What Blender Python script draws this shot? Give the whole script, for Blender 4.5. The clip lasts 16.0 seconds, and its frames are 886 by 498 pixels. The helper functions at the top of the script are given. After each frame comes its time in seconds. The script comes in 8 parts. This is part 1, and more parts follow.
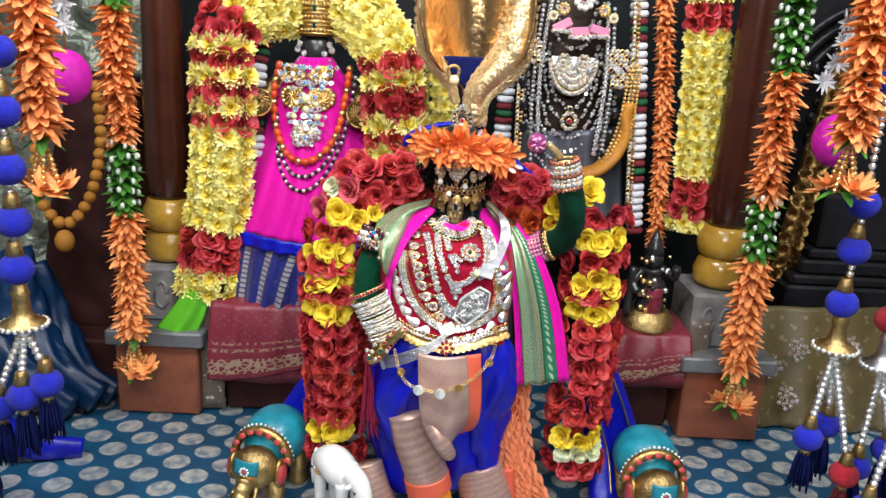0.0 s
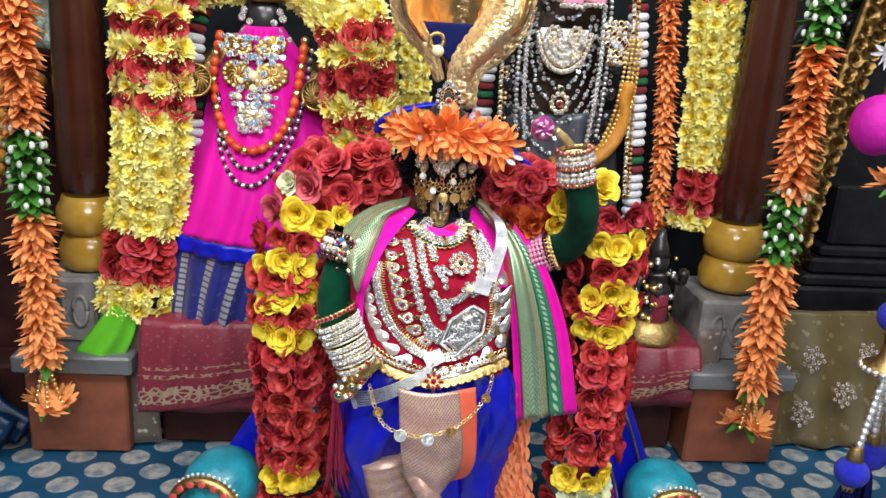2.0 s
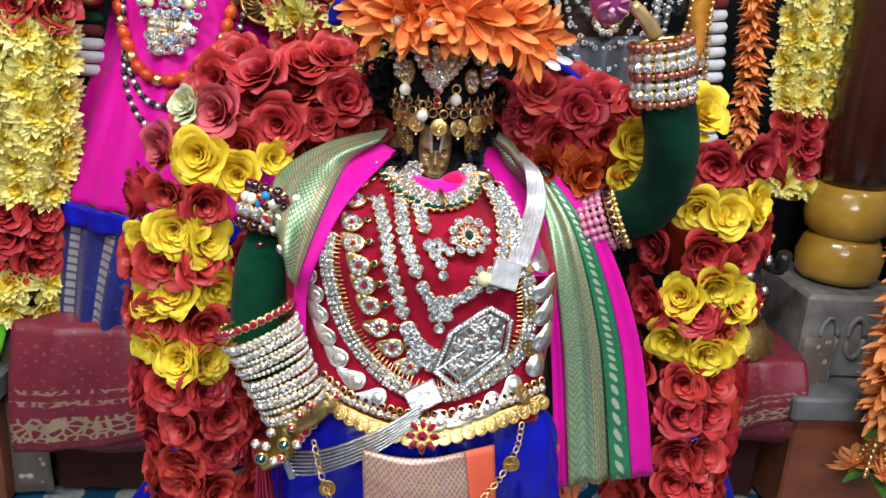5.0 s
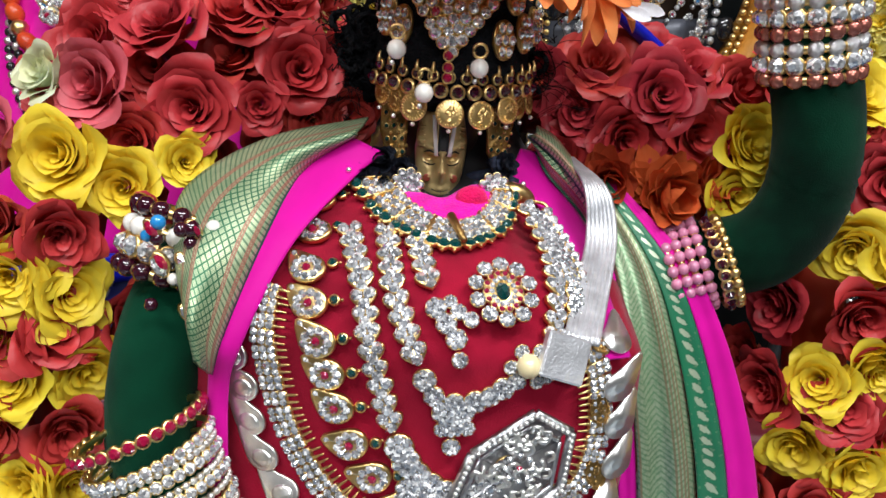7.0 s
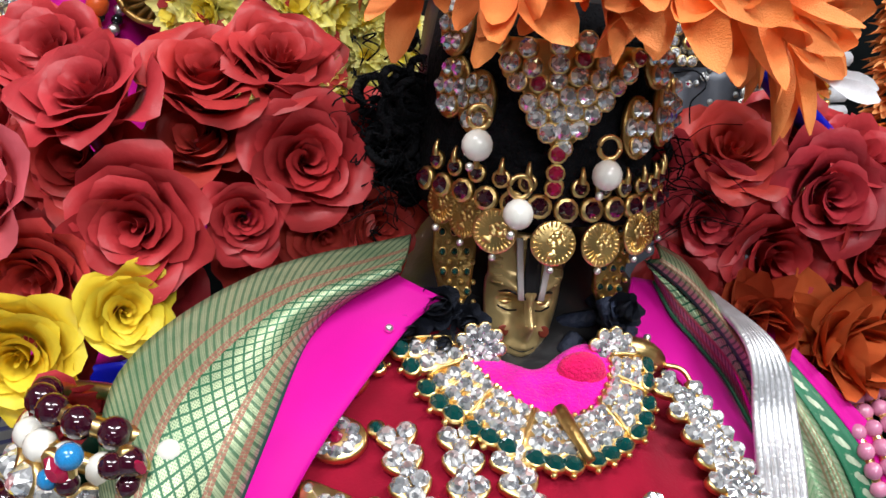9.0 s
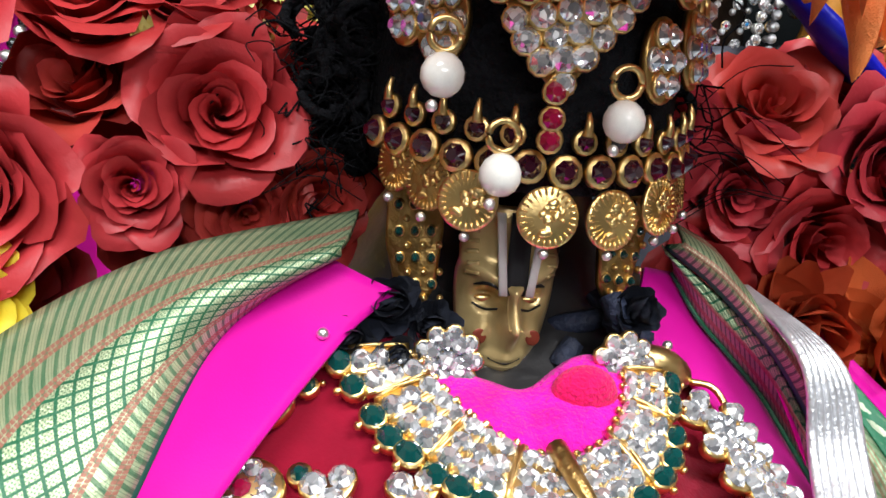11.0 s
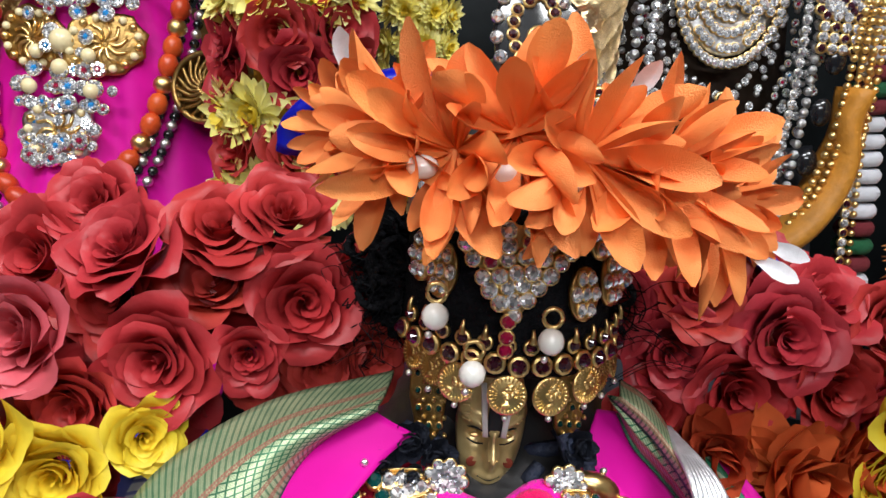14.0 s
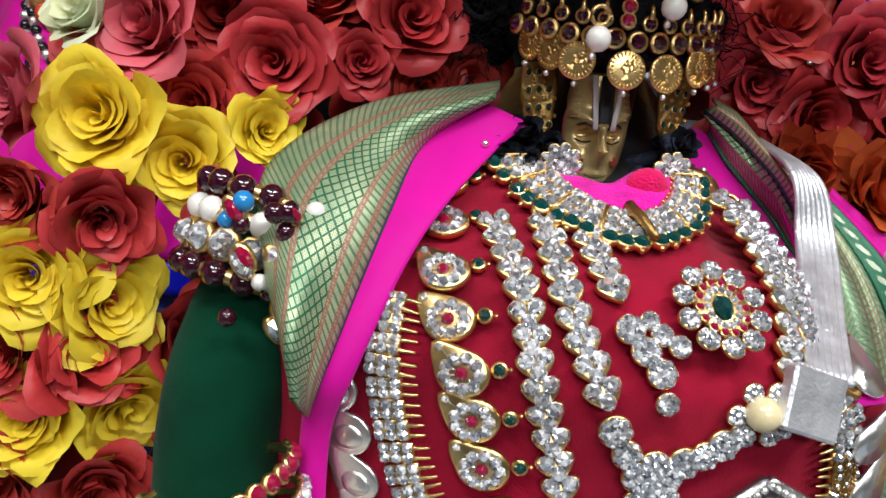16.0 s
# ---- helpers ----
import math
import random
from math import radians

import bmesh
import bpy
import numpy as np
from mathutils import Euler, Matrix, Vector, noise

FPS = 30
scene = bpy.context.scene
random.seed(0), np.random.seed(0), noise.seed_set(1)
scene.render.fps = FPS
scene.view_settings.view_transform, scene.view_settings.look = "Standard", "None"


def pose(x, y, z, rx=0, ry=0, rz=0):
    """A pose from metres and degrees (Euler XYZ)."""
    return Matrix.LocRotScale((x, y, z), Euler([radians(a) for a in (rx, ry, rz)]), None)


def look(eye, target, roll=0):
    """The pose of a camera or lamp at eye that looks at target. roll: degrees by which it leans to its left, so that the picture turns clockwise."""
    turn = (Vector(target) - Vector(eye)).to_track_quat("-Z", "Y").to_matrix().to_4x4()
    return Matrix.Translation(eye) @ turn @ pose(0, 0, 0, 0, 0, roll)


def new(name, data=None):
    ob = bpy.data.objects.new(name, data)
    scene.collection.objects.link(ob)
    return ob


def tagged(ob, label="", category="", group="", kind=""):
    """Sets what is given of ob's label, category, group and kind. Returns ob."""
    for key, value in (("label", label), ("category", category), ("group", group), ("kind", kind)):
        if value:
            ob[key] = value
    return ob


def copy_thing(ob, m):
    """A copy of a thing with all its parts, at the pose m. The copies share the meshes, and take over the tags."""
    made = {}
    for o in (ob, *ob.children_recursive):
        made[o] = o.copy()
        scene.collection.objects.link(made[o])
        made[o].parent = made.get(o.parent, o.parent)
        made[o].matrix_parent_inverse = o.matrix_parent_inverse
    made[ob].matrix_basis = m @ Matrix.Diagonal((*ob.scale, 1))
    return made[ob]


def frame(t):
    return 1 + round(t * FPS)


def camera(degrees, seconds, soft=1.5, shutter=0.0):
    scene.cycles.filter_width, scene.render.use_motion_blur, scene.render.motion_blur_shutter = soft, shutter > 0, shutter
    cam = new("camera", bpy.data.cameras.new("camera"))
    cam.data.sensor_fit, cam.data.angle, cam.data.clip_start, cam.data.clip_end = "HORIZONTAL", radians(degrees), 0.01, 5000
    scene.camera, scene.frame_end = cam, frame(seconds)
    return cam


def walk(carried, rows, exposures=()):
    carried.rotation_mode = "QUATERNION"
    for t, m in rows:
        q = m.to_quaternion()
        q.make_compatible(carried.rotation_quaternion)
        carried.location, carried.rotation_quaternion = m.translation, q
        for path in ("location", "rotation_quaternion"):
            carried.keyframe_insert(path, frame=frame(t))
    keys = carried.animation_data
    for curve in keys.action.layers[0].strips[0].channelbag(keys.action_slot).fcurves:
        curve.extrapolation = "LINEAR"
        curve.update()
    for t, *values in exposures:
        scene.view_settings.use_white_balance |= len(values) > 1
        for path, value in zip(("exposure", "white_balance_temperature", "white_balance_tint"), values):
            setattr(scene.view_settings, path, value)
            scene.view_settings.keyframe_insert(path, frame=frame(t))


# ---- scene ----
cam = camera(58.8, 16.0)
METRES, EYE, TILT, LEAN, TURN = 1.5, 0.87, -16.0, -3.0, 0.0
ROWS = [
    (0.0, 0.0, 0.0, 0.0, 0.0, 0.0, 0.0),
    (0.5, -0.0173, 0.0495, 0.0175, -0.04, -0.08, -0.1),
    (1.0, -0.0299, 0.0904, 0.0176, -1.28, -0.44, 0.22),
    (1.5, -0.0403, 0.1234, 0.0171, -2.88, -0.76, 0.45),
    (2.0, -0.0324, 0.1647, 0.0219, -3.77, -1.03, 0.59),
    (2.5, -0.0182, 0.21, 0.0237, -3.88, -1.31, 0.79),
    (3.0, -0.0032, 0.2454, 0.0212, -3.44, -1.28, 0.92),
    (3.5, 0.0078, 0.2916, 0.0192, -2.75, -1.26, 0.91),
    (4.0, -0.0044, 0.3531, 0.0134, -2.61, -1.74, 0.96),
    (6.5, -0.0083, 0.5764, 0.0031, -4.58, -1.29, 0.03),
    (7.0, -0.0105, 0.6216, 0.0113, -5.0, -0.38, 0.16),
    (7.5, -0.0198, 0.6479, 0.0241, -5.7, 0.46, 0.04),
    (8.0, -0.0281, 0.6745, 0.0346, -6.53, 1.25, 0.17),
    (8.5, -0.0323, 0.7023, 0.045, -7.34, 1.59, 0.28),
    (11.0, -0.0213, 0.7725, 0.0476, -9.51, 1.68, 0.11),
    (11.5, -0.0154, 0.7633, 0.0475, -8.37, 1.98, -0.44),
    (12.0, -0.0087, 0.7519, 0.0463, -7.24, 2.49, -1.0),
    (12.5, 0.0019, 0.7401, 0.05, -6.01, 2.72, -1.54),
    (13.0, 0.0037, 0.7274, 0.053, -4.9, 3.03, -1.87),
    (13.5, -0.0008, 0.7104, 0.0651, -3.78, 3.26, -1.67),
    (14.0, -0.0113, 0.6975, 0.0798, -3.14, 3.61, -1.03),
    (14.5, -0.0231, 0.6961, 0.0695, -3.47, 4.1, -0.36),
    (15.0, -0.0319, 0.6986, 0.0448, -4.05, 4.04, -0.12),
    (15.5, -0.0378, 0.7011, 0.0236, -4.71, 3.13, -0.28),
    (16.0, -0.049, 0.6959, 0.0032, -5.22, 1.71, -0.92),
]
EXPOSURES = [(0.0, -0.20), (4.0, -0.30), (6.5, -0.60), (8.0, -0.62), (11.0, -0.28), (12.5, -0.34), (14.0, -0.58), (16.0, -0.72)]
walk(cam, [(t, pose(0, 0, EYE, TILT, LEAN, TURN) @ pose(METRES * x, METRES * y, METRES * z, 90 + pitch, roll, yaw)) for t, x, y, z, yaw, pitch, roll in ROWS], EXPOSURES)

# ---------------------------------------------------------------- light
world = bpy.data.worlds.new("hall_air")
scene.world = world
world.use_nodes = True
world.node_tree.nodes["Background"].inputs[0].default_value = (0.75, 0.85, 1.0, 1)
world.node_tree.nodes["Background"].inputs[1].default_value = 0.012


def unseen_lamp(x, y, z, watts, sx, sy):
    d = bpy.data.lights.new("unseen_light", "AREA")
    d.shape, d.size, d.size_y, d.energy, d.color = "RECTANGLE", sx, sy, watts, (0.96, 0.98, 1.0)
    o = new("unseen_light", d)
    o.matrix_world = look((x, y, z), (x * 0.3, 1.3, 0.5))
    return o


# two assumed ceiling lights, out of view
unseen_lamp(-0.75, 0.25, 2.38, 52, 1.2, 0.25)
unseen_lamp(0.85, 0.30, 2.38, 56, 1.2, 0.25)
# added frontal fill, hung below the ceiling to brighten surfaces facing the camera
unseen_lamp(0.0, -1.5, 1.95, 50, 1.6, 0.3)

# ---------------------------------------------------------------- materials
MATS = {}


def mat(name, col, rough=0.6, metal=0.0, var=0.12, scale=60.0, bump=0.15, bscale=None, col2=None, island=0.0, objvar=0.0,
        sheen=0.0, coat=0.0, dist=0.002, trans=0.0, spec=0.5, sss=0.0, thin=0.0):
    m = bpy.data.materials.new(name)
    m.use_nodes = True
    nt = m.node_tree
    N, L = nt.nodes, nt.links
    b = N["Principled BSDF"]
    b.inputs["Roughness"].default_value = rough
    b.inputs["Metallic"].default_value = metal
    b.inputs["Sheen Weight"].default_value = sheen
    b.inputs["Coat Weight"].default_value = coat
    b.inputs["Coat Roughness"].default_value = 0.08
    b.inputs["Transmission Weight"].default_value = trans
    b.inputs["Specular IOR Level"].default_value = spec
    tc = N.new("ShaderNodeTexCoord")
    n1 = N.new("ShaderNodeTexNoise")
    n1.inputs["Scale"].default_value = scale
    n1.inputs["Detail"].default_value = 5
    L.new(tc.outputs["Object"], n1.inputs["Vector"])
    n2 = N.new("ShaderNodeTexNoise")
    n2.inputs["Scale"].default_value = scale * 0.16
    L.new(tc.outputs["Object"], n2.inputs["Vector"])
    add = N.new("ShaderNodeMath")
    add.operation = "ADD"
    L.new(n1.outputs["Fac"], add.inputs[0])
    L.new(n2.outputs["Fac"], add.inputs[1])
    ramp = N.new("ShaderNodeMapRange")
    ramp.inputs["From Min"].default_value, ramp.inputs["From Max"].default_value = 0.7, 1.3
    L.new(add.outputs[0], ramp.inputs["Value"])
    mix = N.new("ShaderNodeMix")
    mix.data_type = "RGBA"
    c = Vector(col)
    c2 = Vector(col2) if col2 else c * (1 + 1.2 * var)
    mix.inputs["A"].default_value = (*(c * (1 - var)), 1)
    mix.inputs["B"].default_value = (*c2, 1)
    L.new(ramp.outputs[0], mix.inputs["Factor"])
    out = mix.outputs["Result"]
    if island or objvar:
        hsv = N.new("ShaderNodeHueSaturation")
        uvn, oi = N.new("ShaderNodeUVMap"), N.new("ShaderNodeObjectInfo")
        sp = N.new("ShaderNodeSeparateXYZ")
        L.new(uvn.outputs[0], sp.inputs[0])
        a = N.new("ShaderNodeMath")
        a.operation = "MULTIPLY_ADD"
        L.new(sp.outputs[0], a.inputs[0])
        a.inputs[1].default_value, a.inputs[2].default_value = island, 1 - island / 2 - objvar / 2
        b2 = N.new("ShaderNodeMath")
        b2.operation = "MULTIPLY_ADD"
        L.new(oi.outputs["Random"], b2.inputs[0])
        b2.inputs[1].default_value = objvar
        L.new(a.outputs[0], b2.inputs[2])
        L.new(b2.outputs[0], hsv.inputs["Value"])
        hu = N.new("ShaderNodeMath")
        hu.operation = "MULTIPLY_ADD"
        L.new(oi.outputs["Random"], hu.inputs[0])
        hu.inputs[1].default_value, hu.inputs[2].default_value = 0.05 * objvar, 0.5 - 0.025 * objvar
        L.new(hu.outputs[0], hsv.inputs["Hue"])
        L.new(out, hsv.inputs["Color"])
        out = hsv.outputs["Color"]
    L.new(out, b.inputs["Base Color"])
    if thin:
        tr, ms = N.new("ShaderNodeBsdfTranslucent"), N.new("ShaderNodeMixShader")
        L.new(out, tr.inputs["Color"])
        ms.inputs[0].default_value = thin
        L.new(b.outputs[0], ms.inputs[1])
        L.new(tr.outputs[0], ms.inputs[2])
        L.new(ms.outputs[0], N["Material Output"].inputs[0])
    if sss:
        b.inputs["Subsurface Weight"].default_value = sss
        b.inputs["Subsurface Radius"].default_value = (0.01, 0.004, 0.003)
        b.inputs["Subsurface Scale"].default_value = 0.3
    if bump:
        n3 = N.new("ShaderNodeTexNoise")
        n3.inputs["Scale"].default_value = bscale or scale * 3
        n3.inputs["Detail"].default_value = 4
        L.new(tc.outputs["Object"], n3.inputs["Vector"])
        bp = N.new("ShaderNodeBump")
        bp.inputs["Strength"].default_value, bp.inputs["Distance"].default_value = bump, dist
        L.new(n3.outputs["Fac"], bp.inputs["Height"])
        L.new(bp.outputs["Normal"], b.inputs["Normal"])
    MATS[name] = m
    return m


def nd(nt, kind, *links, **vals):
    """A node with its first inputs linked to sockets or set to numbers, and attributes set by name."""
    n = nt.nodes.new(kind)
    if "operation" in vals:
        n.operation = vals["operation"]
    for i, s in enumerate(links):
        if s is None:
            continue
        if isinstance(s, (int, float)):
            n.inputs[i].default_value = s
        else:
            nt.links.new(s, n.inputs[i])
    return n


def mth(nt, op, *links):
    return nd(nt, "ShaderNodeMath", *links, operation=op).outputs[0]


def overlay(m, fac, col, metal=None, rough=None):
    """Lay a second colour (and metal, roughness) over a material where fac is 1."""
    nt = m.node_tree
    b = nt.nodes["Principled BSDF"]
    src = b.inputs["Base Color"].links[0].from_socket
    mix = nt.nodes.new("ShaderNodeMix")
    mix.data_type = "RGBA"
    nt.links.new(fac, mix.inputs["Factor"])
    nt.links.new(src, mix.inputs["A"])
    mix.inputs["B"].default_value = (*col, 1)
    nt.links.new(mix.outputs["Result"], b.inputs["Base Color"])
    for key, v in (("Metallic", metal), ("Roughness", rough)):
        if v is not None:
            if b.inputs[key].links:
                old = b.inputs[key].links[0].from_socket
                f = nd(nt, "ShaderNodeMapRange", fac, 0.0, 1.0)
                nt.links.new(old, f.inputs["To Min"])
                f.inputs["To Max"].default_value = v
            else:
                f = nd(nt, "ShaderNodeMapRange", fac, 0.0, 1.0, b.inputs[key].default_value, v)
            nt.links.new(f.outputs[0], b.inputs[key])


def uv_xy(nt):
    u = nt.nodes.new("ShaderNodeUVMap")
    s = nd(nt, "ShaderNodeSeparateXYZ", u.outputs[0])
    return s.outputs[0], s.outputs[1]


def lattice(nt, x, y, px, py, ox=0.0, oy=0.0):
    """Distance to the nearest centre of a staggered lattice (cell px by py), in cell halves."""
    res = []
    for k in (0.0, 0.5):
        a = mth(nt, "SUBTRACT", mth(nt, "FRACT", mth(nt, "ADD", mth(nt, "DIVIDE", mth(nt, "SUBTRACT", x, ox), px), k + 50.5)), 0.5)
        b = mth(nt, "SUBTRACT", mth(nt, "FRACT", mth(nt, "ADD", mth(nt, "DIVIDE", mth(nt, "SUBTRACT", y, oy), py), k + 50.5)), 0.5)
        res.append(mth(nt, "SQRT", mth(nt, "ADD", mth(nt, "MULTIPLY", a, a), mth(nt, "MULTIPLY", b, b))))
    return mth(nt, "MINIMUM", res[0], res[1])


def noise_fac(nt, scale, lo, hi, sock=None):
    n = nt.nodes.new("ShaderNodeTexNoise")
    n.inputs["Scale"].default_value = scale
    n.inputs["Detail"].default_value = 4
    tc = nt.nodes.new("ShaderNodeTexCoord")
    nt.links.new(sock or tc.outputs["Object"], n.inputs["Vector"])
    return nd(nt, "ShaderNodeMapRange", n.outputs["Fac"], lo, hi).outputs[0]


GOLD = mat("gold", (0.88, 0.62, 0.26), 0.30, 1.0, var=0.25, scale=90, bump=0.12)
GOLD_DK = mat("darker_gold", (0.42, 0.26, 0.09), 0.38, 1.0, var=0.35, scale=70, bump=0.35, dist=0.003)
BRASS = mat("old_brass", (0.46, 0.32, 0.13), 0.42, 1.0, var=0.45, scale=60, bump=0.5, bscale=220, dist=0.004)
SILVER = mat("silver", (0.94, 0.93, 0.90), 0.30, 0.95, var=0.12, scale=60, bump=0.2)
SILVER_DK = mat("oxidised_silver", (0.58, 0.58, 0.60), 0.34, 1.0, var=0.35, scale=120, bump=0.4)
STONE_W = mat("rhinestone", (0.95, 0.96, 0.98), 0.05, 0.72, var=0.03, bump=0, island=0.35, spec=1.0)
# sparkle painted into the colour: random cells as dark reflections and white glints
nt = STONE_W.node_tree
vo = nt.nodes.new("ShaderNodeTexVoronoi")
vo.inputs["Scale"].default_value = 620.0
nt.links.new(nt.nodes.new("ShaderNodeNewGeometry").outputs["Position"], vo.inputs["Vector"])
cut = nd(nt, "ShaderNodeSeparateXYZ", vo.outputs["Color"]).outputs[0]
overlay(STONE_W, nd(nt, "ShaderNodeMapRange", cut, 0.15, 0.66, 0.76, 0.0).outputs[0], (0.26, 0.27, 0.31))
overlay(STONE_W, nd(nt, "ShaderNodeMapRange", cut, 0.80, 0.92, 0.0, 1.0).outputs[0], (1.0, 1.0, 1.0), 0.15, 0.2)
STONE_R = mat("red_glass_stone", (0.30, 0.005, 0.04), 0.05, 0.0, var=0.2, bump=0, coat=1.0)
STONE_G = mat("green_glass_stone", (0.002, 0.045, 0.042), 0.05, 0.0, var=0.2, bump=0, coat=1.0)
STONE_K = mat("garnet", (0.035, 0.003, 0.012), 0.05, 0.0, var=0.2, bump=0, coat=1.0)
STONE_B = mat("blue_glass_stone", (0.02, 0.25, 0.6), 0.05, 0.0, var=0.2, bump=0, coat=1.0)
CORAL = mat("coral_bead", (0.62, 0.075, 0.018), 0.3, 0, var=0.15, bump=0.05, objvar=0.25)
PEARL = mat("pearl", (0.85, 0.82, 0.76), 0.18, 0.0, var=0.04, bump=0, coat=0.8)
PEARL_Y = mat("cream_pearl", (0.85, 0.72, 0.42), 0.2, 0.0, var=0.04, bump=0, coat=0.8)
PINKBEAD = mat("pink_bead", (0.62, 0.22, 0.36), 0.22, 0.0, var=0.1, bump=0, coat=0.8, objvar=0.2)
BLACKBEAD = mat("black_bead", (0.01, 0.01, 0.012), 0.15, 0.0, var=0.1, bump=0, coat=0.5)
ROSE = mat("red_rose_petal", (0.36, 0.012, 0.013), 0.42, 0, var=0.25, scale=1.6, bump=0.06, bscale=5, dist=0.02, island=0.3, objvar=0.4, col2=(0.58, 0.036, 0.036), spec=0.34, thin=0.14)
ROSE_Y = mat("yellow_rose_petal", (0.92, 0.60, 0.006), 0.45, 0, var=0.10, scale=1.6, bump=0.06, bscale=5, dist=0.02, island=0.2, objvar=0.12, col2=(0.97, 0.78, 0.04), spec=0.35, thin=0.25)
ROSE_P = mat("pink_rose_petal", (0.50, 0.030, 0.055), 0.45, 0, var=0.2, scale=1.6, bump=0.06, bscale=5, dist=0.02, island=0.25, objvar=0.3, col2=(0.64, 0.085, 0.13), spec=0.32, thin=0.16)
ROSE_C = mat("cream_rose_petal", (0.80, 0.78, 0.42), 0.5, 0, var=0.1, scale=1.6, bump=0.06, bscale=5, dist=0.02, island=0.2, col2=(0.78, 0.86, 0.66), spec=0.3, thin=0.25)
MUM = mat("yellow_chrysanthemum", (0.98, 0.74, 0.03), 0.6, 0, var=0.04, scale=1.5, bump=0, island=0.12, objvar=0.08, col2=(0.99, 0.88, 0.22), spec=0.2, thin=0.18)
ORANGE = mat("orange_fabric_petal", (1.0, 0.25, 0.045), 0.6, 0, var=0.06, scale=2.0, bump=0.35, bscale=75, island=0.2, objvar=0.1, dist=0.006, col2=(1.0, 0.42, 0.14), spec=0.5, thin=0.06)
ORANGE_H = mat("salmon_fabric_petal", (1.0, 0.35, 0.10), 0.65, 0, var=0.05, scale=2.0, bump=0.3, bscale=75, island=0.15, objvar=0.08, dist=0.006, col2=(1.0, 0.47, 0.18), spec=0.3, thin=0.10)
MUM_P = mat("pale_chrysanthemum", (1.0, 0.88, 0.18), 0.6, 0, var=0.04, scale=1.5, bump=0, island=0.08, objvar=0.08, col2=(1.0, 0.96, 0.52), spec=0.2, thin=0.16)
ORANGE_R = mat("rust_fabric_petal", (0.62, 0.105, 0.030), 0.7, 0, var=0.12, scale=2.5, bump=0.3, bscale=75, island=0.45, objvar=0.2, dist=0.006, spec=0.2, thin=0.12)
LEAF = mat("green_fabric_leaf", (0.075, 0.25, 0.035), 0.5, 0, var=0.25, scale=60, bump=0.2, island=0.5, spec=0.3, thin=0.25)
BUD = mat("white_bud", (0.80, 0.84, 0.76), 0.45, 0, var=0.08, bump=0.05)
WHITE_PETAL = mat("white_fabric_petal", (0.8, 0.82, 0.86), 0.6, 0, var=0.06, bump=0.1, island=0.15)
MAGENTA = mat("magenta_silk", (0.60, 0.003, 0.29), 0.55, 0, var=0.14, scale=30, bump=0.25, bscale=1500, dist=0.0003, sheen=0.08, spec=0.12)
VELVET_R = mat("crimson_velvet", (0.27, 0.003, 0.022), 0.85, 0, var=0.3, scale=40, bump=0.4, bscale=900, dist=0.0006, sheen=0.12, spec=0.12)
VELVET_M = mat("magenta_velvet", (0.72, 0.006, 0.33), 0.85, 0, var=0.35, scale=120, bump=1.0, bscale=900, dist=0.0014, sheen=0.12, spec=0.12)
# col2 of the green velvet paints its light sheen patches as mottling
VELVET_G = mat("green_velvet", (0.0005, 0.016, 0.008), 0.9, 0, var=0.3, scale=26, col2=(0.002, 0.060, 0.028), bump=0.5, bscale=1200, dist=0.0006, sheen=0.05, spec=0.08)
BLUE = mat("blue_silk", (0.003, 0.006, 0.36), 0.36, 0, var=0.3, scale=18, bump=0.4, bscale=60, dist=0.004, sheen=0.0, spec=0.4)
BLUE_DK = mat("navy_fabric", (0.004, 0.008, 0.07), 0.7, 0, var=0.25, scale=30, bump=0.2, spec=0.15)
TEAL_DK = mat("dark_teal_fabric", (0.001, 0.016, 0.055), 0.36, 0, var=0.3, scale=20, bump=0.3, spec=0.35)
POM = mat("blue_wool", (0.006, 0.012, 0.42), 0.95, 0, var=0.35, scale=200, bump=1.0, bscale=700, dist=0.003, sheen=0.08)
POM_R = mat("red_wool", (0.42, 0.01, 0.025), 0.95, 0, var=0.35, scale=200, bump=1.0, bscale=700, dist=0.003, sheen=0.08)
POM_M = mat("magenta_paper", (0.62, 0.006, 0.40), 0.7, 0, var=0.2, scale=80, bump=0.6, bscale=250)
HAIR = mat("black_wool", (0.008, 0.008, 0.010), 0.9, 0, var=0.4, scale=150, bump=1.0, bscale=500, dist=0.003, spec=0.12)
BLACKSTONE = mat("black_stone", (0.008, 0.008, 0.010), 0.4, 0, var=0.5, scale=25, bump=0.4, dist=0.003, spec=0.3)
BLACKFACE = mat("black_granite", (0.02, 0.019, 0.02), 0.28, 0, var=0.3, scale=60, bump=0.15)
FACE = mat("patinated_gold", (0.60, 0.40, 0.15), 0.28, 0.45, var=0.35, scale=70, bump=0.15, col2=(0.80, 0.60, 0.28))
WOOD = mat("varnished_wood", (0.050, 0.012, 0.006), 0.25, 0, var=0.3, scale=18, bump=0.06, coat=0.35)
YELLOW_P = mat("yellow_gloss_paint", (0.52, 0.27, 0.03), 0.25, 0, var=0.3, scale=22, bump=0.1, coat=0.4, col2=(0.66, 0.40, 0.06))
GREYSTONE = mat("painted_stone", (0.15, 0.145, 0.14), 0.5, 0, var=0.45, scale=28, bump=0.5, dist=0.004, col2=(0.32, 0.31, 0.30))
TERRA = mat("red_brown_paint", (0.20, 0.06, 0.03), 0.4, 0, var=0.35, scale=22, bump=0.3, col2=(0.30, 0.09, 0.045))
SLATE = mat("grey_slab", (0.13, 0.135, 0.14), 0.35, 0, var=0.35, scale=25, bump=0.2)
GREEN_CLOTH = mat("bright_green_cloth", (0.10, 0.42, 0.015), 0.55, 0, var=0.15, scale=20, bump=0.2)
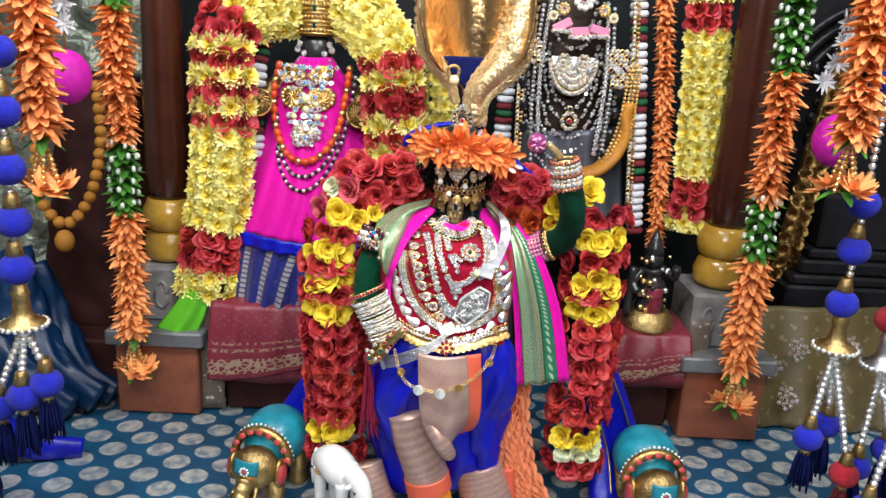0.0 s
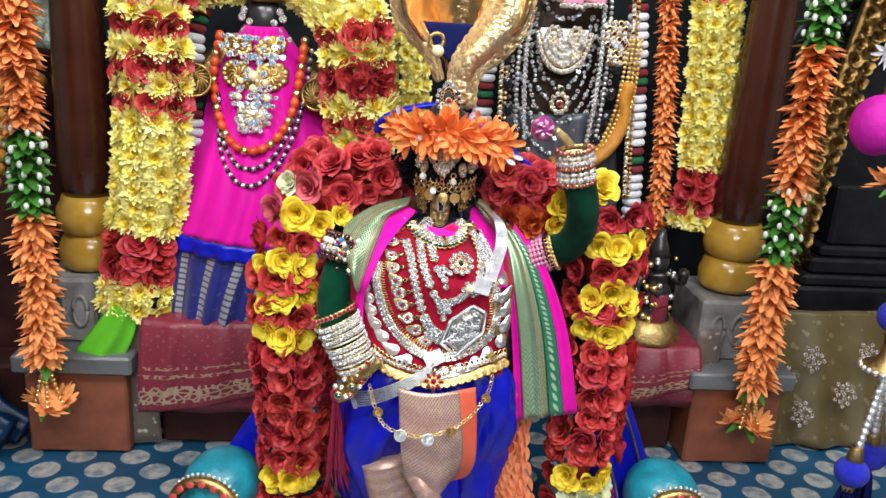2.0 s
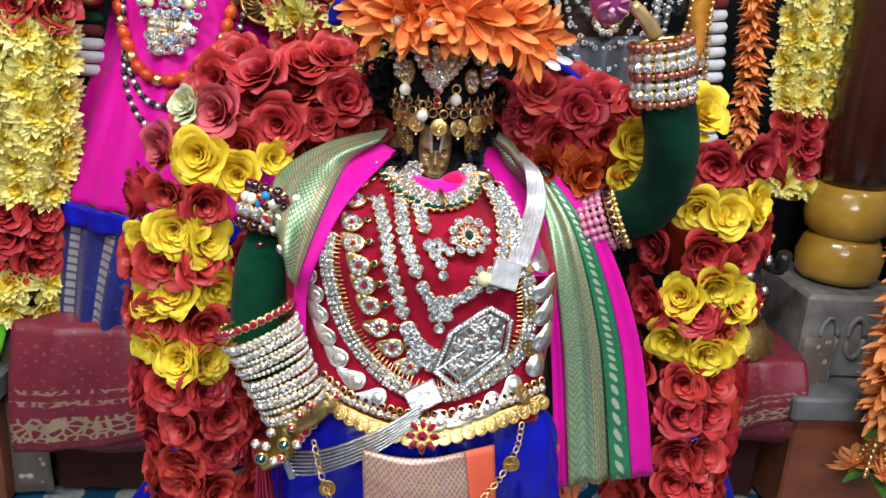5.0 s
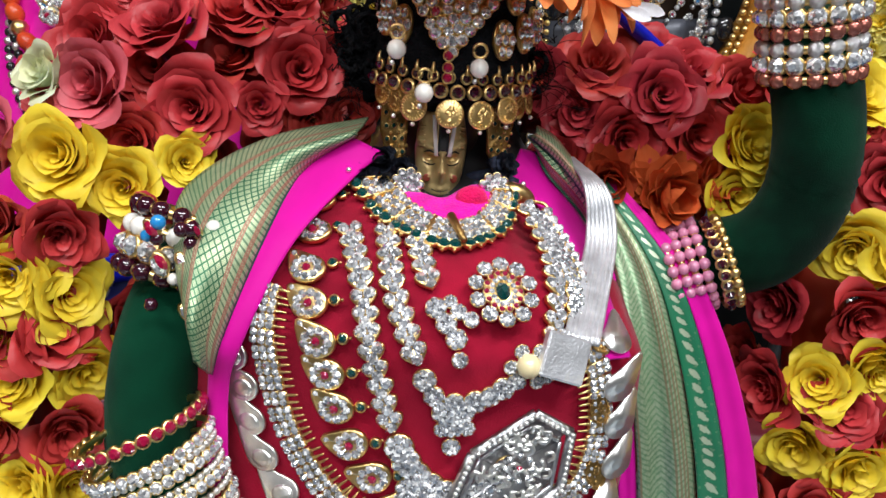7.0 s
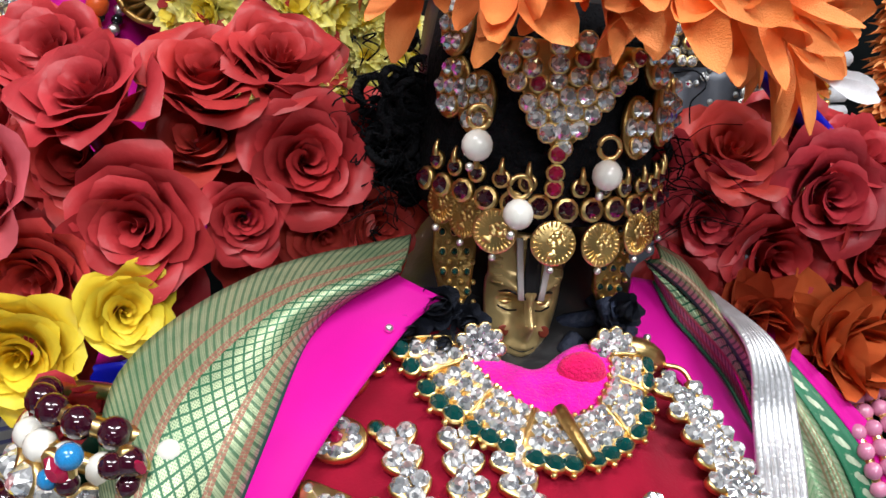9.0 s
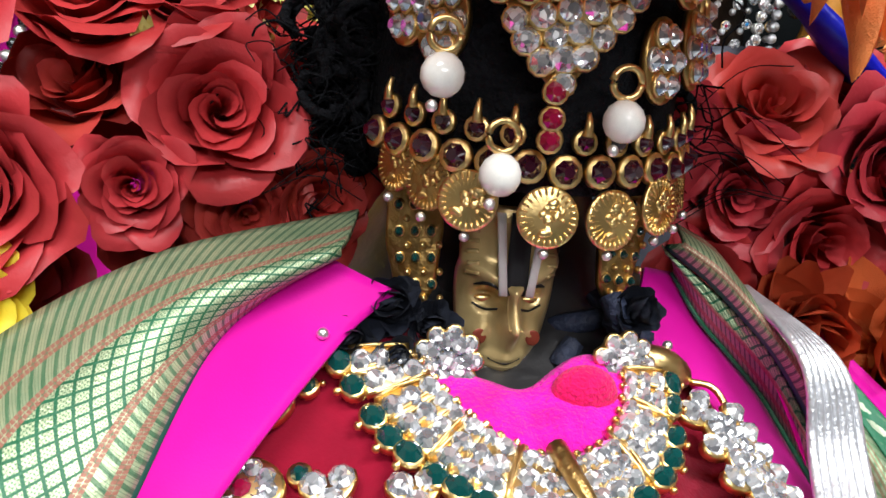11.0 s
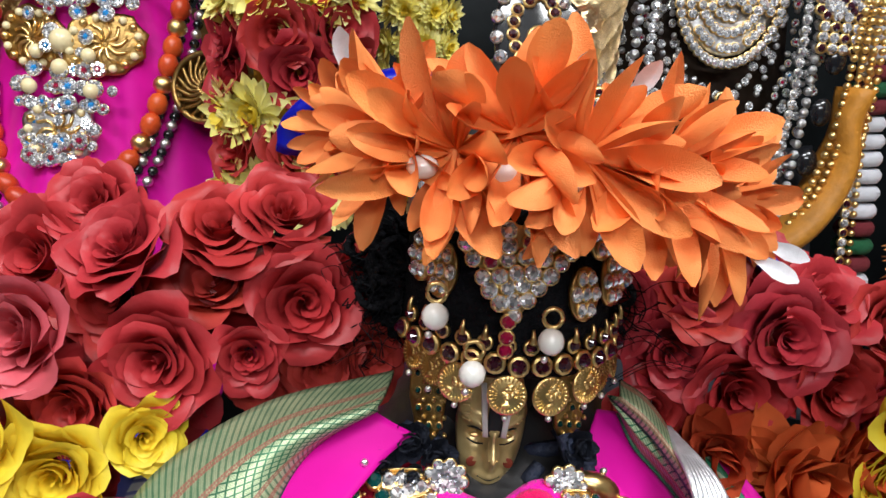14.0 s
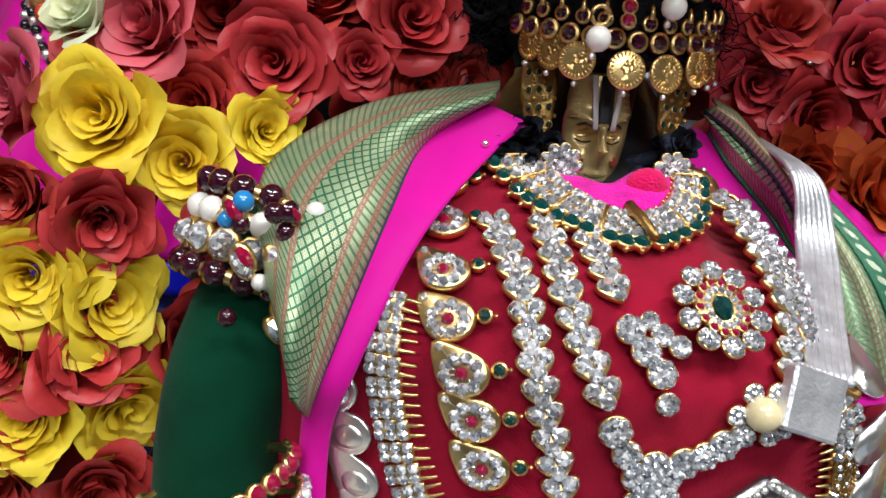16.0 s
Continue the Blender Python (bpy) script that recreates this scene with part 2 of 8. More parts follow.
WHITE_ROPE = mat("white_yarn", (0.72, 0.74, 0.80), 0.8, 0, var=0.1, scale=120, bump=0.6, bscale=500)
RED_ROPE = mat("dark_red_yarn", (0.16, 0.012, 0.02), 0.8, 0, var=0.2, scale=120, bump=0.6, bscale=500)
GREEN_ROPE = mat("dark_green_yarn", (0.006, 0.10, 0.035), 0.8, 0, var=0.2, scale=120, bump=0.6, bscale=500)
TASSEL = mat("crimson_thread", (0.36, 0.012, 0.06), 0.6, 0, var=0.3, scale=200, bump=0.2, island=0.5)
GARDEN_GREY = mat("carved_silver_panel", (0.22, 0.24, 0.19), 0.4, 0.6, var=0.4, scale=30, bump=0.9, bscale=60, dist=0.01)
WALL = mat("cream_wall_paint", (0.40, 0.38, 0.34), 0.8, 0, var=0.08, scale=8, bump=0.1)
DARKWALL = mat("dark_granite_wall", (0.008, 0.010, 0.011), 0.5, 0, var=0.4, scale=20, bump=0.2, spec=0.15)
CEIL = mat("white_ceiling_paint", (0.8, 0.8, 0.8), 0.85, 0, var=0.04, scale=8, bump=0.05)
PORCELAIN = mat("white_glazed_clay", (0.74, 0.73, 0.70), 0.25, 0, var=0.06, scale=40, bump=0.05, coat=0.4)
TURQ = mat("turquoise_inlay", (0.010, 0.20, 0.27), 0.35, 0, var=0.35, scale=40, bump=0.5, bscale=140, coat=0.2)
CORAL_IN = mat("coral_inlay", (0.42, 0.045, 0.045), 0.3, 0, var=0.25, scale=60, bump=0.1, coat=0.3)
PINKGLASS = mat("violet_pink_glaze", (0.30, 0.045, 0.22), 0.08, 0.2, var=0.25, scale=40, bump=0, coat=1.0)
MARI = mat("ochre_bead", (0.42, 0.17, 0.015), 0.6, 0, var=0.25, scale=80, bump=0.4)
BROWN_CLOTH = mat("dark_maroon_cloth", (0.035, 0.011, 0.010), 0.7, 0, var=0.4, scale=20, bump=0.3, spec=0.15)
STRAP = mat("silver_braid", (0.80, 0.81, 0.85), 0.34, 0.7, var=0.25, scale=150, bump=0.5, bscale=700, dist=0.001)
NAVYBIT = mat("dark_blue_thread", (0.014, 0.020, 0.045), 0.7, 0, var=0.4, scale=120, bump=0.8)
COPPER = mat("copper_bead", (0.42, 0.15, 0.11), 0.25, 0.7, var=0.2, bump=0, objvar=0.25)
POMPOM = mat("crimson_plush", (0.62, 0.006, 0.10), 0.9, 0, var=0.35, scale=120, bump=1.0, bscale=900, dist=0.0014, sheen=0.12, spec=0.12)
BODY = mat("copper_plate", (0.030, 0.018, 0.012), 0.4, 0.6, var=0.5, scale=30, bump=0.4)
GREYSILK = mat("grey_silver_silk", (0.075, 0.08, 0.10), 0.38, 0.3, var=0.3, scale=20, bump=0.2)
MARKW = mat("white_mark_paint", (0.62, 0.60, 0.58), 0.5, 0, var=0.1, bump=0.1)
CHEEK = mat("worn_red_gilt", (0.30, 0.06, 0.035), 0.35, 0.4, var=0.4, scale=90, bump=0.1)
MARKK = mat("black_mark_paint", (0.012, 0.012, 0.014), 0.4, 0, var=0.1, bump=0.1)

# teal cloth with woven silver ovals
CLOTH = mat("teal_brocade", (0.002, 0.055, 0.120), 0.40, 0, var=0.25, scale=12, bump=0.25, bscale=500, dist=0.0005, sheen=0.06)
nt = CLOTH.node_tree
uvx, uvy = uv_xy(nt)
dd = lattice(nt, uvx, uvy, 0.0975, 0.0925, -0.635, 1.536)
edge = mth(nt, "ADD", dd, mth(nt, "MULTIPLY", noise_fac(nt, 300, 0.3, 0.7), 0.02))
dot = nd(nt, "ShaderNodeMapRange", edge, 0.275, 0.288, 1.0, 0.0).outputs[0]
dot = mth(nt, "MULTIPLY", dot, nd(nt, "ShaderNodeMapRange", noise_fac(nt, 45, 0.38, 0.62), 0, 1, 0.30, 1.0).outputs[0])
overlay(CLOTH, dot, (0.62, 0.63, 0.60), 0.55, 0.38)

# green and silver brocade with a diamond lattice
BROCADE = mat("green_silver_brocade", (0.004, 0.115, 0.045), 0.4, 0.2, var=0.25, scale=40, bump=0.3, bscale=1500, dist=0.0006)
nt = BROCADE.node_tree
uvx, uvy = uv_xy(nt)
d1 = mth(nt, "ABSOLUTE", mth(nt, "SUBTRACT", mth(nt, "FRACT", mth(nt, "MULTIPLY", mth(nt, "ADD", uvx, uvy), 235.0)), 0.5))
d2 = mth(nt, "ABSOLUTE", mth(nt, "SUBTRACT", mth(nt, "FRACT", mth(nt, "MULTIPLY", mth(nt, "SUBTRACT", uvx, uvy), 235.0)), 0.5))
wob = mth(nt, "MULTIPLY", noise_fac(nt, 900, 0.3, 0.7), 0.05)
cells = nd(nt, "ShaderNodeMapRange", mth(nt, "ADD", mth(nt, "MINIMUM", d1, d2), wob), 0.11, 0.17, 0.02, 1.0).outputs[0]
fleck = nd(nt, "ShaderNodeMapRange", lattice(nt, mth(nt, "ADD", uvx, uvy), mth(nt, "SUBTRACT", uvx, uvy), 0.0014, 0.0014), 0.16, 0.24, 0.35, 1.0).outputs[0]
cells = mth(nt, "MULTIPLY", cells, fleck)
twill = mth(nt, "ABSOLUTE", mth(nt, "SUBTRACT", mth(nt, "FRACT", mth(nt, "MULTIPLY", mth(nt, "ADD", uvy, mth(nt, "MULTIPLY", uvx, 0.55)), 400.0)), 0.5))
twill = nd(nt, "ShaderNodeMapRange", mth(nt, "ADD", twill, wob), 0.16, 0.24, 0.25, 1.0).outputs[0]
zone = nd(nt, "ShaderNodeMapRange", mth(nt, "ABSOLUTE", mth(nt, "SUBTRACT", uvx, 0.0211)), 0.0088, 0.0090, 1.0, 0.0).outputs[0]
fill = mth(nt, "ADD", mth(nt, "MULTIPLY", zone, cells), mth(nt, "MULTIPLY", mth(nt, "SUBTRACT", 1.0, zone), twill))
weft = mth(nt, "FRACT", mth(nt, "ADD", mth(nt, "MULTIPLY", uvy, 1500.0), mth(nt, "MULTIPLY", uvx, 700.0)))
fill = mth(nt, "MULTIPLY", fill, nd(nt, "ShaderNodeMapRange", weft, 0.1, 0.35, 0.55, 1.0).outputs[0])
fill = mth(nt, "MULTIPLY", fill, nd(nt, "ShaderNodeMapRange", noise_fac(nt, 60, 0.35, 0.6), 0, 1, 0.55, 1.0).outputs[0])
overlay(BROCADE, fill, (0.54, 0.62, 0.38), 0.6, 0.33)
overlay(BROCADE, nd(nt, "ShaderNodeMapRange", uvx, 0.0010, 0.0013, 1.0, 0.0).outputs[0], (0.003, 0.16, 0.085), 0.0, 0.6)
for line in (0.0046, 0.0058, 0.0108, 0.0121, 0.0300, 0.0313, 0.0375, 0.0388):
    dl = mth(nt, "ABSOLUTE", mth(nt, "SUBTRACT", uvx, line))
    thread = nd(nt, "ShaderNodeMapRange", mth(nt, "FRACT", mth(nt, "MULTIPLY", uvy, 1100.0)), 0.1, 0.5, 0.45, 0.95).outputs[0]
    overlay(BROCADE, mth(nt, "MULTIPLY", nd(nt, "ShaderNodeMapRange", dl, 0.00048, 0.00062, 1.0, 0.0).outputs[0], thread), (0.34, 0.13, 0.09), 0.2, 0.5)


for rose_mat, rim in ((ROSE, (0.66, 0.065, 0.075)), (ROSE_Y, (0.98, 0.82, 0.10)), (ROSE_P, (0.72, 0.17, 0.21))):
    nt = rose_mat.node_tree
    overlay(rose_mat, nd(nt, "ShaderNodeMapRange", uv_xy(nt)[1], 0.45, 1.0, 0.0, 0.5).outputs[0], rim)
    for link in list(nt.links):
        if link.to_node.type == "BSDF_TRANSLUCENT" and link.to_socket.name == "Color":
            nt.links.new(nt.nodes["Principled BSDF"].inputs["Base Color"].links[0].from_socket, link.to_socket)


def zari(name, base, gold, period, sheen=0.2, rough=0.45, amount=0.75, band=0.0):
    """Silk with woven metal motifs; UV in metres."""
    m = mat(name, base, rough, 0.0, var=0.22, scale=25, bump=0.25, bscale=1200, dist=0.0005, sheen=sheen)
    nt = m.node_tree
    x, y = uv_xy(nt)
    d = lattice(nt, x, y, period, period * 1.1)
    w = nt.nodes.new("ShaderNodeTexVoronoi")
    w.inputs["Scale"].default_value = 3.2 / period
    u = nt.nodes.new("ShaderNodeUVMap")
    nt.links.new(u.outputs[0], w.inputs["Vector"])
    f = nd(nt, "ShaderNodeMapRange", mth(nt, "ADD", mth(nt, "MULTIPLY", d, 1.6), w.outputs["Distance"]), 0.5, 0.62, amount, 0.0).outputs[0]
    if band:
        bb = mth(nt, "ABSOLUTE", mth(nt, "SUBTRACT", mth(nt, "FRACT", mth(nt, "MULTIPLY", y, 1.0 / band)), 0.5))
        f = mth(nt, "MAXIMUM", f, nd(nt, "ShaderNodeMapRange", bb, 0.06, 0.09, amount, 0.0).outputs[0])
    f = mth(nt, "MULTIPLY", f, nd(nt, "ShaderNodeMapRange", noise_fac(nt, 350, 0.3, 0.6), 0, 1, 0.4, 1.0).outputs[0])
    overlay(m, f, gold, 0.8, 0.35)
    return m


MAROON = zari("maroon_gold_brocade", (0.17, 0.014, 0.030), (0.62, 0.42, 0.26), 0.022, amount=0.16, sheen=0.03)
nt = MAROON.node_tree
mx, my = uv_xy(nt)
vo = nt.nodes.new("ShaderNodeTexVoronoi")
vo.feature = "DISTANCE_TO_EDGE"
vo.inputs["Scale"].default_value = 70.0
nt.links.new(nt.nodes.new("ShaderNodeUVMap").outputs[0], vo.inputs["Vector"])
fil = nd(nt, "ShaderNodeMapRange", vo.outputs["Distance"], 0.10, 0.16, 1.0, 0.0).outputs[0]
for mid, half, dens in ((0.315, 0.026, 0.85), (0.262, 0.006, 0.6), (0.240, 0.005, 0.5)):
    inb = nd(nt, "ShaderNodeMapRange", mth(nt, "ABSOLUTE", mth(nt, "SUBTRACT", my, mid)), half - 0.002, half, dens, 0.0).outputs[0]
    overlay(MAROON, mth(nt, "MULTIPLY", inb, fil), (0.66, 0.47, 0.30), 0.8, 0.35)
PURPLE = mat("mauve_gold_brocade", (0.27, 0.105, 0.11), 0.40, 0.4, var=0.2, scale=40, bump=0.3, bscale=1300, dist=0.0005)
nt = PURPLE.node_tree
mx, my = uv_xy(nt)
wav = mth(nt, "ADD", my, mth(nt, "MULTIPLY", mx, 0.18))
streak = nd(nt, "ShaderNodeMapRange", mth(nt, "FRACT", mth(nt, "MULTIPLY", wav, 330.0)), 0.62, 0.72, 0.0, 0.8).outputs[0]
streak = mth(nt, "MULTIPLY", streak, noise_fac(nt, 90, 0.46, 0.60))
overlay(PURPLE, streak, (0.16, 0.035, 0.26), 0.2, 0.4)
inb = nd(nt, "ShaderNodeMapRange", mth(nt, "ABSOLUTE", mth(nt, "SUBTRACT", mth(nt, "FRACT", mth(nt, "DIVIDE", wav, 0.042)), 0.5)), 0.14, 0.36, 0.65, 0.45).outputs[0]
motif = nd(nt, "ShaderNodeMapRange", lattice(nt, mx, wav, 0.0042, 0.0052), 0.30, 0.42, 1.0, 0.0).outputs[0]
motif = mth(nt, "MULTIPLY", motif, nd(nt, "ShaderNodeMapRange", noise_fac(nt, 420, 0.3, 0.6), 0, 1, 0.5, 1.0).outputs[0])
overlay(PURPLE, mth(nt, "MULTIPLY", inb, motif), (0.92, 0.70, 0.50), 0.6, 0.3)
NAVY_Z = zari("blue_silver_border", (0.008, 0.011, 0.13), (0.62, 0.60, 0.55), 0.03, amount=0.1)
nt = NAVY_Z.node_tree
mx, my = uv_xy(nt)
lad = nd(nt, "ShaderNodeMapRange", mth(nt, "ABSOLUTE", mth(nt, "SUBTRACT", mth(nt, "FRACT", mth(nt, "DIVIDE", mx, 0.046)), 0.5)), 0.13, 0.16, 0.85, 0.0).outputs[0]
rung = nd(nt, "ShaderNodeMapRange", mth(nt, "FRACT", mth(nt, "MULTIPLY", my, 75.0)), 0.25, 0.4, 0.1, 1.0).outputs[0]
overlay(NAVY_Z, mth(nt, "MULTIPLY", lad, rung), (0.66, 0.64, 0.58), 0.8, 0.35)
SHAWL_P = zari("green_zari_band", (0.004, 0.15, 0.065), (0.60, 0.62, 0.40), 0.009, amount=0.15)
nt = SHAWL_P.node_tree
uvx, uvy = uv_xy(nt)
lx = mth(nt, "DIVIDE", mth(nt, "SUBTRACT", uvx, 0.0070), 0.0034)
ly = mth(nt, "DIVIDE", mth(nt, "SUBTRACT", mth(nt, "FRACT", mth(nt, "DIVIDE", mth(nt, "SUBTRACT", uvy, mth(nt, "MULTIPLY", uvx, 0.8)), 0.0095)), 0.5), 0.36)
lr = mth(nt, "ADD", mth(nt, "MULTIPLY", lx, lx), mth(nt, "MULTIPLY", ly, ly))
overlay(SHAWL_P, nd(nt, "ShaderNodeMapRange", mth(nt, "ADD", lr, mth(nt, "MULTIPLY", noise_fac(nt, 700, 0.3, 0.7), 0.7)), 0.9, 1.25, 0.65, 0.0).outputs[0], (0.70, 0.75, 0.55), 0.6, 0.33)
SAGE = mat("sage_silver_silk", (0.055, 0.22, 0.09), 0.36, 0.35, var=0.3, scale=60, bump=0.4, bscale=900, dist=0.0006)
nt = SAGE.node_tree
uvx, uvy = uv_xy(nt)
chev = mth(nt, "FRACT", mth(nt, "ADD", mth(nt, "MULTIPLY", uvy, 210.0), mth(nt, "MULTIPLY", mth(nt, "ABSOLUTE", mth(nt, "SUBTRACT", mth(nt, "FRACT", mth(nt, "MULTIPLY", uvx, 75.0)), 0.5)), 3.0)))
woven = mth(nt, "MULTIPLY", nd(nt, "ShaderNodeMapRange", chev, 0.25, 0.45, 0.32, 0.72).outputs[0], nd(nt, "ShaderNodeMapRange", noise_fac(nt, 420, 0.3, 0.6), 0, 1, 0.4, 1.0).outputs[0])
overlay(SAGE, woven, (0.60, 0.66, 0.46), 0.7, 0.35)
for line in (0.0015, 0.020, 0.022, 0.024, 0.026):
    dl = mth(nt, "ABSOLUTE", mth(nt, "SUBTRACT", uvx, line))
    overlay(SAGE, nd(nt, "ShaderNodeMapRange", dl, 0.0004, 0.0007, 0.75, 0.0).outputs[0], (0.28, 0.17, 0.09), 0.4, 0.4)
PEACH = mat("peach_fabric_petal", (0.74, 0.25, 0.12), 0.75, 0, var=0.1, scale=2.0, bump=0.3, bscale=75, island=0.3, objvar=0.2, dist=0.006, spec=0.2, thin=0.3)
ORANGE_SILK = mat("coral_orange_silk", (0.62, 0.10, 0.05), 0.5, 0, var=0.12, scale=25, bump=0.2, bscale=1200, dist=0.0004)
AMBER_SILK = mat("amber_silk", (0.75, 0.24, 0.015), 0.5, 0, var=0.2, scale=25, bump=0.3, bscale=150, dist=0.001)
CREAM_Z = zari("gold_embroidered_cloth", (0.085, 0.060, 0.015), (0.50, 0.42, 0.30), 0.05, amount=0.25)
WHITE_Z = zari("sequinned_grey_cloth", (0.12, 0.09, 0.07), (0.75, 0.74, 0.7), 0.04, amount=0.8)


# ---------------------------------------------------------------- geometry kit
class Geo:
    """Vertices and faces with a material slot each, gathered into one mesh."""

    def __init__(self):
        self.v, self.f, self.m, self.s, self.uv, self.first = [], [], [], [], [], []

    def add(self, vf, slot=0, smooth=True, m=None):
        v, f = vf[0], vf[1]
        uv = vf[2] if len(vf) > 2 else [(p[0], p[2]) for p in v]
        k = len(self.v)
        self.first.append((f[0][0] + k, f[0][1] + k, slot))
        self.v += [tuple(m @ Vector(p)) for p in v] if m is not None else [tuple(p) for p in v]
        self.f += [tuple(i + k for i in q) for q in f]
        self.m += [slot] * len(f)
        self.s += [smooth] * len(f)
        self.uv += uv
        return self

    def weld(self, p=(0, 0, 0)):
        """Tie all shapes of one solid part to one inner point."""
        k = len(self.v)
        self.v.append(tuple(p))
        self.uv.append((0.5, 0.0))
        for a, b, slot in self.first:
            self.f.append((a, b, k))
            self.m.append(slot)
            self.s.append(False)
        return self

    def mesh(self, name, *materials):
        me = bpy.data.meshes.new(name)
        me.from_pydata(self.v, [], self.f)
        me.polygons.foreach_set("material_index", self.m)
        me.polygons.foreach_set("use_smooth", self.s)
        layer = me.uv_layers.new(name="UVMap")
        idx = np.zeros(len(me.loops), dtype=np.int32)
        me.loops.foreach_get("vertex_index", idx)
        layer.data.foreach_set("uv", np.array(self.uv, dtype=np.float32)[idx].ravel())
        for m in materials:
            me.materials.append(m)
        me.update()
        return me


def ball(r=1.0, seg=10, rings=7, sx=1, sy=1, sz=1, c=(0, 0, 0)):
    v = [(c[0], c[1], c[2] + r * sz)]
    for i in range(1, rings):
        a = math.pi * i / rings
        for j in range(seg):
            b = 2 * math.pi * j / seg
            v.append((c[0] + r * sx * math.sin(a) * math.cos(b), c[1] + r * sy * math.sin(a) * math.sin(b), c[2] + r * sz * math.cos(a)))
    v.append((c[0], c[1], c[2] - r * sz))
    f = [(0, 1 + j, 1 + (j + 1) % seg) for j in range(seg)]
    for i in range(rings - 2):
        for j in range(seg):
            a, b = 1 + i * seg + j, 1 + i * seg + (j + 1) % seg
            f.append((a, a + seg, b + seg, b))
    n = len(v) - 1
    f += [(n, n - seg + (j + 1) % seg, n - seg + j) for j in range(seg)]
    return v, f


def lathe(profile, seg=24, sx=1.0, sy=1.0):
    """Profile of (radius, height), turned about z, closed at both ends."""
    v, f = [], []
    for r, h in profile:
        for j in range(seg):
            a = 2 * math.pi * j / seg
            v.append((r * sx * math.cos(a), r * sy * math.sin(a), h))
    for i in range(len(profile) - 1):
        for j in range(seg):
            a, b = i * seg + j, i * seg + (j + 1) % seg
            f.append((a, b, b + seg, a + seg))
    f.append(tuple(range(seg))[::-1])
    n = (len(profile) - 1) * seg
    f.append(tuple(n + j for j in range(seg)))
    return v, f


def box(x0, y0, z0, x1, y1, z1, b=0.0):
    """A block with its edges cut off by b."""
    vs, fs = [], []
    ring = lambda e: [(x0 + e, y0), (x1 - e, y0), (x1, y0 + e), (x1, y1 - e), (x1 - e, y1), (x0 + e, y1), (x0, y1 - e), (x0, y0 + e)]
    c = max(b, 1e-4)
    inner = [(x0 + c if x < (x0 + x1) / 2 else x1 - c, y0 + c if y < (y0 + y1) / 2 else y1 - c) for x, y in ring(c)]
    for z, rr in ((z0, inner), (z0 + c, ring(c)), (z1 - c, ring(c)), (z1, inner)):
        vs += [(x, y, z) for x, y in rr]
    for k in range(3):
        for j in range(8):
            a, b2 = k * 8 + j, k * 8 + (j + 1) % 8
            fs.append((a, b2, b2 + 8, a + 8))
    fs.append((7, 5, 3, 1))
    fs.append((25, 27, 29, 31))
    return vs, fs


def spline(pts, n):
    """n points along a smooth line through pts."""
    P = [Vector(p) for p in pts]
    P = [P[0] * 2 - P[1]] + P + [P[-1] * 2 - P[-2]]
    out, m = [], len(P) - 3
    for i in range(n):
        s = i / (n - 1) * m
        k = min(int(s), m - 1)
        t = s - k
        a, b, c, d = P[k:k + 4]
        out.append(0.5 * ((2 * b) + (c - a) * t + (2 * a - 5 * b + 4 * c - d) * t * t + (3 * b - a - 3 * c + d) * t ** 3))
    return out


def even(pts, step, n=200):
    """Points along the smooth line at an even step, with their directions."""
    q = spline(pts, n)
    out, acc = [(q[0], (q[1] - q[0]).normalized())], 0.0
    for a, b in zip(q, q[1:]):
        acc += (b - a).length
        if acc >= step:
            acc = 0.0
            out.append((b, (b - a).normalized()))
    return out


def tube(pts, r, seg=8, n=None, flat=1.0, up=(0, 0, 1)):
    """A round cord along the smooth line; r is a number or a function of the way along."""
    q = spline(pts, n or max(6, 5 * len(pts)))
    v, f, uv = [], [], []
    for i, p in enumerate(q):
        d = (q[min(i + 1, len(q) - 1)] - q[max(i - 1, 0)]).normalized()
        s = d.cross(Vector(up))
        s = s.normalized() if s.length > 1e-4 else Vector((1, 0, 0))
        w = s.cross(d)
        rr = r(i / (len(q) - 1)) if callable(r) else r
        for j in range(seg):
            a = 2 * math.pi * j / seg
            v.append(tuple(p + s * rr * math.cos(a) + w * rr * flat * math.sin(a)))
            uv.append((j / seg * 6.28 * rr, i * 0.01))
    for i in range(len(q) - 1):
        for j in range(seg):
            a, b = i * seg + j, i * seg + (j + 1) % seg
            f.append((a, b, b + seg, a + seg))
    f.append(tuple(range(seg))[::-1])
    f.append(tuple((len(q) - 1) * seg + j for j in range(seg)))
    return v, f, uv


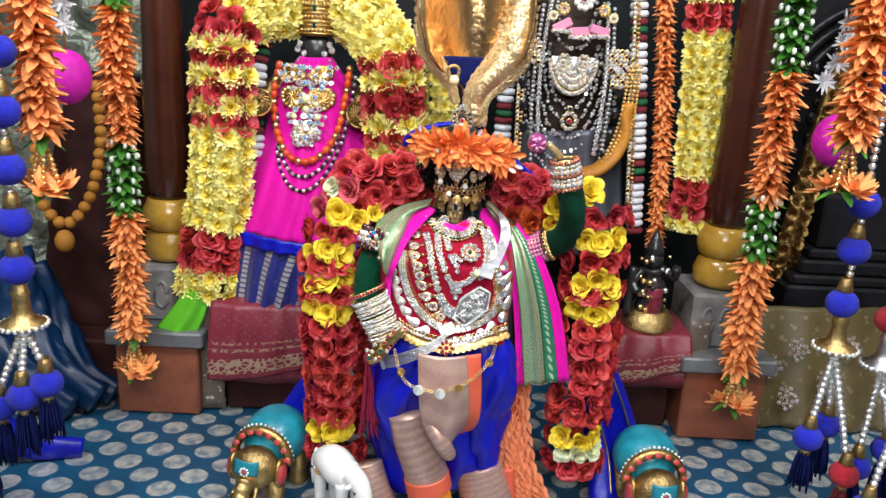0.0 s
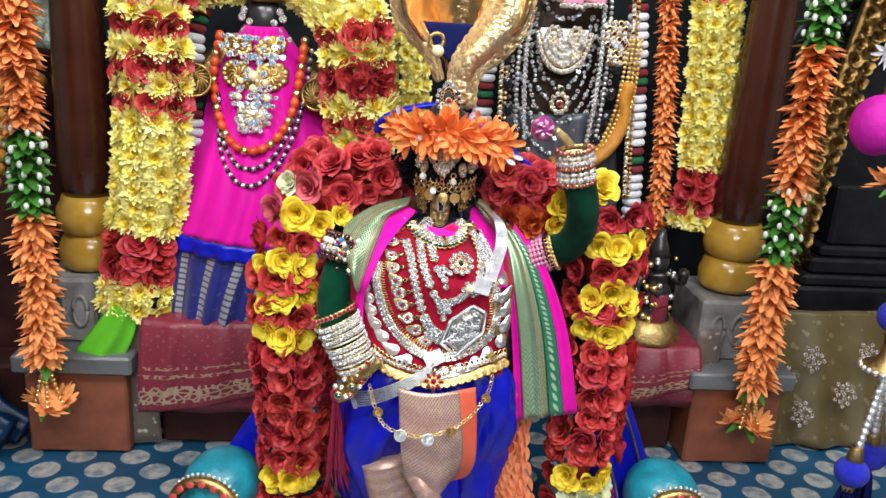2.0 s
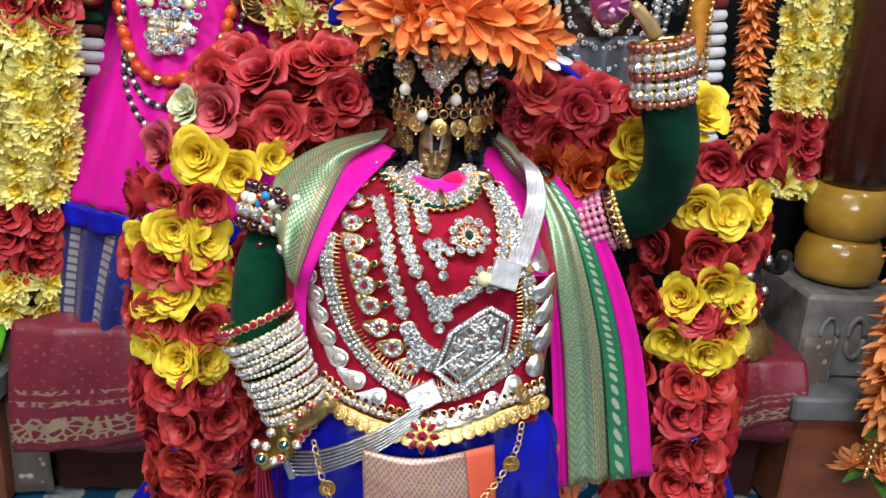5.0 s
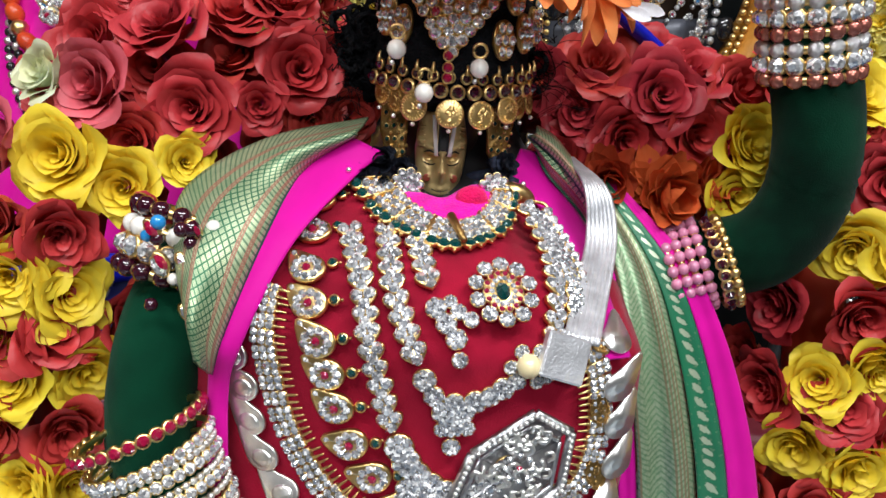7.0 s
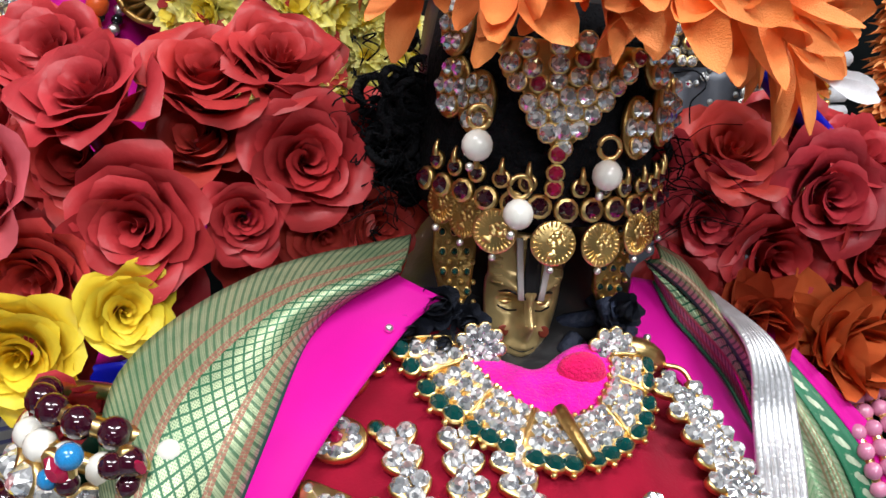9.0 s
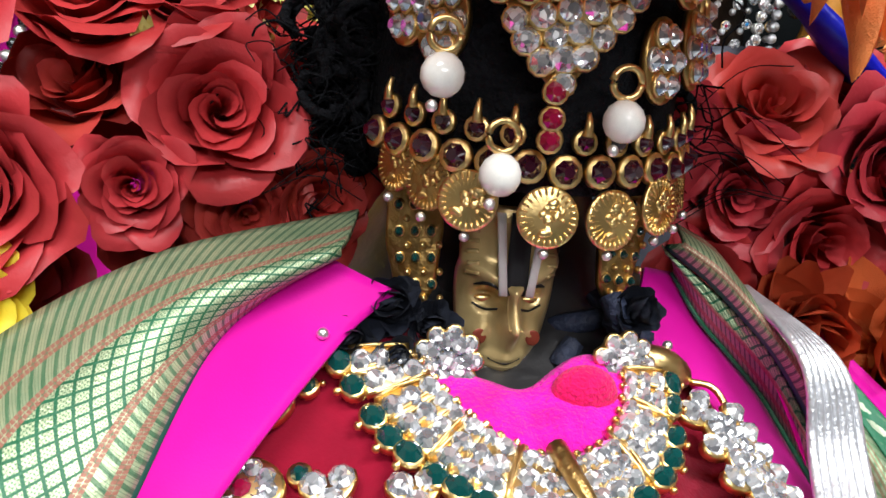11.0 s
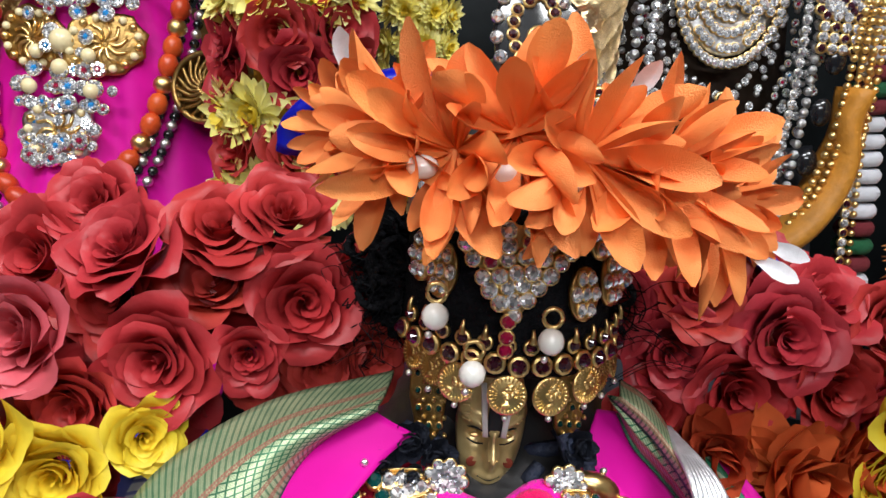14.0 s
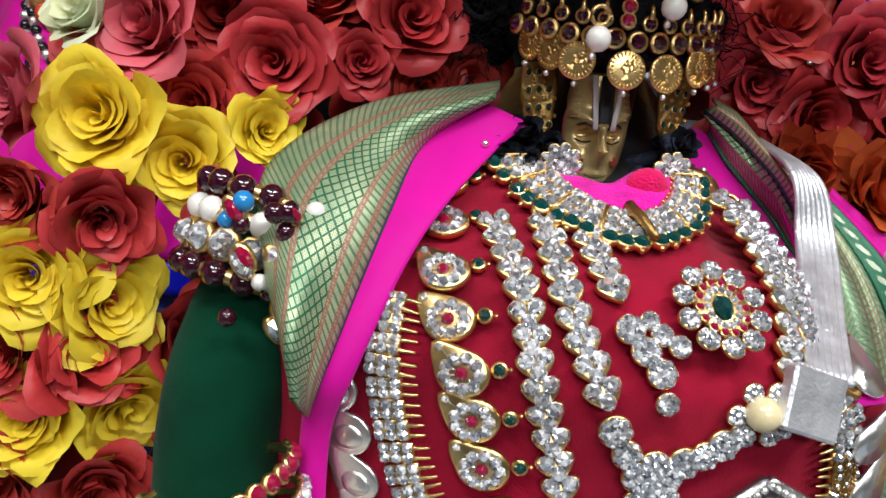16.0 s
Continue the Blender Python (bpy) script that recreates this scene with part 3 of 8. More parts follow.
def sheet(fn, nu, nv, thick=0.002, su=1.0, sv=1.0):
    """A cloth of the given thickness over fn(u, v); UV scaled to metres."""
    g = [[Vector(fn(i / nu, j / nv)) for j in range(nv + 1)] for i in range(nu + 1)]
    v, f, uv = [], [], []
    W = nv + 1
    nrm = []
    for i in range(nu + 1):
        for j in range(nv + 1):
            a = g[min(i + 1, nu)][j] - g[max(i - 1, 0)][j]
            b = g[i][min(j + 1, nv)] - g[i][max(j - 1, 0)]
            c = a.cross(b)
            nrm.append(c.normalized() if c.length > 1e-9 else Vector((0, -1, 0)))
            v.append(tuple(g[i][j]))
            uv.append((i / nu * su, j / nv * sv))
    k = len(v)
    for i in range(k):
        v.append(tuple(Vector(v[i]) - nrm[i] * thick))
    uv += uv
    for i in range(nu):
        for j in range(nv):
            a = i * W + j
            f.append((a, a + W, a + W + 1, a + 1))
            f.append((k + a, k + a + 1, k + a + W + 1, k + a + W))
    rim = [i * W for i in range(nu + 1)] + [nu * W + j for j in range(1, nv + 1)] + [i * W + nv for i in range(nu - 1, -1, -1)] + [j for j in range(nv - 1, 0, -1)]
    for a, b in zip(rim, rim[1:] + rim[:1]):
        f.append((b, a, k + a, k + b))
    return v, f, uv


def thing(name, label, category, at=(0, 0, 0), group="", kind=""):
    o = new(name)
    o.location = at
    o.empty_display_size = 0.02
    return tagged(o, label, category, group, kind)


def place(o):
    """The world pose of a still object."""
    return (place(o.parent) @ o.matrix_parent_inverse if o.parent else Matrix()) @ o.matrix_basis


def part(name, geo, materials, parent=None, label=""):
    """One mesh object under a thing or part; geometry in world metres."""
    mats = materials if isinstance(materials, (list, tuple)) else [materials]
    o = new(name, geo.mesh(name, *mats))
    if parent is not None:
        o.parent = parent
        o.matrix_parent_inverse = place(parent).inverted()
    return tagged(o, label)


def piece(name, me, parent, m, label=""):
    """An object on shared mesh data at the world pose m, under a thing or part."""
    o = new(name, me)
    o.parent = parent
    o.matrix_parent_inverse = place(parent).inverted()
    o.matrix_basis = m
    return tagged(o, label)


def G(vf, slot=0, smooth=True):
    return Geo().add(vf, slot, smooth)


def face_to(p, normal, spin=0.0, s=1.0, up=(0, 0, 1)):
    """A pose at p whose local z points along normal and local y near up."""
    n = Vector(normal).normalized()
    x = Vector(up).cross(n)
    x = x.normalized() if x.length > 1e-4 else Vector((1, 0, 0))
    y = n.cross(x)
    r = Matrix((x, y, n)).transposed().to_4x4()
    sc = Matrix.Diagonal((*s, 1)) if isinstance(s, (tuple, list)) else Matrix.Diagonal((s, s, s, 1))
    return Matrix.Translation(p) @ r @ Matrix.Rotation(spin, 4, "Z") @ sc

# ---------------------------------------------------------------- room
def setting(name, geo, material, label):
    return tagged(part(name, geo, material), label, "structure", kind="structure")


setting("wall_north", G(box(-2.6, 2.2, -0.8, 2.6, 2.35, 2.5)), DARKWALL, "dark polished granite wall behind the shrine")
# south, west and east walls are unseen, added to bounce light onto the altar
setting("wall_south", G(box(-2.6, -3.15, -0.8, 2.6, -3.0, 2.5)), WALL, "unseen cream wall added to bounce light")
setting("wall_west", G(box(-2.75, -3.0, -0.8, -2.6, 2.2, 2.5)), WALL, "unseen cream wall added to bounce light")
setting("wall_east", G(box(2.6, -3.0, -0.8, 2.75, 2.2, 2.5)), WALL, "unseen cream wall added to bounce light")
setting("ceiling", G(box(-2.75, -3.15, 2.5, 2.75, 2.35, 2.6)), CEIL, "white painted ceiling of the hall")
setting("floor", G(box(-2.75, -3.15, -0.9, 2.75, 2.35, -0.8)), SLATE, "grey stone floor of the hall")
setting("platform", G(box(-1.5, 0.25, -0.8, 1.5, 2.2, -0.012, 0.01)), TERRA, "low red-brown painted altar platform")


def cloth_top(u, v):
    x, y = -1.3 + 2.6 * u, 0.2 + 1.72 * v
    z = 0.0015 * math.sin(x * 23 + y * 9) + 0.002 * noise.noise((x * 7, y * 5, 0.0)) + 0.0012 * noise.noise((x * 25, y * 30, 3.0))
    z += 0.006 * max(0, noise.noise((x * 2.2 + y * 6, y * 1.2, 7.0))) ** 2
    return (x, y, z - 0.004)


cl = Geo().add(sheet(cloth_top, 150, 110, 0.003))
cl.uv = [(p[0], p[1]) for p in cl.v]
tagged(part("altar_cloth", cl, CLOTH), "teal cloth with woven silver oval dots covering the platform", "cloth", kind="structure")


# ---------------------------------------------------------------- flowers
def rose_mesh(name, material, seed, n=20, nu=10, nv=9):
    """Tight swirl in the middle, cupped petals round it, broad outer petals rolled back at the rim."""
    rnd = random.Random(seed)
    g = Geo()
    for i in range(n):
        f = (i + 0.3) / n
        ang = i * 2.39996 + rnd.uniform(-0.5, 0.5)
        rb = 0.03 + 0.20 * f
        ln = 0.60 + 0.36 * f ** 0.8 + rnd.uniform(-0.05, 0.05)
        W = 1.9 - 1.02 * f ** 0.8
        e0, e1, e2 = 84 - 62 * f, 89 - 34 * f + rnd.uniform(-7, 7), 74 - 125 * f ** 0.9 + rnd.uniform(-22, 22)
        tone, ph, peak, lap = rnd.random(), rnd.uniform(0, 6), rnd.uniform(0.0, 0.10) * f, rnd.uniform(0.03, 0.09)
        prof = [(rb, -0.40)]
        for a in range(40):
            t = (a + 0.5) / 40
            e = radians(e0 + (e1 - e0) * min(1, t / 0.5) + (e2 - e1) * max(0, (t - 0.60) / 0.40) ** 1.3)
            prof.append((prof[-1][0] + ln / 40 * math.cos(e), prof[-1][1] + ln / 40 * math.sin(e)))
        v, q, uv = [], [], []
        for a in range(nv + 1):
            t0 = (a / nv) ** 0.85
            for b in range(nu + 1):
                u = b / nu * 2 - 1
                t = t0 * (1 - 0.30 * abs(u) ** 2.6 + peak * (1 - abs(u)) - 0.10 * f + 0.05 * f * math.sin(4.2 * u + ph) + 0.025 * math.sin(9 * u + 2 * ph))
                k = min(39.999, max(0, t) * 40)
                p, r = prof[int(k)], prof[int(k) + 1]
                rho = p[0] + (r[0] - p[0]) * (k % 1) + lap * u * (0.3 + 0.7 * t0) + 0.06 * f * math.sin(3.1 * u + ph) * t0 * t0
                h = p[1] + (r[1] - p[1]) * (k % 1) + 0.11 * f * math.sin(4.3 * u + 2 * ph) * t0 ** 3 + 0.02 * f * math.sin(11 * u + 5 * ph) * t0 ** 4
                th = ang + u * W * (0.35 + 0.65 * math.sin(1.5708 * min(1, t0 / 0.7)))
                v.append((rho * math.cos(th), rho * math.sin(th), h))
                uv.append((tone, t0))
        for a in range(nv):
            for b in range(nu):
                k = a * (nu + 1) + b
                q.append((k, k + 1, k + nu + 2, k + nu + 1))
        g.add((v, q, uv))
    return g.weld((0, 0, -0.42)).mesh(name, material)


def petal(length, width, cup=0.25, bend=0.3, nu=4, nv=6, tip=0.75, fold=0.0, spoon=False):
    """A petal from the origin along +y, its face towards +z."""
    v, q = [], []
    tone = random.random()
    for a in range(nv + 1):
        t = a / nv
        w = width * 0.5 * max(0.06, math.sin(math.pi * (0.06 + 0.90 * t ** tip))) ** 0.75
        if spoon:
            w = width * 0.5 * (0.16 + 0.84 * min(1, t / 0.62) ** 1.2) * math.sqrt(max(0.02, 1 - max(0, (t - 0.62) / 0.38) ** 2.2))
        for b in range(nu + 1):
            u = b / nu * 2 - 1
            x = u * w
            z = cup * width * (u * u - 0.4) * math.sin(math.pi * t) + bend * length * t * t - fold * width * abs(u)
            v.append((x, length * t * (1 - 0.1 * bend), z))
    for a in range(nv):
        for b in range(nu):
            k = a * (nu + 1) + b
            q.append((k, k + 1, k + nu + 2, k + nu + 1))
    return v, q, [(tone, p[1] / length) for p in v]


def mum_mesh(name, material, seed):
    rnd = random.Random(seed)
    g = Geo()
    for ring, (n, tilt, ln) in enumerate(((9, 70, 0.34), (14, 52, 0.56), (18, 34, 0.78), (21, 15, 0.96), (16, -4, 1.0))):
        for j in range(n):
            a = 2 * math.pi * (j + 0.37 * ring) / n + rnd.uniform(-0.14, 0.14)
            m = Matrix.Rotation(a, 4, "Z") @ Matrix.Rotation(radians(tilt + rnd.uniform(-14, 14)), 4, "X") @ Matrix.Translation((0, 0.05, 0)) @ Matrix.Rotation(rnd.uniform(-0.35, 0.35), 4, "Y")
            g.add(petal(ln * rnd.uniform(0.80, 1.0), 0.30, 0.35, 0.16, 2, 4, 0.8, 0.0, True), 0 if ring < 2 else 1, True, m)
    return g.weld().mesh(name, *material)


def whorl_mesh(name, material, seed, n=12, ln=1.0, wd=0.50, tilt=15, layers=2, bend=-0.15):
    rnd = random.Random(seed)
    g = Geo()
    for k in range(layers):
        for j in range(n):
            a = 2 * math.pi * (j + 0.5 * k) / n + rnd.uniform(-0.2, 0.2)
            m = Matrix.Translation((0, 0, 0.18 * k)) @ Matrix.Rotation(a, 4, "Z") @ Matrix.Rotation(radians(tilt + 22 * k + rnd.uniform(-24, 24)), 4, "X") @ Matrix.Rotation(rnd.uniform(-0.35, 0.35), 4, "Y")
            g.add(petal(ln * rnd.uniform(0.8, 1.1), wd * rnd.uniform(0.8, 1.2), 0.3, bend, 3, 4, 0.85), 0, True, m)
    return g.weld().mesh(name, material)


def leaf_whorl_mesh(name, seed):
    rnd = random.Random(seed)
    g = Geo()
    for j in range(12):
        a = 2 * math.pi * j / 12 + rnd.uniform(-0.2, 0.2)
        m = Matrix.Rotation(a, 4, "Z") @ Matrix.Rotation(radians(-25 + rnd.uniform(-25, 15)), 4, "X")
        g.add(petal(1.0, 0.46, 0.2, 0.05, 2, 4, 0.9), 0, True, m)
    for j in range(7):
        a = 2 * math.pi * (j + 0.4) / 7 + rnd.uniform(-0.2, 0.2)
        g.add(ball(0.105, 7, 5, 1, 1, 1.5, (0.66 * math.cos(a), 0.66 * math.sin(a), 0.10 + rnd.uniform(-0.15, 0.15))), 1)
    return g.weld().mesh(name, LEAF, BUD)


ROSES = [rose_mesh("rose", ROSE, s) for s in (1, 2, 3, 4)]
ROSES_FAR = [rose_mesh("rose", ROSE, s, 15, 6, 6) for s in (5, 6, 7)]
ROSES_Y = [rose_mesh("yellow_rose", ROSE_Y, s, 23) for s in (11, 12, 13)]
ROSES_P = [rose_mesh("pink_rose", ROSE_P, 21, 18)]
ROSES_C = [rose_mesh("cream_rose", ROSE_C, 31, 16)]
MUMS = [mum_mesh("chrysanthemum", (MUM, MUM_P), s) for s in (1, 2, 3)]
WHORLS = [whorl_mesh("flower", ORANGE_H, s, 17, 0.95, 0.38, -20, 1, -0.10) for s in (1, 2, 3)]
RUSTS = [whorl_mesh("flower", ORANGE_R, s, 13, 0.85, 0.56, 8, 3, 0.10) for s in (5, 6)]
LEAFW = [leaf_whorl_mesh("leaf_whorl", s) for s in (1, 2)]
rnd = random.Random(7)


def flower(kind, parent, p, n, r, label=""):
    """One flower head of a garland, facing n."""
    sets = {"R": (ROSES, "rose"), "F": (ROSES_FAR, "rose"), "Y": (ROSES_Y, "yellow_rose"), "P": (ROSES_P, "pink_rose"), "C": (ROSES_C, "cream_rose"), "M": (MUMS, "chrysanthemum"),
            "O": (WHORLS, "flower"), "U": (RUSTS, "flower")}
    meshes, name = sets[kind]
    return piece(name, rnd.choice(meshes), parent, face_to(p, n, rnd.uniform(0, 6.28), r * rnd.uniform(0.93, 1.07)), label)


def cord(path, r, parent, material, name="cord"):
    part(name, G(tube(path, r, 8)), material, parent)


# ---------------------------------------------------------------- rose garland round the middle figure
rg = thing("rose_garland", "thick garland of red and yellow roses hung over the figure's shoulders", "garland", (0.05, 1.32, 0.05))
cord([(-0.02, 1.40, 0.60), (-0.10, 1.385, 0.585), (-0.165, 1.36, 0.52), (-0.175, 1.34, 0.40), (-0.165, 1.335, 0.25), (-0.165, 1.335, 0.09)], 0.019, rg, ROSE, "rose_rope")
cord([(0.10, 1.43, 0.58), (0.18, 1.42, 0.575), (0.26, 1.385, 0.54), (0.285, 1.345, 0.46), (0.285, 1.33, 0.30), (0.285, 1.335, 0.075)], 0.019, rg, ROSE, "rose_rope")
# shoulder clusters, seen close
for k, x, y, z, r, n in (
        ("P", -0.152, 1.342, 0.583, 0.027, (-0.35, -1, 0.25)), ("R", -0.100, 1.347, 0.573, 0.026, (-0.1, -1, 0.15)), ("R", -0.064, 1.352, 0.577, 0.015, (0.1, -1, 0.15)),
        ("R", -0.043, 1.362, 0.598, 0.025, (0.15, -1, 0.2)), ("R", -0.132, 1.345, 0.553, 0.022, (-0.2, -1, -0.1)), ("R", -0.119, 1.362, 0.617, 0.027, (-0.3, -0.75, 0.8)),
        ("R", -0.081, 1.372, 0.626, 0.024, (0, -0.7, 0.8)), ("R", -0.055, 1.376, 0.634, 0.023, (0.2, -0.7, 0.7)), ("R", -0.083, 1.372, 0.602, 0.02, (-0.2, -0.8, 0.6)),
        ("R", -0.02, 1.385, 0.60, 0.024, (0.5, -0.9, 0.3)), ("R", -0.015, 1.375, 0.572, 0.02, (0.4, -1, 0)), ("R", -0.035, 1.37, 0.568, 0.018, (0.2, -1, -0.1)),
        ("C", -0.178, 1.345, 0.588, 0.018, (-0.6, -0.8, 0.4)), ("P", -0.197, 1.33, 0.552, 0.022, (-0.7, -0.8, 0.1)),
        ("Y", -0.163, 1.322, 0.548, 0.026, (-0.15, -1, 0.2)), ("Y", -0.132, 1.325, 0.532, 0.023, (0.1, -1, 0.1)), ("Y", -0.101, 1.335, 0.546, 0.016, (0.4, -0.9, 0.2)),
        ("R", 0.169, 1.362, 0.598, 0.026, (-0.1, -1, 0.2)), ("R", 0.122, 1.372, 0.584, 0.024, (-0.2, -1, 0.1)), ("R", 0.132, 1.378, 0.612, 0.026, (-0.2, -0.8, 0.6)),
        ("R", 0.195, 1.362, 0.575, 0.024, (0.1, -1, 0.0)), ("R", 0.152, 1.365, 0.570, 0.024, (0, -1, -0.1)), ("R", 0.115, 1.372, 0.556, 0.02, (-0.3, -1, 0)),
        ("R", 0.190, 1.375, 0.612, 0.024, (0.1, -0.7, 0.7)), ("R", 0.096, 1.385, 0.60, 0.024, (-0.4, -1, 0.2)),
        ("U", 0.170, 1.352, 0.540, 0.027, (0.1, -1, 0.1)), ("U", 0.142, 1.360, 0.545, 0.022, (-0.2, -1, 0.1)), ("U", 0.196, 1.354, 0.544, 0.020, (0.3, -1, 0.2)), ("U", 0.155, 1.352, 0.524, 0.018, (0, -1, -0.3)),
        ("R", -0.125, 1.368, 0.592, 0.026, (-0.1, -1, 0.3)), ("R", -0.152, 1.372, 0.565, 0.026, (-0.2, -1, 0.0)), ("R", -0.160, 1.378, 0.605, 0.026, (-0.3, -1, 0.4)), ("R", -0.140, 1.388, 0.628, 0.024, (-0.2, -0.8, 0.7)), ("R", -0.182, 1.372, 0.575, 0.022, (-0.5, -1, 0.1)), ("R", -0.105, 1.375, 0.548, 0.022, (0, -1, -0.2)), ("R", -0.060, 1.378, 0.555, 0.020, (0.1, -1, -0.2)), ("Y", 0.215, 1.335, 0.575, 0.022, (0.3, -1, 0.3)), ("Y", 0.212, 1.335, 0.545, 0.020, (0, -1, 0)),
        ("R", 0.222, 1.372, 0.602, 0.025, (0.2, -0.9, 0.5)), ("R", 0.245, 1.368, 0.585, 0.024, (0.3, -0.9, 0.2)), ("R", 0.165, 1.388, 0.622, 0.024, (0, -0.6, 0.8)), ("R", 0.245, 1.37, 0.61, 0.022, (0.3, -0.6, 0.7)), ("R", 0.225, 1.365, 0.56, 0.022, (0.2, -1, 0)),
        ("Y", 0.268, 1.325, 0.606, 0.026, (0.2, -0.9, 0.5))):
    flower(k, rg, (x, y, z), n, r * 1.24)
ROWS_L = [(0.516, "R"), (0.486, "Y"), (0.456, "R"), (0.434, "Y"), (0.408, "R"), (0.379, "Y"), (0.347, "R"), (0.313, "R"), (0.279, "R"), (0.245, "R"), (0.211, "R"), (0.181, "R"), (0.142, "Y"), (0.10, "R")]
ROWS_R = [(0.568, "R"), (0.527, "Y"), (0.491, "R"), (0.453, "Y"), (0.428, "R"), (0.397, "Y"), (0.362, "R"), (0.328, "R"), (0.294, "R"), (0.260, "R"), (0.226, "R"), (0.192, "R"), (0.150, "Y"), (0.128, "C"), (0.09, "R")]
for rows, side in ((ROWS_L, -1), (ROWS_R, 1)):
    for z, k in rows:
        cx = (-0.176 if z > 0.33 else -0.165) if side < 0 else 0.287
        if side < 0 and z > 0.5:
            cx = -0.168
        big = k == "R"
        step = 0.034 if big else 0.029
        for i in range(-1, 3 if big else 2):
            dx = (i - (0.4 if big else 0)) * step + rnd.uniform(-0.005, 0.005)
            ang = dx / 0.045
            p = (cx + dx * 0.92, 1.333 - 0.048 * math.cos(ang), z + rnd.uniform(-0.007, 0.007))
            flower(k, rg, p, (math.sin(ang) + rnd.uniform(-0.25, 0.25), -math.cos(ang), rnd.uniform(-0.25, 0.35)), (0.026 if z > 0.5 else 0.0295) if big else 0.027)
    zz = [r[0] for r in rows]
    for z in zz:
        for s in (-1, 1):
            cx = (-0.172 if side < 0 else 0.287) + s * 0.045
            flower("R", rg, (cx, 1.345, z + rnd.uniform(-0.02, 0.01)), (s, -0.4, rnd.uniform(-0.2, 0.2)), 0.022)

# ---------------------------------------------------------------- middle figure: body, clothes
CZ = (0.26, 0.31, 0.33, 0.36, 0.40, 0.44, 0.48, 0.507, 0.52, 0.54, 0.56, 0.60)
CY = (1.15, 1.175, 1.195, 1.215, 1.235, 1.237, 1.238, 1.256, 1.28, 1.315, 1.34, 1.36)


def chest_y(x, z):
    return float(np.interp(z, CZ, CY)) + 2.3 * (x - 0.05) ** 2 + 14 * max(0, x - 0.075) ** 2 * min(1, max(0, (z - 0.475) / 0.03))


def on_chest(x, z, lift=0.003, spin=0.0, s=1.0):
    """A pose on the breast of the figure, lifted forwards, local z outwards, local y up."""
    e = 0.006
    dx = (chest_y(x + e, z) - chest_y(x - e, z)) / (2 * e)
    dz = (chest_y(x, z + e) - chest_y(x, z - e)) / (2 * e)
    n = Vector((dx, -1, dz)).normalized()
    p = Vector((x, chest_y(x, z), z))
    return face_to(p + (Vector((0.0, 1.0, 0.61)) - p).normalized() * lift, n, spin, s)


def cp(x, z, lift=0.004):
    return tuple(on_chest(x, z, lift).translation)


def loft(A, B, nu, nv, bulge=0.0, folds=0.0, nf=3, thick=0.0015, su=None):
    """Cloth between two smooth edges, bulging towards the front, with soft folds along its length."""
    a, b = spline(A, nu + 1), spline(B, nu + 1)
    ln = sum((p - q).length for p, q in zip(a, a[1:]))
    wd = (a[nu // 2] - b[nu // 2]).length

    def fn(u, v):
        i = min(nu, round(u * nu))
        p = a[i].lerp(b[i], v)
        p.y -= bulge * math.sin(math.pi * v) + folds * math.sin(2 * math.pi * nf * v + 1.3 * u) * (0.3 + 0.7 * u)
        return p
    s = sheet(fn, nu, nv, thick, wd, ln)
    return s[0], s[1], [(v2 / ln * wd, u2 / wd * ln) if wd and ln else (u2, v2) for u2, v2 in s[2]]


# the statue itself: dark body, plain small face of gold
st = Geo()


def torso(u, v):
    z = 0.05 + 0.53 * v
    a = 2 * math.pi * u
    rx = 0.085 + 0.03 * math.sin(math.pi * min(1, v * 1.1)) - 0.05 * max(0, v - 0.85) / 0.15
    yc = chest_y(0.05, max(0.40, z)) + 0.085
    return (0.05 + rx * math.cos(a), yc + 0.06 * math.sin(a), z)


tv = [torso(i / 24, j / 20) for j in range(21) for i in range(24)]
tf = [(j * 24 + i, j * 24 + (i + 1) % 24, (j + 1) * 24 + (i + 1) % 24, (j + 1) * 24 + i) for j in range(20) for i in range(24)]
st.add((tv, tf), 0)
st.add(ball(0.045, 20, 14, 1.0, 0.9, 1.55, (0.042, 1.375, 0.64)), 0)
st.add(tube([(0.04, 1.38, 0.53), (0.04, 1.37, 0.60)], 0.024, 14), 0)


def mask(u, v):
    """Small oval face, a soft nose and brow."""
    a, t = (u - 0.5) * 2, v
    w = 0.0145 * math.sin(math.pi * (0.12 + 0.62 * t)) ** 0.8
    x, z = a * w, 0.5275 + 0.054 * t
    d = 0.014 * math.sqrt(max(0, 1 - 0.9 * a * a)) * math.sin(math.pi * (0.15 + 0.62 * t)) ** 0.6
    nose = 0.0042 * math.exp(-(x / 0.0026) ** 2) * max(0, 1 - abs(t - 0.42) / 0.22)
    lips = 0.0018 * math.exp(-((t - 0.20) / 0.045) ** 2 - (x / 0.006) ** 2) - 0.0008 * math.exp(-((t - 0.20) / 0.014) ** 2 - (x / 0.006) ** 2)
    brow = 0.0012 * math.exp(-((t - 0.60 - 8 * abs(x)) / 0.05) ** 2) - 0.0028 * math.exp(-((t - 0.52) / 0.05) ** 2 - ((abs(x) - 0.006) / 0.0035) ** 2)
    lids = 0.0011 * math.exp(-((t - 0.50) / 0.030) ** 2 - ((abs(x) - 0.0062) / 0.0030) ** 2) - 0.0007 * math.exp(-((t - 0.475) / 0.010) ** 2 - ((abs(x) - 0.0062) / 0.0034) ** 2)
    cheek = 0.0010 * math.exp(-((t - 0.33) / 0.07) ** 2 - ((abs(x) - 0.0080) / 0.0030) ** 2)
    chin = 0.002 * math.exp(-((t - 0.07) / 0.06) ** 2 - (x / 0.005) ** 2)
    return (0.038 + x, 1.345 - d - 2.7 * (nose + lips + brow + chin + lids + cheek), z)


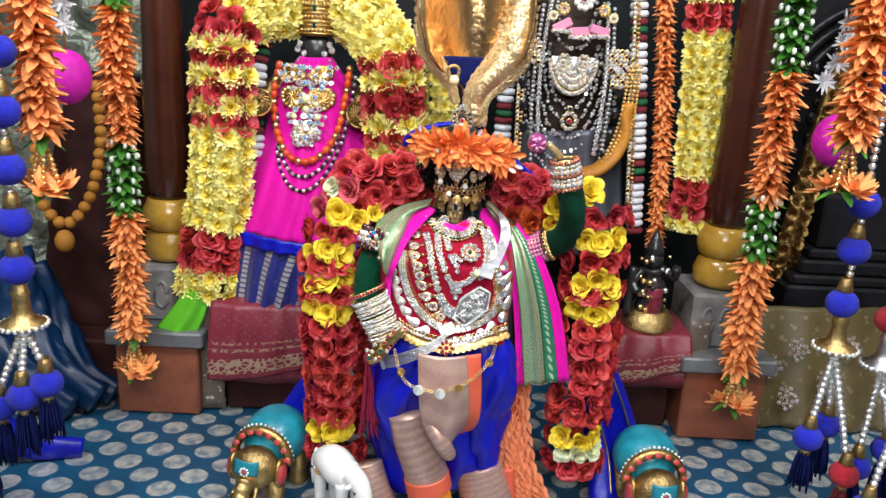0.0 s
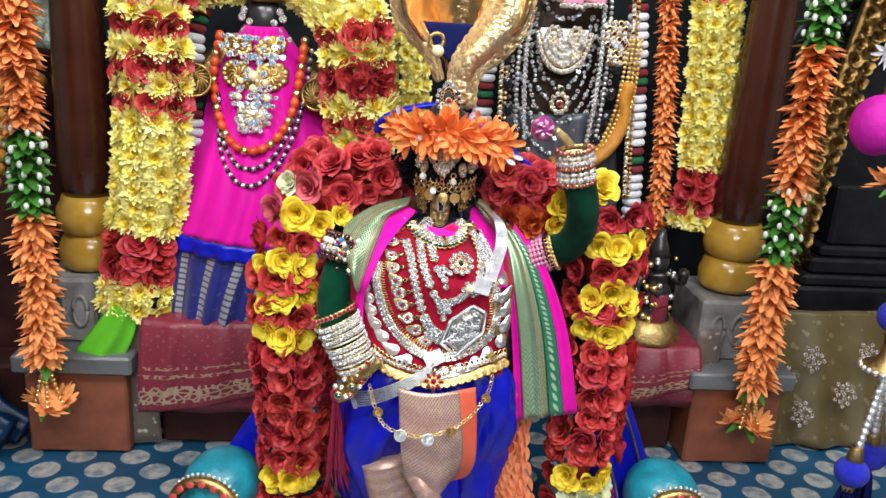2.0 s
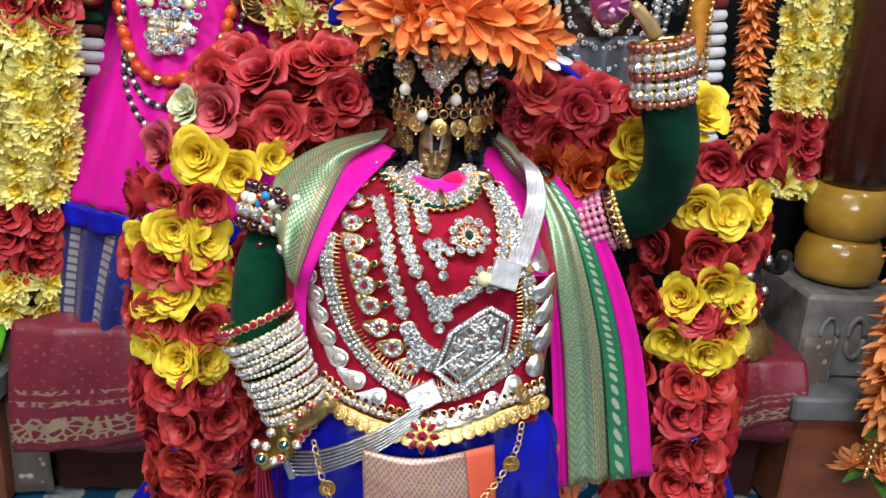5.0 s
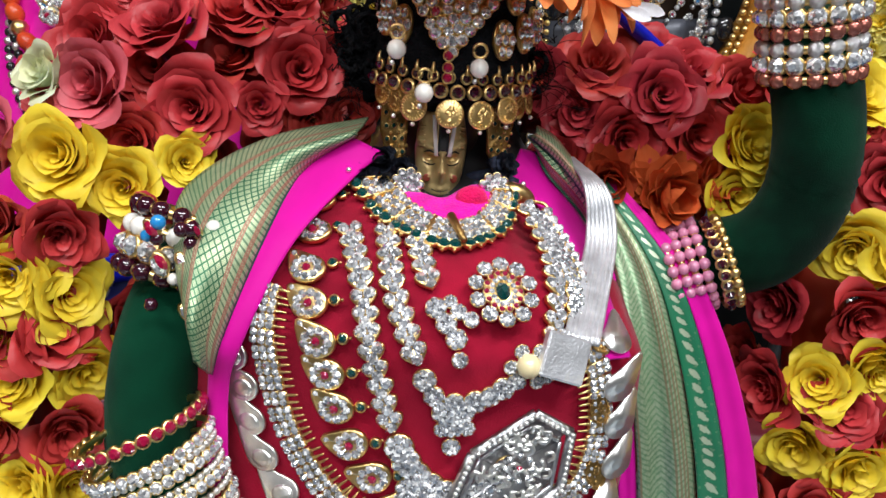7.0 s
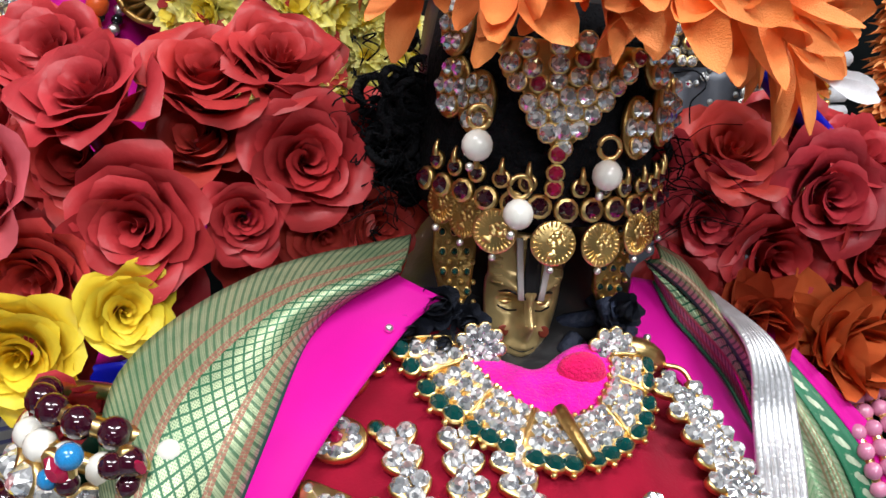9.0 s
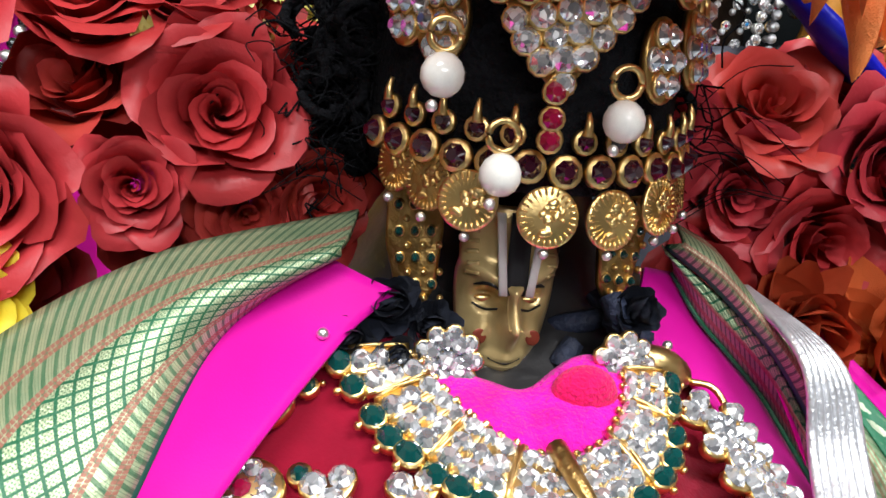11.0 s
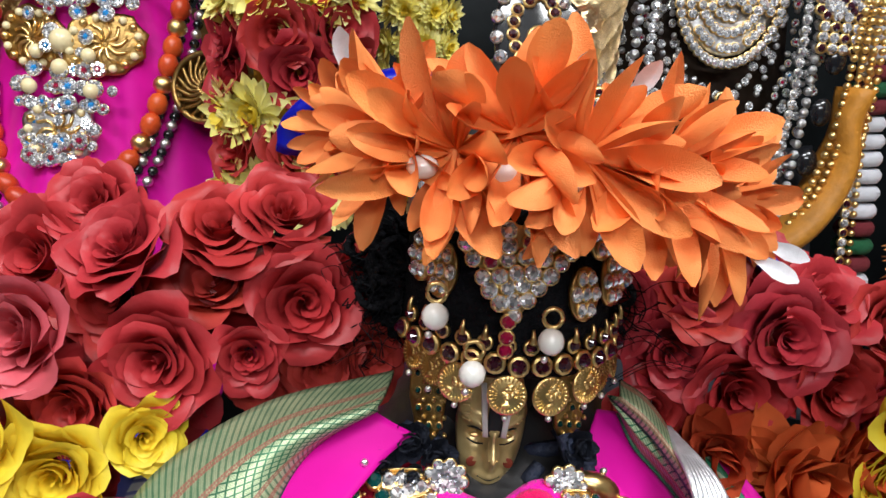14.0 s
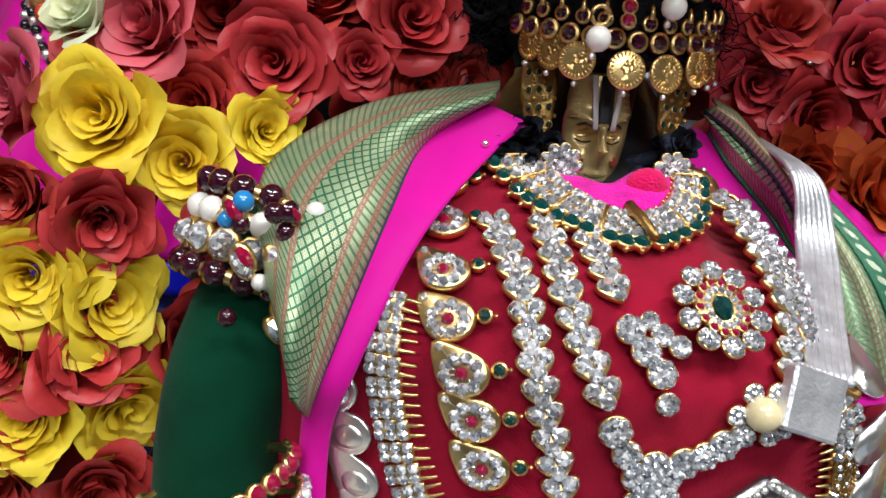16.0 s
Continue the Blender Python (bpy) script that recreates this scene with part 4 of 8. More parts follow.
st.add(sheet(mask, 40, 56, 0.003), 1)
for dx, sl, w in ((-0.0046, -0.4, 2), (0.0050, 0.4, 2), (0.0002, 0.0, 3)):
    st.add(sheet(lambda u, v, dx=dx, w=w: (0.038 + dx * (0.75 + 0.5 * v) + (u - 0.5) * (0.0022 if w == 2 else 0.0058), 1.3285 - 0.0014 * (1 if w == 2 else 0.6) + 0.006 * (v - 0.2) * 0.35, 0.5585 + 0.022 * v), 3, 6, 0.001), w)


def on_mask(x, t, out=0.0):
    """A point of the face at x metres from its middle and height t."""
    p = mask(0.5 + 0.5 * x / (0.0145 * math.sin(math.pi * (0.12 + 0.62 * t)) ** 0.8), t)
    return (p[0], p[1] - out, p[2])


for sx in (-1, 1):
    st.add(tube([on_mask(sx * 0.0032, 0.585), on_mask(sx * 0.0066, 0.615), on_mask(sx * 0.0100, 0.590)], lambda q: 0.00065 * math.sin(0.5 + 2.3 * q), 6, 14), 3)
    st.add(tube([on_mask(sx * 0.0032, 0.478), on_mask(sx * 0.0065, 0.462), on_mask(sx * 0.0098, 0.485)], 0.00035, 5, 14), 3)
    st.add(ball(0.0030, 14, 9, 1.0, 0.32, 0.42, on_mask(sx * 0.0064, 0.505, -0.0002)), 4)
    st.add(ball(0.0023, 14, 9, 0.9, 0.12, 1.0, on_mask(sx * 0.0076, 0.330, -0.0001)), 5)
st.add(tube([on_mask(-0.0045, 0.215), on_mask(0.0, 0.195, 0.0001), on_mask(0.0045, 0.215)], 0.00032, 5, 14), 3)
for q in range(5):
    for sx in (-1, 1):
        st.add(tube([on_mask(sx * 0.0095, 0.66 + 0.05 * q), on_mask(sx * 0.0125, 0.65 + 0.05 * q)], 0.0007, 5, 6), 1)
statue = part("deity_statue", st, [BLACKFACE, FACE, MARKW, MARKK, GOLD, CHEEK])
tagged(statue, "small dark figure with a gold face standing under garlands", "statue")

def smoothed(us, zs):
    """Edge of the pad: corner points rounded off."""
    z = np.interp(np.linspace(-0.1, 1.1, 121), us, zs)
    return np.convolve(np.pad(z, 8, mode="edge"), np.ones(17) / 17, mode="valid")


PAD_UP = smoothed((0, 0.2, 0.4, 0.5, 0.64, 0.80, 0.93, 1), (0.5375, 0.5415, 0.5395, 0.5380, 0.5430, 0.5462, 0.5445, 0.5395))
PAD_LO = smoothed((0, 0.25, 0.5, 0.78, 1), (0.5365, 0.5305, 0.5284, 0.5305, 0.5385))


def neck_pad(u, v):
    """Two soft lobes meeting in a dip under the chin."""
    x = 0.009 + 0.060 * u
    up, lo = (float(np.interp(u, np.linspace(-0.1, 1.1, 121), e)) for e in (PAD_UP, PAD_LO))
    z = lo + (up - lo) * v
    puff = (math.sin(math.pi * v) ** 0.6) * math.sin(math.pi * (0.05 + 0.9 * u)) ** 0.5
    return (x, chest_y(x, z) - 0.002 - 0.0075 * puff * (1 - 0.55 * math.exp(-((u - 0.5) / 0.07) ** 2) * v) + 0.0012 * noise.noise((x * 420, z * 420, 1.0)) * puff, z)


tunic = thing("velvet_tunic", "crimson velvet bodice with dark green velvet sleeves on the figure", "garment", (0.05, 1.30, 0.33))


def bodice(u, v):
    x, z = -0.095 + 0.235 * u, 0.357 + 0.193 * v - 0.017 * math.exp(-((u - 0.58) / 0.15) ** 2) * max(0, v - 0.6) / 0.4
    x = 0.05 + (x - 0.05) * (1 - 0.35 * max(0, v - 0.75) / 0.25) * (1 - 0.12 * max(0, 0.4 - v) / 0.4)
    back = 0.026 * min(1, max(0, (x - 0.070) / 0.016)) * min(1, max(0, (z - 0.508) / 0.016))
    return (x, chest_y(x, z) + 0.0006 * math.sin(40 * x + 30 * z) + back, z)


part("bodice", G(sheet(lambda u, v: bodice(u, v), 36, 36, 0.004)), VELVET_R, tunic, "crimson velvet bodice")
part("plush_lobe", G(ball(0.0088, 18, 12, 1.0, 0.62, 0.86, (0.0535, chest_y(0.0535, 0.5395) - 0.0055, 0.5392))), POMPOM, tunic, "rounded crimson plush lobe")
part("neck_pad", G(sheet(neck_pad, 70, 30, 0.002)), VELVET_M, tunic, "fluffy magenta velvet pad at the neck")
part("sleeve", G(tube([(-0.080, 1.325, 0.505), (-0.095, 1.31, 0.485), (-0.105, 1.288, 0.455), (-0.106, 1.272, 0.41), (-0.090, 1.25, 0.375)], lambda t: 0.0255 - 0.004 * t, 16, 34)), VELVET_G, tunic)
part("sleeve", G(tube([(0.140, 1.356, 0.502), (0.168, 1.348, 0.500), (0.2000, 1.330, 0.507), (0.2227, 1.312, 0.521), (0.2359, 1.304, 0.549), (0.2348, 1.300, 0.583), (0.2257, 1.298, 0.615), (0.214, 1.296, 0.648)], lambda t: 0.0232 - 0.003 * max(0, t - 0.6), 20, 50)), VELVET_G, tunic)

shawl = thing("brocade_shawl", "green and silver brocade shawl with magenta silk borders over both shoulders", "shawl", (0.05, 1.29, 0.26))
MI = [(0.007, 0.556), (-0.008, 0.545), (-0.038, 0.516), (-0.060, 0.472), (-0.068, 0.440), (-0.067, 0.391)]
MB = [(-0.014, 0.563), (-0.039, 0.544), (-0.053, 0.519), (-0.071, 0.473), (-0.078, 0.448), (-0.077, 0.390)]
BO = [(-0.003, 0.573), (-0.058, 0.560), (-0.095, 0.536), (-0.090, 0.508), (-0.079, 0.482), (-0.079, 0.455)]
part("border", G(loft([cp(x, z, 0.012) for x, z in MI], [cp(x, z, 0.016) for x, z in MB], 40, 8, 0.002)), MAGENTA, shawl, "magenta silk border")
part("brocade", G(loft([cp(x, z, 0.017) for x, z in MB[:5]] , [(x, chest_y(x, z) - y, z) for (x, z), y in zip(BO[:5], (0.0, 0.03, 0.05, 0.035, 0.02))], 44, 18, 0.016, 0.0012, 2)), BROCADE, shawl)
part("piping", G(tube([cp(x, z, 0.0175) for x, z in MB[:5]], 0.0011, 6, 40)), SHAWL_P, shawl)
RI = [(0.0841, 0.5627), (0.0781, 0.5510), (0.0836, 0.5428), (0.0953, 0.5334), (0.1045, 0.5210), (0.1100, 0.5115), (0.1145, 0.500), (0.1200, 0.475)]
RO = [(0.0945, 0.5606), (0.1005, 0.5494), (0.1119, 0.5384), (0.1230, 0.5270), (0.1280, 0.5170), (0.1300, 0.5080), (0.1310, 0.496), (0.1340, 0.475)]
LIFT_R = (-0.010, -0.010, -0.010, -0.009, -0.006, 0.0, 0.008, 0.008)
part("border", G(loft([cp(x, z, h) for (x, z), h in zip(RI, LIFT_R)], [cp(x, z, h + 0.002) for (x, z), h in zip(RO, LIFT_R)], 40, 6)), MAGENTA, shawl, "magenta silk border")
RM = [(0.089, 1.352, 0.5690), (0.0995, 1.345, 0.5615), (0.1085, 1.340, 0.5535), (0.1160, 1.332, 0.5450), (0.1240, 1.328, 0.5340), (0.132, 1.322, 0.520)]
RT = [(0.0950, 1.356, 0.5755), (0.1050, 1.352, 0.5705), (0.1135, 1.347, 0.5615), (0.1200, 1.338, 0.5515), (0.1290, 1.334, 0.5400), (0.139, 1.328, 0.525)]
part("brocade", G(loft([cp(x, z, h + 0.003) for (x, z), h in zip(RO[:6], LIFT_R)], RM, 34, 10, 0.004, 0.001, 2)), BROCADE, shawl)
part("brocade", G(loft([(x, y - 0.002, z) for x, y, z in RM], RT, 34, 12, 0.009, 0.0, 2)), BROCADE, shawl, "rolled brocade fold")
part("piping", G(tube([cp(x, z, h + 0.004) for (x, z), h in zip(RO[:6], LIFT_R)], 0.0009, 6, 40)), SHAWL_P, shawl)
LE = [(0.117, 1.340, 0.548), (0.1310, 1.316, 0.5055), (0.1372, 1.298, 0.4658), (0.1454, 1.290, 0.4131), (0.1521, 1.287, 0.3643), (0.164, 1.278, 0.258)]
RE = [(0.1420, 1.344, 0.548), (0.1775, 1.308, 0.512), (0.2005, 1.297, 0.474), (0.2235, 1.293, 0.42), (0.2393, 1.290, 0.3657), (0.259, 1.286, 0.268)]


def strip(a, b):
    P = [tuple(Vector(p).lerp(Vector(q), a)) for p, q in zip(LE, RE)]
    Q = [tuple(Vector(p).lerp(Vector(q), b)) for p, q in zip(LE, RE)]
    return P, Q


for p in (cp(-0.013, 0.547, 0.0165), (0.085, 1.330, 0.545)):
    part("pin", G(ball(0.0016, 8, 6, 1, 1, 1, p)), SILVER, shawl, "round silver pin head")
for a, b, m, lab in ((0, 0.13, MAGENTA, "magenta silk border"), (0.13, 0.56, SAGE, "sage and silver woven panel"), (0.56, 0.78, SHAWL_P, "green zari band"), (0.78, 1.0, MAGENTA, "magenta silk border")):
    P, Q = strip(a, b)
    part("border" if m is MAGENTA else "panel", G(loft(P, Q, 50, 14, 0.0, 0.0035 if m is SAGE else 0.0008, 1.5)), m, shawl, lab)

dhoti = thing("silk_dhoti", "royal blue silk dhoti with mauve and gold brocade pleats", "garment", (0.05, 1.26, 0.0))


def leg(pts, r, flat=0.8, wob=0.010, f=9, seg=28, n=44):
    v, q, uv = tube(pts, r, seg, n, flat, up=(0, 1, 0))
    w = []
    for k in range(n):
        ring = [Vector(p) for p in v[k * seg:(k + 1) * seg]]
        c = sum(ring, Vector()) / seg
        for j, p in enumerate(ring):
            a = 2 * math.pi * j / seg
            s = 8 * wob * (0.6 * math.sin(3 * a + 30 * c.z + 2 * math.sin(9 * c.z)) + 0.5 * math.sin(7 * a - 55 * c.z) + 0.8 * noise.noise((math.cos(a) * 2, math.sin(a) * 2, c.z * f * 3)))
            w.append(tuple(c + (p - c) * (1 + s)))
    v = w
    return v, q, uv


part("trouser", G(leg([(0.015, 1.275, 0.345), (-0.02, 1.262, 0.31), (-0.040, 1.255, 0.265), (-0.046, 1.262, 0.215), (-0.035, 1.27, 0.16)], lambda t: 0.050 - 0.012 * t, 0.95, 0.030)), BLUE, dhoti)
part("trouser", G(leg([(0.085, 1.28, 0.355), (0.106, 1.262, 0.32), (0.111, 1.262, 0.27), (0.108, 1.275, 0.20), (0.108, 1.28, 0.09)], lambda t: 0.048 - 0.012 * t, 0.95, 0.030)), BLUE, dhoti)
part("centre_fold", G(leg([(0.05, 1.285, 0.33), (0.052, 1.275, 0.24), (0.062, 1.275, 0.14), (0.07, 1.28, 0.06)], lambda t: 0.054 - 0.010 * t, 0.75, 0.026)), BLUE, dhoti)
part("trouser_flare", G(leg([(-0.055, 1.30, 0.27), (-0.062, 1.292, 0.19), (-0.035, 1.29, 0.115), (0.0, 1.29, 0.06)], lambda t: 0.040 + 0.012 * t, 0.8, 0.02)), BLUE, dhoti)
part("brocade_leg", G(leg([(-0.026, 1.232, 0.222), (-0.012, 1.228, 0.17), (0.006, 1.226, 0.12), (0.012, 1.226, 0.10)], lambda t: 0.037 + 0.002 * t, 0.9, 0.0015)), PURPLE, dhoti, "mauve and gold brocade leg wrap")
part("hem_band", G(leg([(0.011, 1.224, 0.104), (0.017, 1.224, 0.078)], 0.0405, 0.92, 0.001)), ORANGE_SILK, dhoti, "coral orange silk hem")
part("under_cloth", G(leg([(0.017, 1.228, 0.078), (0.023, 1.23, 0.0)], lambda t: 0.036 + 0.012 * t, 0.92, 0.002)), AMBER_SILK, dhoti, "amber silk underskirt")
part("brocade_leg", G(leg([(0.105, 1.272, 0.10), (0.12, 1.262, 0.05), (0.128, 1.262, 0.0)], lambda t: 0.045 + 0.006 * t, 0.9, 0.003)), PURPLE, dhoti, "mauve and gold brocade leg wrap")
part("hem_band", G(leg([(0.158, 1.268, 0.10), (0.168, 1.26, 0.0)], 0.013, 1.2, 0.001)), ORANGE_SILK, dhoti, "coral orange silk hem")


def pleat(u, v):
    z = 0.352 - 0.19 * v + 0.03 * v * abs(2 * u - 0.9)
    x0, x1 = -0.014 + 0.010 * v + 0.02 * v ** 4, 0.066 + 0.022 * v - 0.028 * v ** 4
    x = x0 + (x1 - x0) * u
    y = 1.186 - 0.018 * math.sin(math.pi * v) - 0.012 * math.sin(math.pi * u) - 0.005 * math.sin(9 * u + 3 * v) * v + 0.02 * v ** 6
    return (x, y, z)


part("pleats", G(sheet(lambda u, v: pleat(1 - u, v), 30, 36, 0.003, 0.09, 0.17)), PURPLE, dhoti, "mauve and gold brocade front pleats")
part("pleat_edge", G(sheet(lambda u, v: (pleat(1, v)[0] + 0.024 * (1 - u) * (1 - 0.35 * v), pleat(1, v)[1] + 0.010 * (1 - u), pleat(1, v)[2] - 0.012 * math.sin(3.1 * v) * (1 - u)), 8, 30, 0.003)), ORANGE_SILK, dhoti, "coral orange pleat edge")
part("pleat_knot", G(leg([(0.010, 1.19, 0.235), (0.030, 1.172, 0.205), (0.044, 1.178, 0.178), (0.048, 1.19, 0.170)], lambda t: 0.017 - 0.006 * t, 1.0, 0.001)), PURPLE, dhoti, "tucked brocade fold")
part("side_drape", G(leg([(-0.10, 1.26, 0.10), (-0.085, 1.245, 0.05), (-0.07, 1.24, 0.0)], lambda t: 0.03 + 0.01 * t, 0.8, 0.004)), PURPLE, dhoti, "mauve and gold brocade drape")
for P, w in (([(-0.20, 1.42, 0.20), (-0.245, 1.42, 0.12), (-0.275, 1.41, 0.05), (-0.285, 1.38, 0.008)], 0.04), ([(0.335, 1.40, 0.24), (0.375, 1.42, 0.15), (0.405, 1.41, 0.06), (0.42, 1.37, 0.008)], 0.045), ([(0.315, 1.38, 0.18), (0.345, 1.36, 0.09), (0.35, 1.31, 0.02), (0.36, 1.28, 0.005)], 0.028)):
    c = thing("silk_train", "royal blue silk end trailing onto the altar cloth", "cloth", P[-1])
    part("silk", G(leg(P, lambda t, w=w: w * (0.7 + 0.4 * t), 0.5, 0.006)), BLUE, c)
    part("gold_edge", G(tube([(x + w * 0.5, y - w * 0.48, z) for x, y, z in P], 0.0022, 6, 30)), GOLD, c)

# ---------------------------------------------------------------- jewel pieces
def gem(r, h=0.8, n=8):
    """A cut stone, its table towards +z."""
    v = [(0.46 * r * math.cos(2 * math.pi * j / n), 0.46 * r * math.sin(2 * math.pi * j / n), h * r) for j in range(n)]
    v += [(r * math.cos(2 * math.pi * (j + 0.5) / n), r * math.sin(2 * math.pi * (j + 0.5) / n), 0.1 * r) for j in range(n)]
    f = [tuple(range(n))]
    for j in range(n):
        f.append((n + j, (j + 1) % n, j))
        f.append((n + j, n + (j + 1) % n, (j + 1) % n))
    tone = random.random()
    return v, f, [(tone, 0)] * len(v)


def T(x, y, z=0.0):
    return Matrix.Translation((x, y, z))


def plate(outline, h):
    """A flat plate with a soft edge over a closed outline."""
    n = len(outline)
    cx, cy = sum(p[0] for p in outline) / n, sum(p[1] for p in outline) / n
    v = []
    for s, z in ((1.0, -h), (1.0, h * 0.6), (0.90, h)):
        v += [(cx + (x - cx) * s, cy + (y - cy) * s, z) for x, y in outline]
    f = [(k * n + j, k * n + (j + 1) % n, (k + 1) * n + (j + 1) % n, (k + 1) * n + j) for k in range(2) for j in range(n)]
    f += [tuple(2 * n + j for j in range(n)), tuple(range(n))[::-1]]
    return v, f


def disc(r, n=16):
    return [(r * math.cos(2 * math.pi * j / n), r * math.sin(2 * math.pi * j / n)) for j in range(n)]


def heart_mesh():
    g = Geo()
    out = []
    for j in range(22):
        t = 2 * math.pi * j / 22
        out.append((0.00038 * 16 * math.sin(t) ** 3, 0.00036 * (13 * math.cos(t) - 5 * math.cos(2 * t) - 2 * math.cos(3 * t))))
    g.add(plate(out, 0.0011), 0)
    for x, y, r in ((-0.0028, 0.0017, 0.0028), (0.0028, 0.0017, 0.0028), (0, -0.0025, 0.0027)):
        g.add(gem(r), 1, False, T(x, y, 0.0010))
    return g.weld().mesh("heart_link", GOLD, STONE_W)


def paisley(s, n=22, hook=1.0):
    out = []
    for j in range(n):
        t = 2 * math.pi * j / n
        r = s * (0.5 + 0.02 * math.cos(t))
        x, y = r * math.cos(t), r * math.sin(t) * 0.86
        k = max(0, math.cos(t - 2.5)) ** 5
        out.append((x - 0.22 * s * k * hook, y + 0.26 * s * k * hook))
    return out


def mango_mesh():
    g = Geo().add(plate(paisley(0.0165), 0.0013), 0)
    for j in range(9):
        a = 2 * math.pi * j / 9
        g.add(gem(0.0021), 1, False, T(0.0053 * math.cos(a), 0.0046 * math.sin(a), 0.0012))
    g.add(gem(0.0021), 2, False, T(0, 0, 0.0014))
    g.add(gem(0.0013), 1, False, T(-0.0078, 0.0068, 0.0012))
    return g.weld().mesh("mango_link", GOLD, STONE_W, STONE_R)


def green_drop_mesh():
    g = Geo().add(plate(disc(0.0033, 12), 0.0012), 0).add(gem(0.0024), 1, False, T(0, 0, 0.0011))
    g.add(ball(0.001, 6, 5, 1, 1, 1, (0.0042, 0, 0)), 0)
    return g.weld().mesh("green_drop", GOLD, STONE_G)


def segment_mesh():
    """A bar of the broad necklace: six stones and a gold spike."""
    g = Geo().add(plate([(-0.0065, -0.0036), (0.0065, -0.0036), (0.0065, 0.0036), (-0.0065, 0.0036)], 0.001), 0)
    for i in range(3):
        for j in range(2):
            g.add(gem(0.00215), 1, False, T(-0.0044 + 0.0044 * i, -0.0018 + 0.0036 * j, 0.0010))
    for j in (-1, 1):
        g.add(tube([(0.006, 0.0018 * j, 0.0006), (0.0095, 0.0018 * j, 0.0006), (0.0125, 0.0018 * j, 0.0002)], lambda t: 0.0009 - 0.0005 * t, 6, 6), 0)
    return g.weld().mesh("stone_bar", GOLD, STONE_W)


def choker_mesh():
    """A radial bar of the collar: white stones in a gold channel and a dark green stone at the outer end."""
    g = Geo().add(plate([(-0.0041, -0.0075), (0.0041, -0.0075), (0.0036, 0.0105), (-0.0036, 0.0105)], 0.0009), 0)
    for i, r in enumerate((0.00295, 0.0031, 0.0033)):
        g.add(gem(r, 0.7), 1, False, T(0, 0.0078 - 0.0059 * i, 0.0008))
    for x in (-0.0039, 0.0039):
        g.add(tube([(x * 0.9, 0.0104, 0.0010), (x, 0.002, 0.0014), (x * 1.04, -0.0074, 0.0010)], 0.00055, 5, 6), 0)
    g.add(plate(disc(0.0040, 14), 0.0013), 0, True, T(0, -0.0104, 0))
    g.add(gem(0.0034, 0.6), 2, False, T(0, -0.0104, 0.0012))
    g.add(ball(0.0012, 6, 5, 1, 1, 1, (0, -0.0152, 0)), 0)
    g.add(ball(0.0010, 6, 5, 1, 1, 1, (0.0018, 0.0113, 0)), 0).add(ball(0.0010, 6, 5, 1, 1, 1, (-0.0018, 0.0113, 0)), 0)
    return g.weld().mesh("choker_bar", GOLD, STONE_W, STONE_G)


def leaf_plate_mesh():
    g = Geo()
    out = paisley(0.0180, 30, 1.9)
    g.add(plate(out, 0.0008), 0)
    g.add(ball(0.006, 14, 8, 1.0, 0.8, 0.28, (0.0006, -0.0006, 0.0006)), 0)
    return g.weld().mesh("silver_leaf", SILVER)


def coin_mesh(r, material, ribs=26):
    g = Geo().add(plate(disc(r, 28), 0.0006), 0)
    for j in range(ribs):
        a = 2 * math.pi * j / ribs
        g.add(ball(0.10 * r, 5, 4, 1.6, 0.6, 0.7, (0, 0, 0)), 0, True, Matrix.Rotation(a, 4, "Z") @ T(0.84 * r, 0, 0.0006))
    rr = random.Random(3)
    for j in range(16):
        a, d = rr.uniform(0, 6.28), rr.uniform(0, 0.55) * r
        g.add(ball(rr.uniform(0.10, 0.17) * r, 6, 5, rr.uniform(0.6, 1.6), rr.uniform(0.6, 1.2), 0.5, (d * math.cos(a), d * math.sin(a), 0.0006)), 0)
    return g.weld().mesh("coin", material)


def flower_stone_mesh(r, petals=7, centre=STONE_W, metal=GOLD, rim=STONE_W):
    g = Geo().add(plate(disc(r, 16), 0.0012), 0)
    for j in range(petals):
        a = 2 * math.pi * j / petals
        g.add(gem(r * 0.37), 1, False, T(0.64 * r * math.cos(a), 0.64 * r * math.sin(a), 0.0012))
    g.add(gem(r * 0.36), 2, False, T(0, 0, 0.0016))
    return g.weld().mesh("stone_flower", metal, rim, centre)


HEART, MANGO, GDROP, SEG, CHOK, SLEAF = heart_mesh(), mango_mesh(), green_drop_mesh(), segment_mesh(), choker_mesh(), leaf_plate_mesh()
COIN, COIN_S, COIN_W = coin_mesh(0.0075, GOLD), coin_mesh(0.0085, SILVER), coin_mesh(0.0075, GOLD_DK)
SFLOWER = flower_stone_mesh(0.0075)
BEAD = {k: G(ball(1, 10, 7)).mesh("bead", m) for k, m in (("pearl", PEARL), ("cream", PEARL_Y), ("gold", GOLD), ("silver", SILVER), ("coral", CORAL), ("black", BLACKBEAD), ("pink", PINKBEAD), ("red", STONE_K), ("ochre", MARI), ("crimson", STONE_R), ("blue", STONE_B), ("green", STONE_G), ("pewter", SILVER_DK), ("copper", COPPER))}
GEMS = {k: Geo().add(gem(1.0), 0, False).mesh("stone", m) for k, m in (("w", STONE_W), ("r", STONE_R), ("g", STONE_G), ("k", STONE_K), ("b", STONE_B))}
SET_W = Geo().add(plate(disc(1.28, 10), 0.35), 0).add(gem(1.08), 1, False, T(0, 0, 0.3)).weld().mesh("set_stone", GOLD, STONE_W)
SET_S = Geo().add(plate(disc(1.22, 10), 0.35), 0).add(gem(1.12), 1, False, T(0, 0, 0.3)).weld().mesh("set_stone", SILVER, STONE_W)
